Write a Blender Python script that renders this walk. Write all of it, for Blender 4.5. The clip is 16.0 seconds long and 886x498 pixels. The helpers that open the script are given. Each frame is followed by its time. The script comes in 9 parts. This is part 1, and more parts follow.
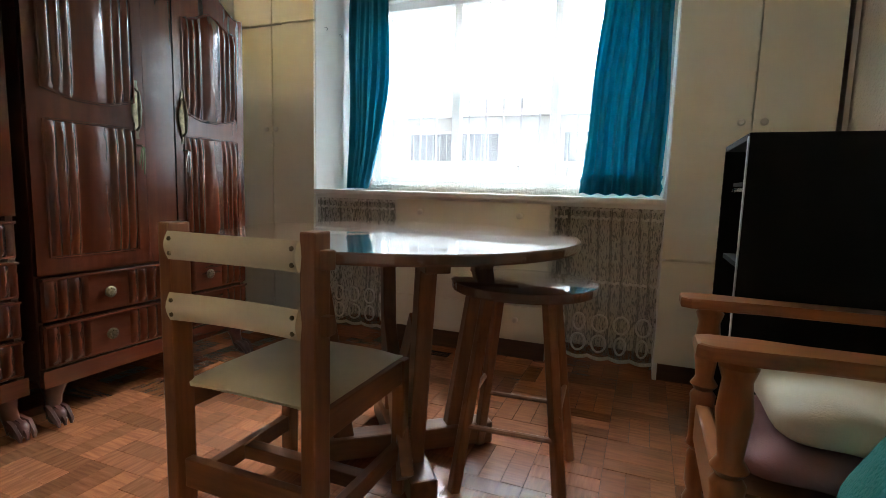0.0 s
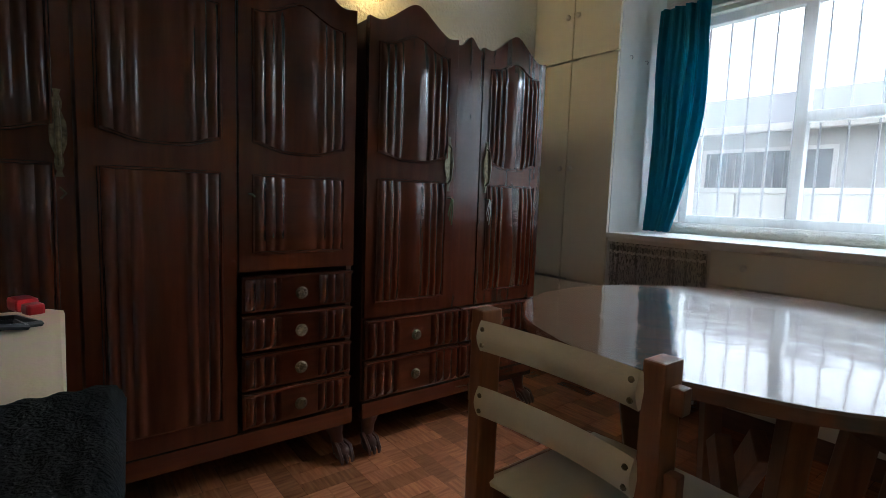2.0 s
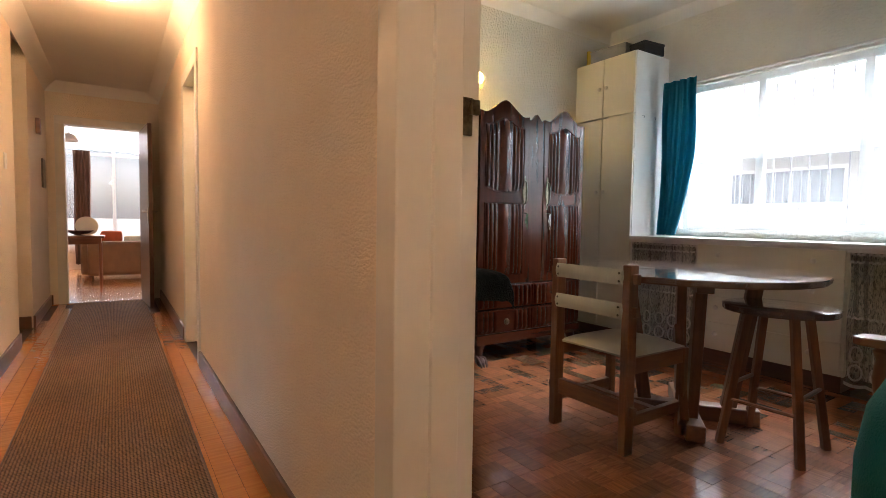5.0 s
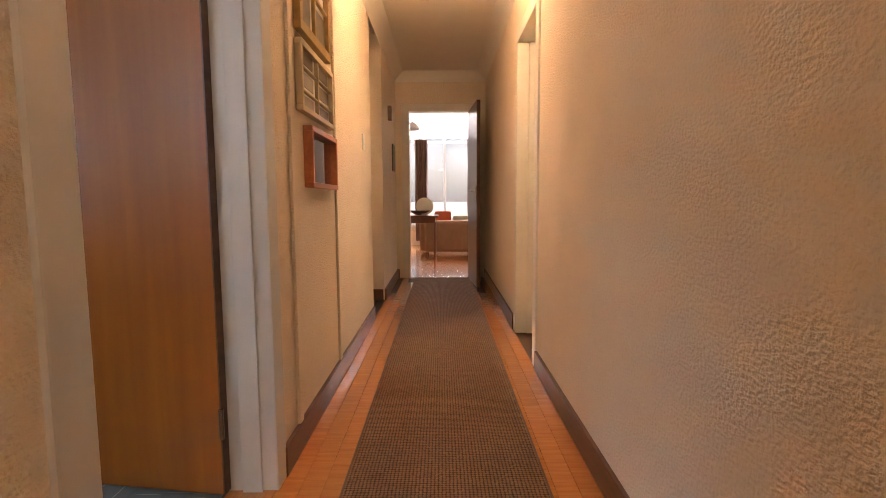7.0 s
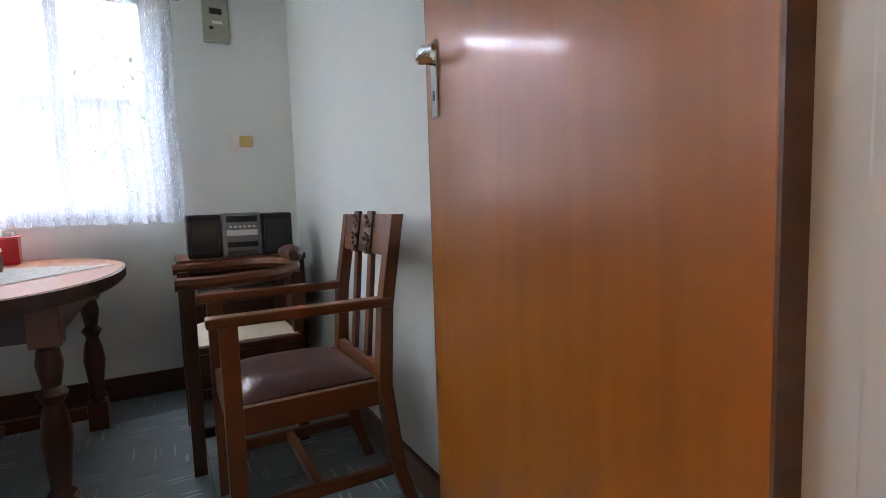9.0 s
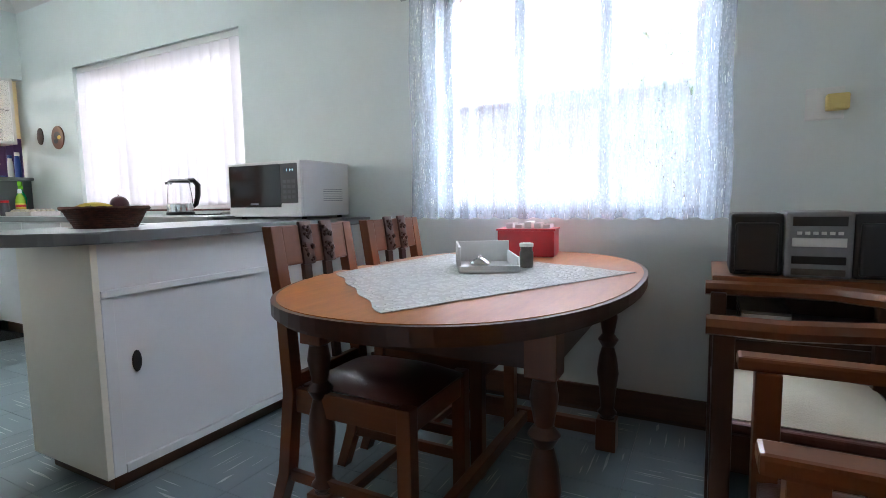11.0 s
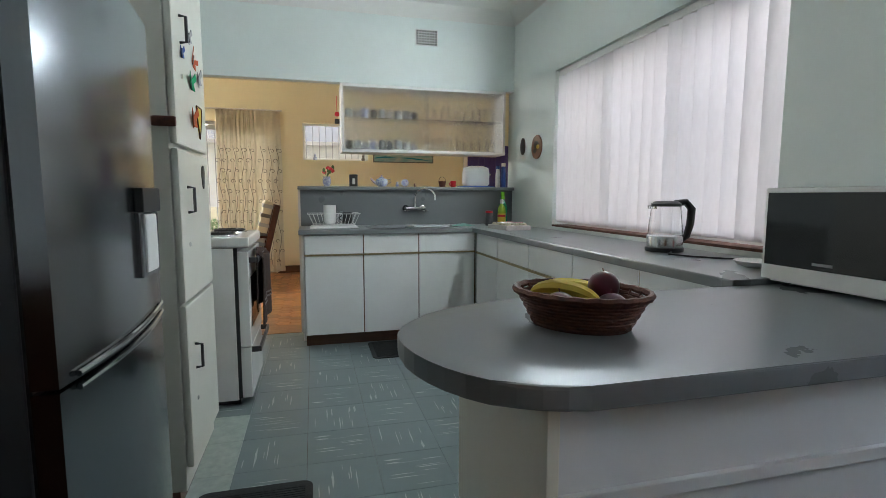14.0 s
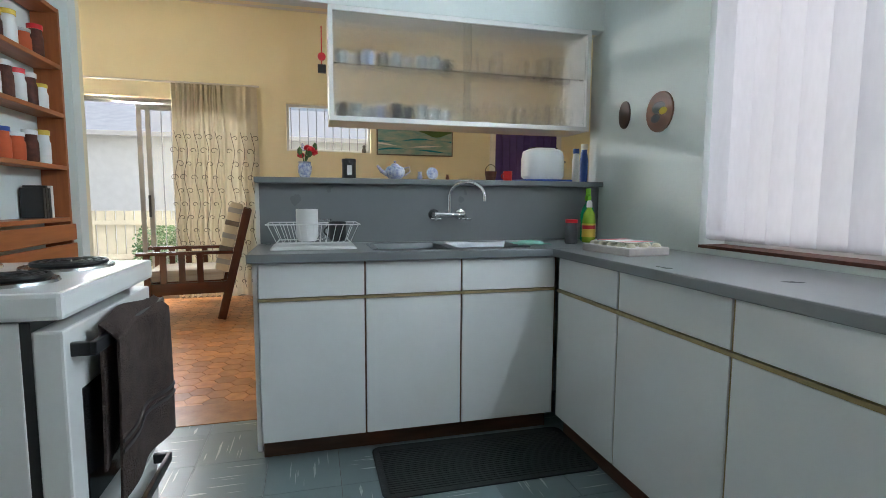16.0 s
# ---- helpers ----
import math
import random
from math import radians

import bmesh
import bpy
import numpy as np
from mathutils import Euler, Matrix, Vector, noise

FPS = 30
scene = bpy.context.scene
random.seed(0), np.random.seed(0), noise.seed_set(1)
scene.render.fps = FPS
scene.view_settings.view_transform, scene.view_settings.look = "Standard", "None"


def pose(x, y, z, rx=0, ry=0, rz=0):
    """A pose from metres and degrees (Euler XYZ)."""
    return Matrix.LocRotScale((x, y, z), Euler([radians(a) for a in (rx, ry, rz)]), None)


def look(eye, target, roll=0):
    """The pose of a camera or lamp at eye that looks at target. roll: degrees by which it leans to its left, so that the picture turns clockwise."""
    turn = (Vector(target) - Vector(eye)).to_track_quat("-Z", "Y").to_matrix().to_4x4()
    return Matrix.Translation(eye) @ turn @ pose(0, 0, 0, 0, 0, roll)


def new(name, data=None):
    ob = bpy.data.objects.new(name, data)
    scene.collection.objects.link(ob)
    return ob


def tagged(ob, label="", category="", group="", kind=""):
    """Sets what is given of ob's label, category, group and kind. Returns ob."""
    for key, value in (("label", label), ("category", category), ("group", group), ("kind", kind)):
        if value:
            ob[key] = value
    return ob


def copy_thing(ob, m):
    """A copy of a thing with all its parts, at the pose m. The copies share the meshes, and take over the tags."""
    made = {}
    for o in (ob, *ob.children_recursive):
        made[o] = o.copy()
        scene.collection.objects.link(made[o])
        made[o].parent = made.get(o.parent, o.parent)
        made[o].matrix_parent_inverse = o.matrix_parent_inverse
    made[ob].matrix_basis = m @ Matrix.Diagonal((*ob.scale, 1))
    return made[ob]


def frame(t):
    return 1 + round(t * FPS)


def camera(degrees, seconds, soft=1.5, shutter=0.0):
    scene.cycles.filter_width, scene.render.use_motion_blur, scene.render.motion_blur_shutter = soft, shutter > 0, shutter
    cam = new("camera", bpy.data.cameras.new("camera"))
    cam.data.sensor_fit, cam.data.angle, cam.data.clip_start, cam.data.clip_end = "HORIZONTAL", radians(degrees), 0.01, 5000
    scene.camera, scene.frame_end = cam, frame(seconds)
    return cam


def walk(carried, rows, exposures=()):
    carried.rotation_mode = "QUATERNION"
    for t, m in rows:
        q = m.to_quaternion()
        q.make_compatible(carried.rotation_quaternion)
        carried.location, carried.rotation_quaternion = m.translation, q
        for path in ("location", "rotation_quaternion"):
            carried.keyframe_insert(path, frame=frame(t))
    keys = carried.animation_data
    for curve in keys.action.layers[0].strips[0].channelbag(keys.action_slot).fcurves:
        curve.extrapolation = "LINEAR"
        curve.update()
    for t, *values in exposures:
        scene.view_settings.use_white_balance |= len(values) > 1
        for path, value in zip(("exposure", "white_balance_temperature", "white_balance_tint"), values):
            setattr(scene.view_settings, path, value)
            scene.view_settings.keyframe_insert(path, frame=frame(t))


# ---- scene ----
cam = camera(83.1, 16.0, soft=0.5)
PATH = [
    (0, (0.513, 0.369, 0.929), (-0.228, 2.212, 0.695), 1.6),
    (0.5, (0.405, 0.618, 0.998), (-0.345, 2.457, 0.766), 1.5),
    (1, (0.307, 0.658, 1.047), (-0.643, 2.401, 0.81), 1.6),
    (1.5, (0.25, 0.584, 1.066), (-1.053, 2.084, 0.837), 1.7),
    (2, (0.257, 0.487, 1.077), (-1.31, 1.713, 0.876), 2.0),
    (2.5, (0.355, 0.372, 1.077), (-1.298, 1.49, 0.94), 2.3),
    (3, (0.542, 0.236, 1.072), (-1.072, 1.414, 0.982), 2.3),
    (3.2, (0.603, 0.172, 1.064), (-0.935, 1.448, 0.991), 2.6),
    (5.3, (1.236, -0.639, 0.987), (-0.5, 0.346, 0.859), -0.2),
    (5.5, (1.212, -0.631, 0.974), (-0.619, 0.162, 0.832), -0.2),
    (6, (0.981, -0.677, 0.977), (-0.954, -0.2, 0.811), -0.4),
    (6.5, (0.679, -0.661, 0.97), (-1.291, -0.368, 0.788), -0.1),
    (7, (0.298, -0.669, 0.965), (-1.693, -0.665, 0.771), -0.3),
    (7.5, (-0.1, -0.779, 0.958), (-2.042, -1.218, 0.76), -1.1),
    (8, (-0.398, -0.883, 0.961), (-2.176, -1.777, 0.765), -1.1),
    (8.5, (-0.663, -1.004, 0.962), (-2.111, -2.371, 0.776), -1.6),
    (9, (-0.805, -1.156, 0.947), (-1.77, -2.899, 0.772), -1.8),
    (9.5, (-0.83, -1.323, 0.966), (-1.219, -3.278, 0.803), -1.6),
    (10, (-0.849, -1.477, 0.964), (-0.707, -3.465, 0.795), -1.2),
    (10.2, (-0.862, -1.542, 0.965), (-0.522, -3.506, 0.796), -1.1),
    (12.3, (-0.598, -2.129, 1.053), (0.946, -3.381, 0.83), -1.1),
    (12.5, (-0.563, -2.145, 1.06), (1.073, -3.273, 0.836), -1.1),
    (13, (-0.41, -2.208, 1.093), (1.405, -3.017, 0.866), -0.9),
    (13.5, (-0.102, -2.298, 1.137), (1.8, -2.877, 0.915), -0.4),
    (14, (0.269, -2.369, 1.191), (2.194, -2.868, 0.98), 0.1),
    (14.5, (0.702, -2.393, 1.218), (2.629, -2.889, 1.014), 0.1),
    (15, (1.123, -2.387, 1.21), (3.048, -2.893, 1.013), 0.5),
    (15.5, (1.576, -2.447, 1.159), (3.502, -2.951, 0.964), 0.4),
    (16, (2.015, -2.527, 1.158), (3.941, -3.028, 0.965), 0.3),
]
EXPOSURES = [(0, 0.9, 6300, 10), (0.5, 0.65, 6050, 10), (1.0, 0.1, 6050, 10), (2.0, -0.15, 5900, 10), (2.5, 0.75, 6300, 11), (3.2, 1.2, 6350, 14), (5.0, 0.8, 6400, 17), (5.5, 0.65, 6450, 19), (6.0, 0.95, 6600, 20), (7.5, 0.85, 6850, 20),
             (8.5, 1.05, 6650, 18), (9.5, 1.1, 6300, 16), (10.0, 1.12, 6150, 15), (12.5, 0.4, 6250, 12), (13.0, 0.2, 6400, 10), (14.5, 0.08, 6400, 10), (15.5, 0.24, 6150, 10), (16, 0.2, 6050, 10)]
walk(cam, [(t, look(eye, target, roll)) for t, eye, target, roll in PATH], EXPOSURES)

# ---- world and lights ----
world = bpy.data.worlds.new("world")
scene.world = world
world.use_nodes = True
wn = world.node_tree.nodes
sky = wn.new("ShaderNodeTexSky")
sky.sky_type = "NISHITA"
sky.sun_disc = False
sky.sun_elevation, sky.sun_rotation = radians(75), radians(108)
sky.dust_density, sky.air_density = 4.0, 1.0
wn["Background"].inputs["Strength"].default_value = 0.10
world.node_tree.links.new(sky.outputs["Color"], wn["Background"].inputs["Color"])


def lamp(name, kind, m, power, colour=(1, 1, 1), **values):
    data = bpy.data.lights.new(name, kind)
    data.energy, data.color = power, colour
    for key, value in values.items():
        if key == "size":
            data.shape, data.size, data.size_y = "RECTANGLE", value[0], value[1]
        if key == "angle":
            data.angle = radians(value)
        if key == "radius":
            data.shadow_soft_size = value
    ob = new(name, data)
    ob.matrix_world = m
    return ob


lamp("sun", "SUN", look((3, -1, 12), (0, 0, 0)), 3.0, (1, 0.95, 0.88), angle=2)
DAY = (0.80, 0.92, 1.0)
# the sky's light: a panel outside each window, and a strip near some window heads
lamp("skylight_bedroom", "AREA", look((-0.4, 4.9, 3.1), (-0.4, 3.2, 1.2)), 560, DAY, size=(2.4, 1.6))
lamp("skylight_dining", "AREA", look((-0.15, -5.3, 2.9), (-0.15, -4.0, 1.3)), 190, (0.76, 0.86, 1.0), size=(1.6, 1.4))
lamp("skylight_kitchen", "AREA", look((2.9, -5.6, 3.1), (2.9, -4.0, 1.3)), 80, (0.97, 0.93, 0.97), size=(2.2, 1.6))
# added fill strip inside the kitchen, in front of the blinds
lamp("skylight_kitchen_head", "AREA", look((2.9, -4.07, 2.14), (2.9, -2.4, 2.0)), 34, (0.84, 0.95, 1.0), size=(1.9, 0.06))
lamp("skylight_sunroom", "AREA", look((10.4, -0.7, 3.6), (8.0, -1.0, 1.0)), 300, (1.0, 0.98, 0.95), size=(2.4, 2.2))
lamp("skylight_sunroom_head", "AREA", look((8.385, -0.35, 2.235), (6.3, -0.8, 1.5)), 105, (1.0, 0.98, 0.95), size=(1.1, 0.06))
lamp("skylight_living", "AREA", look((-12.6, -0.6, 3.8), (-10, -0.6, 1.4)), 380, (1.0, 0.98, 0.96), size=(3.0, 2.4))
# added fill strip on the room side of the living room net
lamp("skylight_living_head", "AREA", look((-10.42, -0.6, 2.95), (-8, -0.6, 1.6)), 38, (1.0, 0.98, 0.96), size=(2.0, 0.06))
lamp("hall_bulb", "POINT", pose(-2.72, -0.68, 2.36), 19, (1.0, 0.60, 0.30), radius=0.07)
# added to light the hall's east end; unseen, no ceiling lamp built here
lamp("hall_bulb", "POINT", pose(1.7, -0.68, 2.36), 18, (1.0, 0.68, 0.40), radius=0.07)
lamp("wall_bulb", "POINT", pose(-1.96, 1.78, 2.13), 7.0, (1.0, 0.72, 0.30), radius=0.045)
# unseen lamp without a fitting, added to brighten the side room
lamp("side_room_bulb", "POINT", pose(-2.9, 1.0, 2.2), 25, (1.0, 0.8, 0.5), radius=0.1)

# ---- materials ----


def surf(name, c1, c2=None, scale=6.0, rough=0.5, bump=0.0, bump_scale=60.0, stretch=(1, 1, 1), metal=0.0, coat=0.0, vary=0.0, detail=6.0, rough_vary=0.0, fine=0.15):
    """A surface with two scales of variation, in metres."""
    m = bpy.data.materials.new(name)
    m.use_nodes = True
    nt = m.node_tree
    n, ln = nt.nodes, nt.links
    b = n["Principled BSDF"]
    c2 = c2 or tuple(0.82 * v for v in c1)
    tc = n.new("ShaderNodeTexCoord")
    mp = n.new("ShaderNodeMapping")
    mp.inputs["Scale"].default_value = stretch
    info = n.new("ShaderNodeObjectInfo")
    shift = n.new("ShaderNodeVectorMath")
    shift.operation = "SCALE"
    shift.inputs[0].default_value = (37, 17, 53)
    ln.new(info.outputs["Random"], shift.inputs["Scale"])
    add = n.new("ShaderNodeVectorMath")
    ln.new(tc.outputs["Object"], add.inputs[0])
    ln.new(shift.outputs[0], add.inputs[1])
    ln.new(add.outputs[0], mp.inputs["Vector"])
    big = n.new("ShaderNodeTexNoise")
    big.inputs["Scale"].default_value, big.inputs["Detail"].default_value = scale, detail
    small = n.new("ShaderNodeTexNoise")
    small.inputs["Scale"].default_value, small.inputs["Detail"].default_value = scale * 7.3, 3
    for t in (big, small):
        ln.new(mp.outputs[0], t.inputs["Vector"])
    mixv = n.new("ShaderNodeMix")
    mixv.inputs["Factor"].default_value = fine
    ln.new(big.outputs["Fac"], mixv.inputs["A"])
    ln.new(small.outputs["Fac"], mixv.inputs["B"])
    ramp = n.new("ShaderNodeValToRGB")
    ramp.color_ramp.elements[0].position, ramp.color_ramp.elements[1].position = 0.3, 0.7
    ramp.color_ramp.elements[0].color, ramp.color_ramp.elements[1].color = (*c2, 1), (*c1, 1)
    ln.new(mixv.outputs["Result"], ramp.inputs["Fac"])
    out = ramp.outputs["Color"]
    if vary:
        hsv = n.new("ShaderNodeHueSaturation")
        mr = n.new("ShaderNodeMapRange")
        mr.inputs["To Min"].default_value, mr.inputs["To Max"].default_value = 1 - vary, 1 + vary
        ln.new(info.outputs["Random"], mr.inputs["Value"])
        ln.new(mr.outputs["Result"], hsv.inputs["Value"])
        ln.new(out, hsv.inputs["Color"])
        out = hsv.outputs["Color"]
    ln.new(out, b.inputs["Base Color"])
    rr = n.new("ShaderNodeMapRange")
    rr.inputs["To Min"].default_value, rr.inputs["To Max"].default_value = max(0.02, rough - rough_vary), min(1, rough + rough_vary)
    ln.new(big.outputs["Fac"], rr.inputs["Value"])
    ln.new(rr.outputs["Result"], b.inputs["Roughness"])
    b.inputs["Metallic"].default_value, b.inputs["Coat Weight"].default_value = metal, coat
    b.inputs["Coat Roughness"].default_value = 0.08
    if bump and max(stretch) < 5:
        bt = n.new("ShaderNodeTexNoise")
        bt.inputs["Scale"].default_value, bt.inputs["Detail"].default_value = bump_scale, 4
        ln.new(mp.outputs[0], bt.inputs["Vector"])
        bp = n.new("ShaderNodeBump")
        bp.inputs["Strength"].default_value, bp.inputs["Distance"].default_value = bump, 0.01
        ln.new(bt.outputs["Fac"], bp.inputs["Height"])
        ln.new(bp.outputs[0], b.inputs["Normal"])
    return m


def sheer(name, colour, clear, weave=0.25, scale=260.0, stretch=(1, 1, 0.25), holes=0.0, hole_scale=14.0, front=0.5):
    """Thin net cloth: part clear, part white thread that lets light through."""
    m = bpy.data.materials.new(name)
    m.use_nodes = True
    n, ln = m.node_tree.nodes, m.node_tree.links
    n.remove(n["Principled BSDF"])
    tr, tl, df = n.new("ShaderNodeBsdfTransparent"), n.new("ShaderNodeBsdfTranslucent"), n.new("ShaderNodeBsdfDiffuse")
    for s in (tl, df):
        s.inputs["Color"].default_value = (*colour, 1)
    cloth, mix = n.new("ShaderNodeMixShader"), n.new("ShaderNodeMixShader")
    cloth.inputs[0].default_value = front
    ln.new(tl.outputs[0], cloth.inputs[1])
    ln.new(df.outputs[0], cloth.inputs[2])
    tc, mp, t = n.new("ShaderNodeTexCoord"), n.new("ShaderNodeMapping"), n.new("ShaderNodeTexNoise")
    mp.inputs["Scale"].default_value = stretch
    t.inputs["Scale"].default_value = scale
    ln.new(tc.outputs["Object"], mp.inputs["Vector"])
    ln.new(mp.outputs[0], t.inputs["Vector"])
    mr = n.new("ShaderNodeMapRange")
    mr.inputs["From Min"].default_value, mr.inputs["From Max"].default_value = 0.3, 0.7
    mr.inputs["To Min"].default_value, mr.inputs["To Max"].default_value = 1 - clear - weave, 1 - clear + weave
    ln.new(t.outputs["Fac"], mr.inputs["Value"])
    fac = mr.outputs["Result"]
    if holes:
        v = n.new("ShaderNodeTexVoronoi")
        v.inputs["Scale"].default_value = hole_scale
        ln.new(tc.outputs["Object"], v.inputs["Vector"])
        r = n.new("ShaderNodeMapRange")
        r.inputs["From Min"].default_value, r.inputs["From Max"].default_value = 0.25, 0.45
        r.inputs["To Min"].default_value, r.inputs["To Max"].default_value = holes, -holes
        ln.new(v.outputs["Distance"], r.inputs["Value"])
        ad = n.new("ShaderNodeMath")
        ad.use_clamp = True
        ln.new(fac, ad.inputs[0])
        ln.new(r.outputs["Result"], ad.inputs[1])
        fac = ad.outputs[0]
    ln.new(fac, mix.inputs[0])
    ln.new(tr.outputs[0], mix.inputs[1])
    ln.new(cloth.outputs[0], mix.inputs[2])
    ln.new(mix.outputs[0], n["Material Output"].inputs["Surface"])
    return m


def glass(name, colour=(1, 1, 1), rough=0.0, bump=0.0, bump_scale=120.0):
    m = surf(name, colour, colour, rough=rough, rough_vary=0.0, bump=bump, bump_scale=bump_scale)
    b = m.node_tree.nodes["Principled BSDF"]
    b.inputs["Transmission Weight"].default_value, b.inputs["IOR"].default_value = 1.0, 1.45
    return m


def glow(name, colour, strength):
    m = surf(name, colour, colour)
    b = m.node_tree.nodes["Principled BSDF"]
    b.inputs["Emission Color"].default_value, b.inputs["Emission Strength"].default_value = (*colour, 1), strength
    return m


M = {}
M["plaster_bed"] = surf("plaster_bed", (0.78, 0.76, 0.68), (0.72, 0.70, 0.62), 3, 0.85, 1.0, 55)
M["plaster_hall"] = surf("plaster_hall", (0.80, 0.71, 0.60), (0.75, 0.66, 0.55), 3, 0.8, 1.0, 95, stretch=(1, 1, 1.3))
M["plaster_kitchen"] = surf("plaster_kitchen", (0.74, 0.79, 0.76), (0.70, 0.75, 0.72), 2.5, 0.75, 0.1, 60)
M["plaster_yellow"] = surf("plaster_yellow", (0.88, 0.82, 0.61), (0.85, 0.79, 0.57), 2.5, 0.8, 0.1, 60)
M["ceiling_white"] = surf("ceiling_white", (0.80, 0.79, 0.75), (0.76, 0.75, 0.71), 2, 0.9)
M["skirting"] = surf("skirting", (0.13, 0.055, 0.028), (0.07, 0.03, 0.015), 5, 0.35, stretch=(1, 1, 8))
M["frame_white"] = surf("frame_white", (0.72, 0.70, 0.66), (0.64, 0.62, 0.58), 5, 0.35)
M["frame_grey"] = surf("frame_grey", (0.62, 0.63, 0.64), (0.55, 0.56, 0.57), 6, 0.35)
M["cream_paint"] = surf("cream_paint", (0.81, 0.78, 0.67), (0.76, 0.73, 0.61), 4, 0.4, 0.05, 30)
M["sill_white"] = surf("sill_white", (0.82, 0.82, 0.80), (0.75, 0.75, 0.73), 6, 0.3)
M["knob_white"] = surf("knob_white", (0.8, 0.78, 0.7), None, 9, 0.3)
M["parquet"] = surf("parquet", (0.37, 0.143, 0.06), (0.20, 0.068, 0.029), 9, 0.22, 0.06, 90, stretch=(1, 9, 1), vary=0.36, coat=0.3)
M["hall_plank"] = surf("hall_plank", (0.52, 0.215, 0.055), (0.38, 0.14, 0.034), 5, 0.22, 0.04, 60, stretch=(1, 12, 1), vary=0.12, coat=0.4)
M["joint"] = surf("joint", (0.06, 0.028, 0.014), None, 10, 0.7)
M["mahogany"] = surf("mahogany", (0.080, 0.018, 0.007), (0.045, 0.0105, 0.0045), 3.5, 0.2, 0.02, 80, stretch=(9, 9, 0.7), coat=0.35, rough_vary=0.05)
M["mahogany_dark"] = surf("mahogany_dark", (0.06, 0.016, 0.009), (0.03, 0.008, 0.006), 3.5, 0.28, stretch=(3, 3, 0.5), coat=0.3)
M["table_wood"] = surf("table_wood", (0.20, 0.085, 0.035), (0.11, 0.042, 0.018), 4, 0.35, 0.03, 60, stretch=(12, 12, 0.9))
M["chair_wood"] = surf("chair_wood", (0.24, 0.095, 0.032), (0.14, 0.05, 0.018), 5, 0.38, 0.03, 60, stretch=(12, 12, 0.9))
M["arm_wood"] = surf("arm_wood", (0.34, 0.12, 0.035), (0.22, 0.07, 0.02), 5, 0.28, 0.03, 60, stretch=(11, 11, 0.8), coat=0.3)
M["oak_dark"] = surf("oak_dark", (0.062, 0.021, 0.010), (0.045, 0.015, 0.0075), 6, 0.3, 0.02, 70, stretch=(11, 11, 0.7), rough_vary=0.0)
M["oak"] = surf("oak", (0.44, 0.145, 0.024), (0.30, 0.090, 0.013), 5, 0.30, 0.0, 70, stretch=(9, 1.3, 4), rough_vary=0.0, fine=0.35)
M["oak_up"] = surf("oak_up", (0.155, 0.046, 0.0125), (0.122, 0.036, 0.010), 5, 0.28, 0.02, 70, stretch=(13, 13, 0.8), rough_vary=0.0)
M["door_veneer"] = surf("door_veneer", (0.37, 0.115, 0.010), (0.29, 0.082, 0.007), 2.5, 0.34, 0.02, 60, stretch=(9, 9, 0.45), coat=0.35)
M["door_veneer"].node_tree.nodes["Principled BSDF"].inputs["Coat Roughness"].default_value = 0.10
M["door_dark"] = surf("door_dark", (0.07, 0.032, 0.017), (0.04, 0.018, 0.01), 4, 0.3, stretch=(4, 4, 0.5))
M["leather"] = surf("leather", (0.095, 0.03, 0.022), (0.06, 0.018, 0.014), 14, 0.3, 0.12, 190)
M["leather_black"] = surf("leather_black", (0.03, 0.02, 0.02), None, 14, 0.35, 0.1, 190)
M["vinyl_cream"] = surf("vinyl_cream", (0.62, 0.57, 0.42), (0.55, 0.50, 0.36), 7, 0.42, 0.1, 120)
M["cushion_cream"] = surf("cushion_cream", (0.66, 0.60, 0.46), (0.58, 0.52, 0.39), 8, 0.9, 0.2, 240)
M["cushion_mauve"] = surf("cushion_mauve", (0.27, 0.13, 0.13), (0.22, 0.10, 0.10), 8, 0.8, 0.2, 200)
M["teal_cloth"] = surf("teal_cloth", (0.0, 0.17, 0.235), (0.0, 0.125, 0.18), 5, 0.85, 0.15, 300)
M["teal_plush"] = surf("teal_plush", (0.0, 0.14, 0.12), (0.0, 0.10, 0.09), 9, 0.95, 0.5, 160)
M["black_panel"] = surf("black_panel", (0.004, 0.004, 0.0045), (0.006, 0.006, 0.006), 9, 0.7, 0.04, 150)
M["black_plastic"] = surf("black_plastic", (0.018, 0.018, 0.02), None, 20, 0.35)
M["grey_plastic"] = surf("grey_plastic", (0.32, 0.33, 0.34), None, 20, 0.4)
M["white_plastic"] = surf("white_plastic", (0.78, 0.78, 0.76), (0.72, 0.72, 0.70), 12, 0.35)
M["white_enamel"] = surf("white_enamel", (0.80, 0.80, 0.78), (0.74, 0.74, 0.72), 5, 0.22, coat=0.3)
M["white_laminate"] = surf("white_laminate", (0.76, 0.77, 0.76), (0.71, 0.72, 0.71), 3, 0.38)
M["cream_enamel"] = surf("cream_enamel", (0.72, 0.70, 0.62), (0.66, 0.64, 0.56), 4, 0.3, coat=0.2)
M["gold_trim"] = surf("gold_trim", (0.38, 0.30, 0.15), (0.28, 0.21, 0.10), 30, 0.4, metal=0.3)
M["worktop"] = surf("worktop", (0.180, 0.190, 0.192), (0.166, 0.176, 0.178), 3, 0.28, 0.0, 200, rough_vary=0.02)
M["vinyl_tile"] = surf("vinyl_tile", (0.158, 0.200, 0.205), (0.140, 0.182, 0.188), 9, 0.3, 0.0, 60, vary=0.06, rough_vary=0.02)
M["vinyl_pale"] = surf("vinyl_pale", (0.42, 0.47, 0.42), (0.3, 0.35, 0.32), 25, 0.4)
M["streak"] = surf("streak", (0.46, 0.49, 0.47), (0.30, 0.34, 0.33), 30, 0.35)
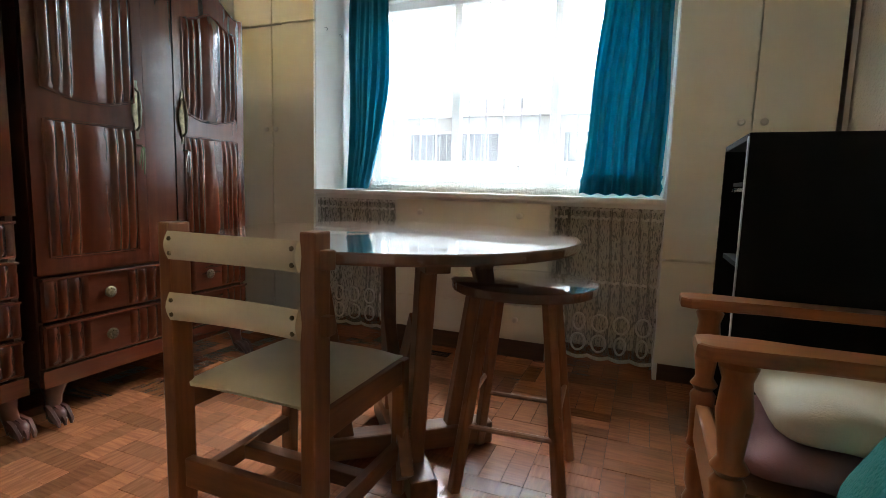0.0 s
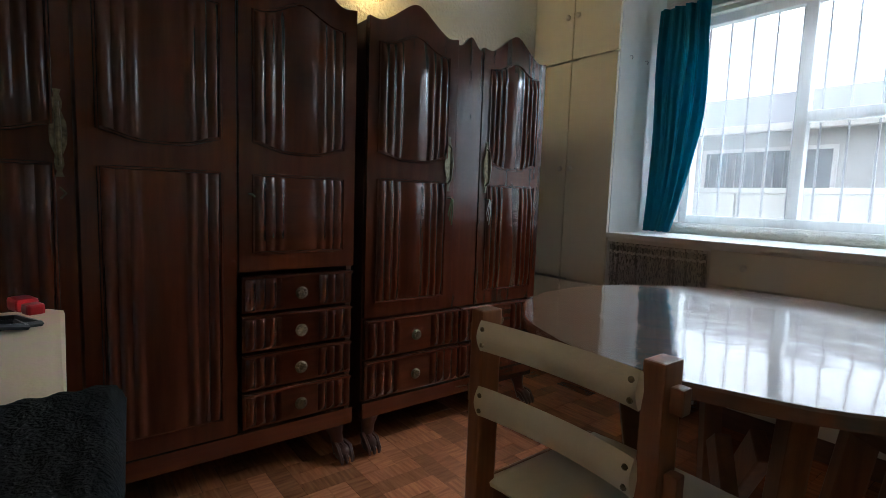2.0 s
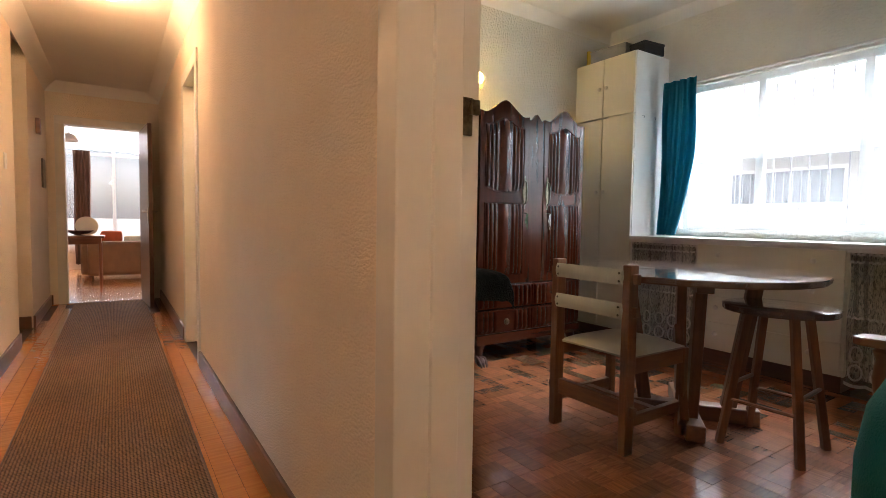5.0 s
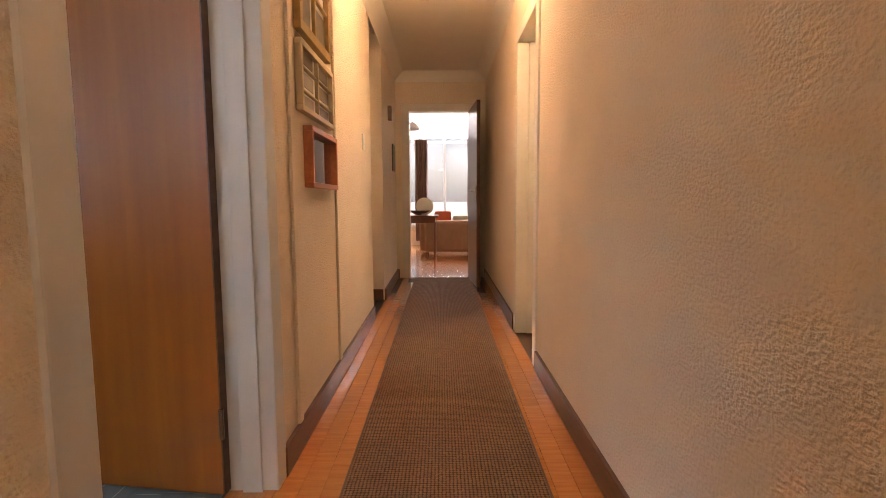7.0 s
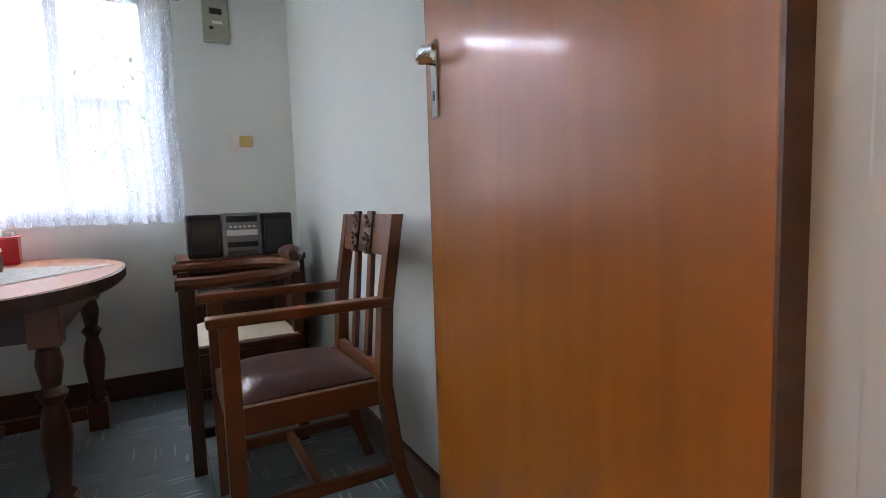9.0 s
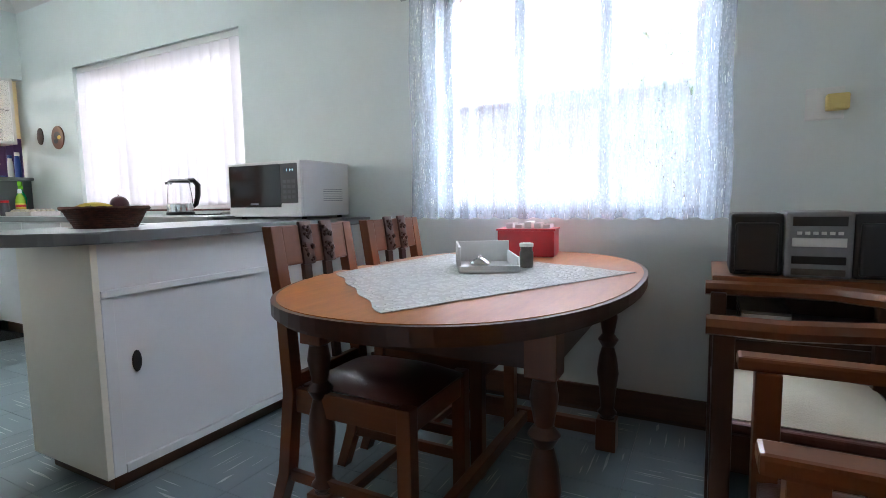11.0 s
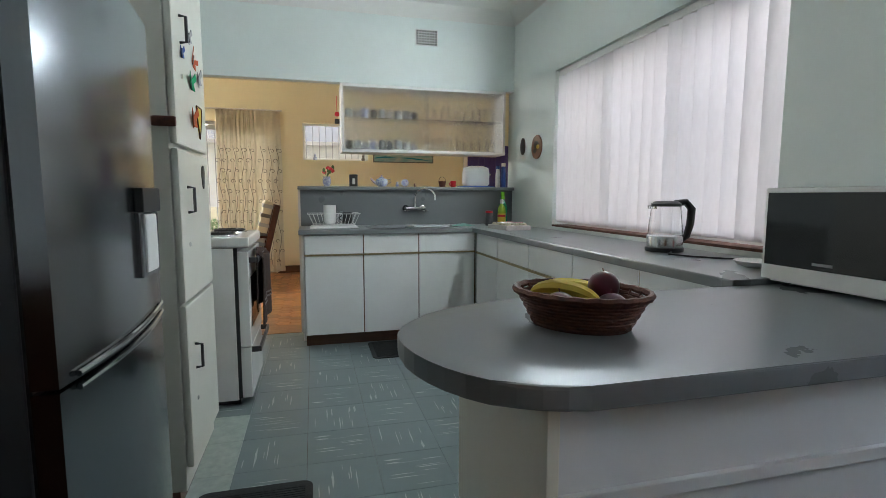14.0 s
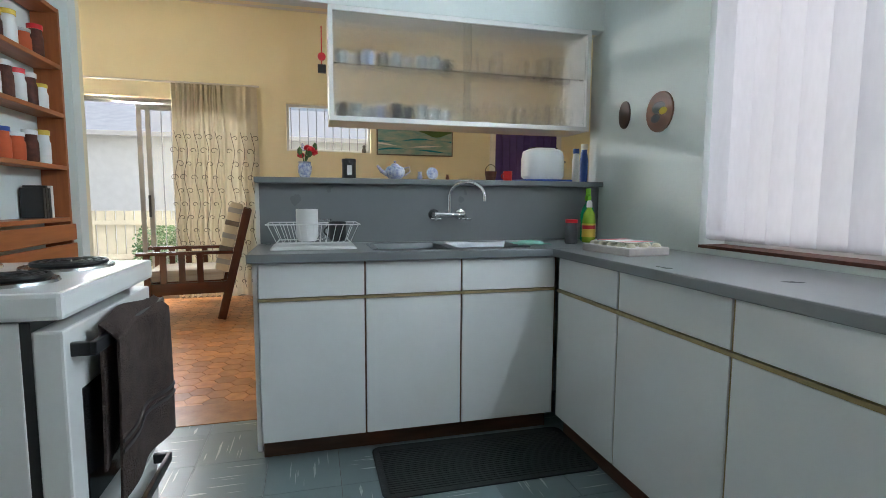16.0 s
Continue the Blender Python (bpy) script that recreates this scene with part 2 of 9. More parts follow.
M["terracotta"] = surf("terracotta", (0.50, 0.23, 0.08), (0.34, 0.13, 0.04), 14, 0.3, 0.08, 60, vary=0.28)
M["runner"] = surf("runner", (0.29, 0.165, 0.088), (0.18, 0.10, 0.05), 3, 0.95, 1.0, 110, fine=0.55)
M["runner_edge"] = surf("runner_edge", (0.15, 0.085, 0.045), None, 12, 0.95, 0.4, 160)
M["mat_black"] = surf("mat_black", (0.022, 0.023, 0.024), (0.014, 0.015, 0.016), 20, 0.8, 0.3, 120)
M["steel"] = surf("steel", (0.55, 0.56, 0.57), (0.47, 0.48, 0.49), 10, 0.22, metal=1.0)
M["steel_dark"] = surf("steel_dark", (0.30, 0.31, 0.33), (0.27, 0.28, 0.30), 4, 0.17, metal=1.0, stretch=(1, 1, 0.3))
M["fridge_side"] = surf("fridge_side", (0.055, 0.058, 0.062), (0.045, 0.048, 0.05), 6, 0.45)
M["sink_steel"] = surf("sink_steel", (0.30, 0.31, 0.32), (0.24, 0.25, 0.26), 10, 0.5, metal=1.0)
M["chrome"] = surf("chrome", (0.75, 0.75, 0.75), None, 20, 0.1, metal=1.0, rough_vary=0.04)
M["brass_old"] = surf("brass_old", (0.22, 0.18, 0.11), (0.06, 0.05, 0.03), 60, 0.35, 0.3, 180, metal=0.9)
M["iron_bar"] = surf("iron_bar", (0.30, 0.30, 0.30), None, 20, 0.5)
M["net"] = sheer("net", (0.95, 0.96, 0.97), 0.84, 0.04, 150, stretch=(1, 1, 0.05), holes=0.02, hole_scale=22)
M["lace_window"] = sheer("lace_window", (0.80, 0.88, 1.0), 0.66, 0.05, 150, stretch=(1, 1, 0.12), holes=0.035, hole_scale=60)
M["lace_dark"] = sheer("lace_dark", (0.75, 0.74, 0.70), 0.72, 0.10, 160)
M["lace_cloth"] = surf("lace_cloth", (0.70, 0.69, 0.66), (0.58, 0.57, 0.53), 26, 0.9, 0.3, 160, fine=0.5)


def flowered(m, scale, dark):
    """Rows of flower rings worked into a cloth: darker mesh between, raised thread."""
    n, ln = m.node_tree.nodes, m.node_tree.links
    b = n["Principled BSDF"]
    tc, v = n.new("ShaderNodeTexCoord"), n.new("ShaderNodeTexVoronoi")
    v.voronoi_dimensions = "2D"
    v.inputs["Scale"].default_value, v.inputs["Randomness"].default_value = scale, 0.75
    ln.new(tc.outputs["Object"], v.inputs["Vector"])
    ramp = n.new("ShaderNodeValToRGB")
    ramp.color_ramp.elements[0].position, ramp.color_ramp.elements[0].color = 0.0, (0.5, 0.5, 0.5, 1)
    ramp.color_ramp.elements[1].position, ramp.color_ramp.elements[1].color = 0.62, (0, 0, 0, 1)
    for pos, val in ((0.12, 0.15), (0.22, 1.0), (0.38, 1.0), (0.46, 0.1)):
        e = ramp.color_ramp.elements.new(pos)
        e.color = (val, val, val, 1)
    ln.new(v.outputs["Distance"], ramp.inputs["Fac"])
    mix = n.new("ShaderNodeMix")
    mix.data_type = "RGBA"
    ln.new(ramp.outputs["Color"], mix.inputs[0])
    mix.inputs[6].default_value = (*dark, 1)
    old = b.inputs["Base Color"].links[0].from_socket
    ln.new(old, mix.inputs[7])
    ln.new(mix.outputs[2], b.inputs["Base Color"])
    bp = n.new("ShaderNodeBump")
    bp.inputs["Strength"].default_value, bp.inputs["Distance"].default_value = 0.8, 0.003
    ln.new(ramp.outputs["Color"], bp.inputs["Height"])
    ln.new(bp.outputs[0], b.inputs["Normal"])


def woven(m, scale):
    """Basket weave: small knots with dark gaps."""
    n, ln = m.node_tree.nodes, m.node_tree.links
    b = n["Principled BSDF"]
    tc, v = n.new("ShaderNodeTexCoord"), n.new("ShaderNodeTexVoronoi")
    v.voronoi_dimensions = "2D"
    v.inputs["Scale"].default_value, v.inputs["Randomness"].default_value = scale, 0.18
    ln.new(tc.outputs["Object"], v.inputs["Vector"])
    mr = n.new("ShaderNodeMapRange")
    mr.inputs["From Min"].default_value, mr.inputs["From Max"].default_value = 0.30, 0.58
    mr.inputs["To Min"].default_value, mr.inputs["To Max"].default_value = 1.0, 0.0
    ln.new(v.outputs["Distance"], mr.inputs["Value"])
    mix = n.new("ShaderNodeMix")
    mix.data_type = "RGBA"
    ln.new(mr.outputs["Result"], mix.inputs[0])
    mix.inputs[6].default_value = (0.055, 0.028, 0.014, 1)
    ln.new(b.inputs["Base Color"].links[0].from_socket, mix.inputs[7])
    ln.new(mix.outputs[2], b.inputs["Base Color"])
    bp = n.new("ShaderNodeBump")
    bp.inputs["Strength"].default_value, bp.inputs["Distance"].default_value = 1.0, 0.004
    ln.new(mr.outputs["Result"], bp.inputs["Height"])
    ln.new(bp.outputs[0], b.inputs["Normal"])


def backlit(m, colour, share):
    """Cloth that lets part of the light through."""
    n, ln = m.node_tree.nodes, m.node_tree.links
    tl, mix = n.new("ShaderNodeBsdfTranslucent"), n.new("ShaderNodeMixShader")
    tl.inputs["Color"].default_value = (*colour, 1)
    mix.inputs[0].default_value = share
    ln.new(n["Principled BSDF"].outputs[0], mix.inputs[1])
    ln.new(tl.outputs[0], mix.inputs[2])
    ln.new(mix.outputs[0], n["Material Output"].inputs["Surface"])


woven(M["runner"], 78)
backlit(M["teal_cloth"], (0.0, 0.30, 0.40), 0.35)
flowered(M["lace_cloth"], 30, (0.54, 0.53, 0.50))
M["black_panel"].node_tree.nodes["Principled BSDF"].inputs["Specular IOR Level"].default_value = 0.12
M["curtain_pattern"] = surf("curtain_pattern", (0.80, 0.77, 0.69), (0.64, 0.60, 0.50), 13, 0.9, 0.1, 200, stretch=(1, 1, 0.6))
backlit(M["curtain_pattern"], (0.85, 0.8, 0.68), 0.5)
M["curtain_brown"] = surf("curtain_brown", (0.19, 0.11, 0.08), None, 8, 0.9)
M["blind"] = sheer("blind", (0.82, 0.81, 0.83), 0.02, 0.02, 60, front=0.35)
M["sky_haze"] = glow("sky_haze", (0.90, 0.96, 1.0), 1.9)
M["sky_haze_south"] = glow("sky_haze_south", (1.0, 0.95, 0.93), 0.85)
M["pane"] = glass("pane")
M["pane_rippled"] = glass("pane_rippled", (0.96, 0.97, 0.95), 0.0, 0.6, 100)
M["clear_plastic"] = glass("clear_plastic", (1, 1, 1), 0.09, 0.16, 16)
for key, value in (("IOR", 1.55), ("Coat Weight", 1.0), ("Coat IOR", 1.65), ("Coat Roughness", 0.07)):
    M["clear_plastic"].node_tree.nodes["Principled BSDF"].inputs[key].default_value = value
M["amber_glass"] = glow("amber_glass", (1.0, 0.72, 0.30), 6.0)
M["hall_shade"] = glow("hall_shade", (1.0, 0.66, 0.34), 5.0)
M["paper_white"] = surf("paper_white", (0.8, 0.8, 0.78), None, 12, 0.8)
M["paper_grey"] = surf("paper_grey", (0.4, 0.4, 0.4), None, 12, 0.8)
M["photo_dark"] = surf("photo_dark", (0.16, 0.14, 0.12), (0.07, 0.06, 0.05), 25, 0.3)
M["red_plastic"] = surf("red_plastic", (0.60, 0.012, 0.02), None, 15, 0.3)
M["orange_cloth"] = surf("orange_cloth", (0.55, 0.11, 0.04), None, 15, 0.9)
M["green_plastic"] = surf("green_plastic", (0.01, 0.30, 0.12), None, 15, 0.25)
M["yellow"] = surf("yellow", (0.75, 0.55, 0.06), (0.62, 0.43, 0.05), 12, 0.45)
M["plum"] = surf("plum", (0.09, 0.008, 0.02), (0.04, 0.006, 0.014), 12, 0.28)
M["wicker"] = surf("wicker", (0.13, 0.036, 0.017), (0.045, 0.013, 0.007), 40, 0.7, 0.2, 120)
M["towel"] = surf("towel", (0.075, 0.048, 0.040), (0.04, 0.025, 0.021), 30, 0.98, 1.0, 160)
M["dark_knit"] = surf("dark_knit", (0.010, 0.013, 0.014), (0.005, 0.007, 0.008), 30, 0.95, 0.9, 210)
M["dark_knit"].node_tree.nodes["Principled BSDF"].inputs["Specular IOR Level"].default_value = 0.15
M["board_cover"] = surf("board_cover", (0.74, 0.64, 0.38), (0.78, 0.56, 0.46), 22, 0.85, 0.15, 150)
M["purple"] = surf("purple", (0.09, 0.055, 0.24), (0.07, 0.04, 0.19), 8, 0.7)
M["purple_plastic"] = surf("purple_plastic", (0.13, 0.02, 0.22), None, 12, 0.25)
M["blue_plastic"] = surf("blue_plastic", (0.02, 0.07, 0.32), None, 12, 0.35)
M["blue_china"] = surf("blue_china", (0.75, 0.77, 0.8), (0.06, 0.10, 0.35), 60, 0.15, fine=0.2)
M["glazed"] = surf("glazed", (0.66, 0.64, 0.58), (0.25, 0.28, 0.3), 30, 0.2)
M["leaf"] = surf("leaf", (0.07, 0.16, 0.035), (0.04, 0.10, 0.02), 12, 0.6)
M["stone_wall"] = surf("stone_wall", (0.52, 0.50, 0.47), (0.42, 0.40, 0.37), 4, 0.9, 0.3, 30)
M["roof_grey"] = surf("roof_grey", (0.32, 0.34, 0.37), (0.25, 0.27, 0.3), 4, 0.8)
M["dark_window"] = surf("dark_window", (0.05, 0.06, 0.07), None, 4, 0.15)
M["brick_far"] = surf("brick_far", (0.66, 0.42, 0.35), (0.56, 0.34, 0.28), 9, 0.9)
M["ground"] = surf("ground", (0.36, 0.34, 0.31), (0.28, 0.27, 0.24), 2, 0.95)
M["sea_paint"] = surf("sea_paint", (0.10, 0.32, 0.33), (0.45, 0.48, 0.42), 7, 0.4, stretch=(1, 1, 3))
M["spice_wood"] = surf("spice_wood", (0.42, 0.14, 0.045), (0.30, 0.09, 0.03), 5, 0.4, stretch=(11, 11, 0.8))
M["sofa_tan"] = surf("sofa_tan", (0.25, 0.14, 0.07), None, 6, 0.7, 0.1, 90)
M["coil"] = surf("coil", (0.02, 0.02, 0.02), None, 12, 0.5, metal=0.5)
M["oven_glass"] = surf("oven_glass", (0.012, 0.012, 0.014), None, 9, 0.08)
M["display"] = glow("display", (0.6, 0.9, 1.0), 0.6)
M["eggs_pack"] = surf("eggs_pack", (0.55, 0.50, 0.47), None, 20, 0.8)
M["lime_cloth"] = surf("lime_cloth", (0.42, 0.46, 0.12), (0.34, 0.38, 0.09), 9, 0.9, 0.2, 160)
M["lime_plastic"] = surf("lime_plastic", (0.24, 0.62, 0.04), (0.18, 0.5, 0.03), 10, 0.25)
M["soap_green"] = surf("soap_green", (0.36, 0.50, 0.05), (0.25, 0.42, 0.04), 10, 0.2)
M["aluminium"] = surf("aluminium", (0.34, 0.34, 0.34), (0.28, 0.28, 0.28), 10, 0.35, metal=0.8)
M["stripe_cloth"] = surf("stripe_cloth", (0.72, 0.68, 0.60), (0.20, 0.15, 0.12), 5, 0.9, stretch=(0.2, 0.2, 3), fine=0.05)

# ---- mesh helpers ----


def B():
    return bmesh.new()


def box(bm, x0, x1, y0, y1, z0, z1, bevel=0.0, m=None):
    r = bmesh.ops.create_cube(bm, size=1.0)
    v = r["verts"]
    bmesh.ops.scale(bm, vec=(abs(x1 - x0), abs(y1 - y0), abs(z1 - z0)), verts=v)
    bmesh.ops.translate(bm, vec=((x0 + x1) / 2, (y0 + y1) / 2, (z0 + z1) / 2), verts=v)
    if bevel:
        e = list({e for q in v for e in q.link_edges})
        r = bmesh.ops.bevel(bm, geom=e, offset=bevel, segments=2, profile=0.6, affect="EDGES")
        v = list({q for f in r["faces"] for q in f.verts} | {q for q in v if q.is_valid})
    if m is not None:
        bmesh.ops.transform(bm, matrix=m, verts=v)
    return bm


def lathe(bm, profile, segs=16, m=None, cap=True):
    """Turned shape: profile of (radius, height) upwards."""
    rings = []
    for r, z in profile:
        rings.append([bm.verts.new((r * math.cos(2 * math.pi * i / segs), r * math.sin(2 * math.pi * i / segs), z)) for i in range(segs)])
    for a, b in zip(rings, rings[1:]):
        for i in range(segs):
            j = (i + 1) % segs
            bm.faces.new((a[i], a[j], b[j], b[i]))
    if cap:
        bm.faces.new(list(reversed(rings[0])))
        bm.faces.new(rings[-1])
    if m is not None:
        bmesh.ops.transform(bm, matrix=m, verts=[v for r in rings for v in r])
    return bm


def tube(bm, pts, r, segs=8, closed=False):
    """A round bar along points; r is one radius or one for each point."""
    pts = [Vector(p) for p in pts]
    k = len(pts)
    rs = r if isinstance(r, (list, tuple)) else [r] * k
    rings, up = [], None
    for i, p in enumerate(pts):
        if closed:
            d = pts[(i + 1) % k] - pts[i - 1]
        else:
            d = pts[min(i + 1, k - 1)] - pts[max(i - 1, 0)]
        d.normalize()
        if up is None:
            up = Vector((0, 0, 1)) if abs(d.z) < 0.9 else Vector((1, 0, 0))
        side = d.cross(up).normalized()
        up = side.cross(d).normalized()
        rings.append([bm.verts.new(p + rs[i] * (math.cos(2 * math.pi * j / segs) * side + math.sin(2 * math.pi * j / segs) * up)) for j in range(segs)])
    for a, b in list(zip(rings, rings[1:])) + ([(rings[-1], rings[0])] if closed else []):
        for j in range(segs):
            q = (j + 1) % segs
            bm.faces.new((a[j], a[q], b[q], b[j]))
    if not closed:
        bm.faces.new(list(reversed(rings[0])))
        bm.faces.new(rings[-1])
    return bm


def slab(bm, outline, z0, z1, bevel=0.0, m=None):
    """A plate with the outline of (x, y), counter-clockwise, from z0 to z1."""
    lo = [bm.verts.new((x, y, z0)) for x, y in outline]
    hi = [bm.verts.new((x, y, z1)) for x, y in outline]
    k = len(outline)
    for i in range(k):
        j = (i + 1) % k
        bm.faces.new((lo[i], lo[j], hi[j], hi[i]))
    bm.faces.new(list(reversed(lo)))
    f = bm.faces.new(hi)
    v = lo + hi
    if bevel:
        e = [bm.edges.get((hi[i], hi[(i + 1) % k])) for i in range(k)] + [bm.edges.get((lo[i], lo[(i + 1) % k])) for i in range(k)]
        r = bmesh.ops.bevel(bm, geom=e, offset=bevel, segments=2, profile=0.6, affect="EDGES")
        v = list({q for g in r["faces"] for q in g.verts} | {q for q in v if q.is_valid})
    if m is not None:
        bmesh.ops.transform(bm, matrix=m, verts=v)
    return bm


def sheet(bm, fn, nu, nv, thick=0.0):
    """A surface fn(u, v) -> point, u and v from 0 to 1, with a back face at the given thickness along its normals."""
    g = [[bm.verts.new(fn(i / nu, j / nv)) for j in range(nv + 1)] for i in range(nu + 1)]
    for i in range(nu):
        for j in range(nv):
            bm.faces.new((g[i][j], g[i + 1][j], g[i + 1][j + 1], g[i][j + 1]))
    if thick:
        bm.normal_update()
        h = [[bm.verts.new(q.co - thick * q.normal) for q in row] for row in g]
        for i in range(nu):
            for j in range(nv):
                bm.faces.new((h[i][j + 1], h[i + 1][j + 1], h[i + 1][j], h[i][j]))
        for i in range(nu):
            bm.faces.new((g[i + 1][0], g[i][0], h[i][0], h[i + 1][0]))
            bm.faces.new((g[i][nv], g[i + 1][nv], h[i + 1][nv], h[i][nv]))
        for j in range(nv):
            bm.faces.new((g[0][j], g[0][j + 1], h[0][j + 1], h[0][j]))
            bm.faces.new((g[nu][j + 1], g[nu][j], h[nu][j], h[nu][j + 1]))
    return bm


WOODS = {"mahogany", "mahogany_dark", "table_wood", "chair_wood", "arm_wood", "oak_dark", "oak_up", "spice_wood"}
GRAIN = {}


def grained(bm, material):
    """The wood with its grain along the piece's longest side."""
    if material.name not in WOODS:
        return material
    size = [max(v.co[k] for v in bm.verts) - min(v.co[k] for v in bm.verts) for k in range(3)]
    axis = size.index(max(size))
    if axis == 2:
        return material
    if (material.name, axis) not in GRAIN:
        c = material.copy()
        c.name = material.name + "_" + "xy"[axis]
        mp = [q for q in c.node_tree.nodes if q.bl_idname == "ShaderNodeMapping"][0]
        a = list(mp.inputs["Scale"].default_value)
        a[axis], a[2] = a[2], a[axis]
        mp.inputs["Scale"].default_value = a
        GRAIN[(material.name, axis)] = c
    return GRAIN[(material.name, axis)]


def mesh_of(name, bm, material, smooth=False):
    bm.normal_update()
    material = grained(bm, material)
    me = bpy.data.meshes.new(name)
    bm.to_mesh(me)
    bm.free()
    me.materials.append(material)
    if smooth:
        me.polygons.foreach_set("use_smooth", [True] * len(me.polygons))
        me.set_sharp_from_angle(angle=radians(40))
    return me


def part(name, bm, material, parent, label="", smooth=False, m=None):
    ob = new(name, mesh_of(name, bm, material, smooth))
    ob.parent = parent
    if m is not None:
        ob.matrix_basis = m
    return tagged(ob, label)


def thing(name, label, category, m=None, group="", kind=""):
    ob = new(name)
    ob.empty_display_size = 0.05
    if m is not None:
        ob.matrix_basis = m
    return tagged(ob, label, category, group, kind)


def single(name, bm, material, label, category, m=None, group="", kind="", smooth=False):
    ob = new(name, mesh_of(name, bm, material, smooth))
    if m is not None:
        ob.matrix_basis = m
    return tagged(ob, label, category, group, kind)


def structure(name, bm, material, label="", m=None, smooth=False):
    return single(name, bm, material, label, name.split("_")[0], m, kind="structure", smooth=smooth)


def wall_run(name, material, axis, a0, a1, b0, b1, z1, openings=(), z0=0.0, label=""):
    """A wall along x (axis 0) or y (axis 1) from a0 to a1, between b0 and b1, with openings (from, to, bottom, top)."""
    bm = B()

    def put(p, q, lo, hi):
        if q - p > 1e-4 and hi - lo > 1e-4:
            if axis == 0:
                box(bm, p, q, b0, b1, lo, hi)
            else:
                box(bm, b0, b1, p, q, lo, hi)
    at = a0
    for p, q, lo, hi in sorted(openings):
        put(at, p, z0, z1)
        put(p, q, z0, lo)
        put(p, q, hi, z1)
        at = q
    put(at, a1, z0, z1)
    return structure(name, bm, material, label)


def door_lining(name, axis, a0, a1, b0, b1, top, material, width=0.09, label="painted steel door frame"):
    """A frame round a doorway through a wall, a little proud of it on both faces."""
    bm = B()
    e, t = 0.012, 0.035
    parts = [(a0 - width + t, a0 + t, 0, top - t), (a1 - t, a1 + width - t, 0, top - t), (a0 - width + t, a1 + width - t, top - t, top + width - t)]
    for p, q, lo, hi in parts:
        if axis == 0:
            box(bm, p, q, b0 - e, b1 + e, lo, hi, 0.006)
            if hi < top:
                s = 1 if p < a0 else -1
                c = a0 + t if p < a0 else a1 - t
                box(bm, c - 0.001 * s, c + 0.012 * s, (b0 + b1) / 2 - 0.02, b1 - 0.04, lo, hi, 0.003)
        else:
            box(bm, b0 - e, b1 + e, p, q, lo, hi, 0.006)
    return structure(name, bm, material, label)

# ---- structure: bedroom, hall, kitchen, sunroom, living room ----
HB, HH, HK, HS = 2.85, 2.50, 2.83, 3.35
DOOR = 2.08
wall_run("wall_bedroom_west", M["plaster_bed"], 1, 0.05, 3.50, -2.25, -2.10, HB, label="cream roughcast plaster wall")
wall_run("wall_bedroom_east", M["plaster_bed"], 1, 0.05, 3.50, 1.30, 1.45, HB, label="cream roughcast plaster wall")
wall_run("wall_bedroom_north", M["plaster_bed"], 0, -2.25, 1.45, 3.50, 3.72, HB, [(-1.30, 0.50, 0.98, 2.18)], label="cream plaster wall with a wide window")
wall_run("wall_hall_north", M["plaster_hall"], 0, -5.92, 2.75, -0.13, 0.05, HB, [(-3.30, -2.55, 0, DOOR), (0.297, 1.17, 0, DOOR)], label="cream textured hall wall with two doorways")
wall_run("wall_hall_south", M["plaster_hall"], 0, -3.73, 2.75, -1.30, -1.23, HB, [(-1.325, -0.435, 0, DOOR)], label="cream textured hall wall with kitchen doorway")
wall_run("wall_hall_south_far", M["plaster_hall"], 0, -5.92, -4.50, -1.40, -1.23, HB, label="cream hall wall past the side passage")
wall_run("wall_kitchen_north", M["plaster_kitchen"], 0, -3.73, 4.72, -1.40, -1.30, HK + 0.02, [(-1.325, -0.435, 0, DOOR)], label="pale mint kitchen wall")
wall_run("wall_passage_back", M["plaster_hall"], 0, -4.82, -3.60, -2.55, -2.45, HB)
wall_run("wall_passage_west", M["plaster_hall"], 1, -2.45, -1.40, -4.62, -4.50, HB)
wall_run("wall_passage_east", M["plaster_hall"], 1, -2.45, -1.40, -3.73, -3.60, HB)
wall_run("wall_hall_east", M["plaster_hall"], 1, -1.23, -0.13, 2.65, 2.75, HB)
wall_run("wall_living_door", M["plaster_hall"], 1, -3.20, 1.80, -6.07, -5.92, HS, [(-1.10, -0.30, 0, DOOR)], label="cream wall with the living room doorway")
for nm, a in (("west", -4.10), ("east", -2.34)):
    wall_run("wall_side_room_" + nm, M["plaster_hall"], 1, 0.05, 2.0, a, a + 0.09, HB)
wall_run("wall_side_room_north", M["plaster_hall"], 0, -4.10, -2.25, 2.0, 2.1, HB)

wall_run("wall_kitchen_west", M["plaster_kitchen"], 1, -4.20, -1.40, -1.62, -1.50, HK + 0.02, label="pale mint kitchen wall")
wall_run("wall_kitchen_south", M["plaster_kitchen"], 0, -1.62, 4.84, -4.42, -4.20, HS, [(-0.80, 0.46, 0.95, 2.10), (1.91, 3.89, 0.96, 2.15)], label="pale mint wall with two windows")
wall_run("wall_kitchen_east", M["plaster_kitchen"], 1, -4.20, -1.40, 4.72, 4.80, HS, [(-4.20, -2.27, 1.24, 2.15), (-2.27, -1.47, 0, 2.15)], label="pale mint wall with hatch and wide opening")
wall_run("wall_sunroom_west", M["plaster_yellow"], 1, -4.20, 0.60, 4.80, 4.84, HS, [(-4.20, -2.27, 1.24, 2.15), (-2.27, -1.47, 0, 2.15)], label="yellow painted wall with hatch")
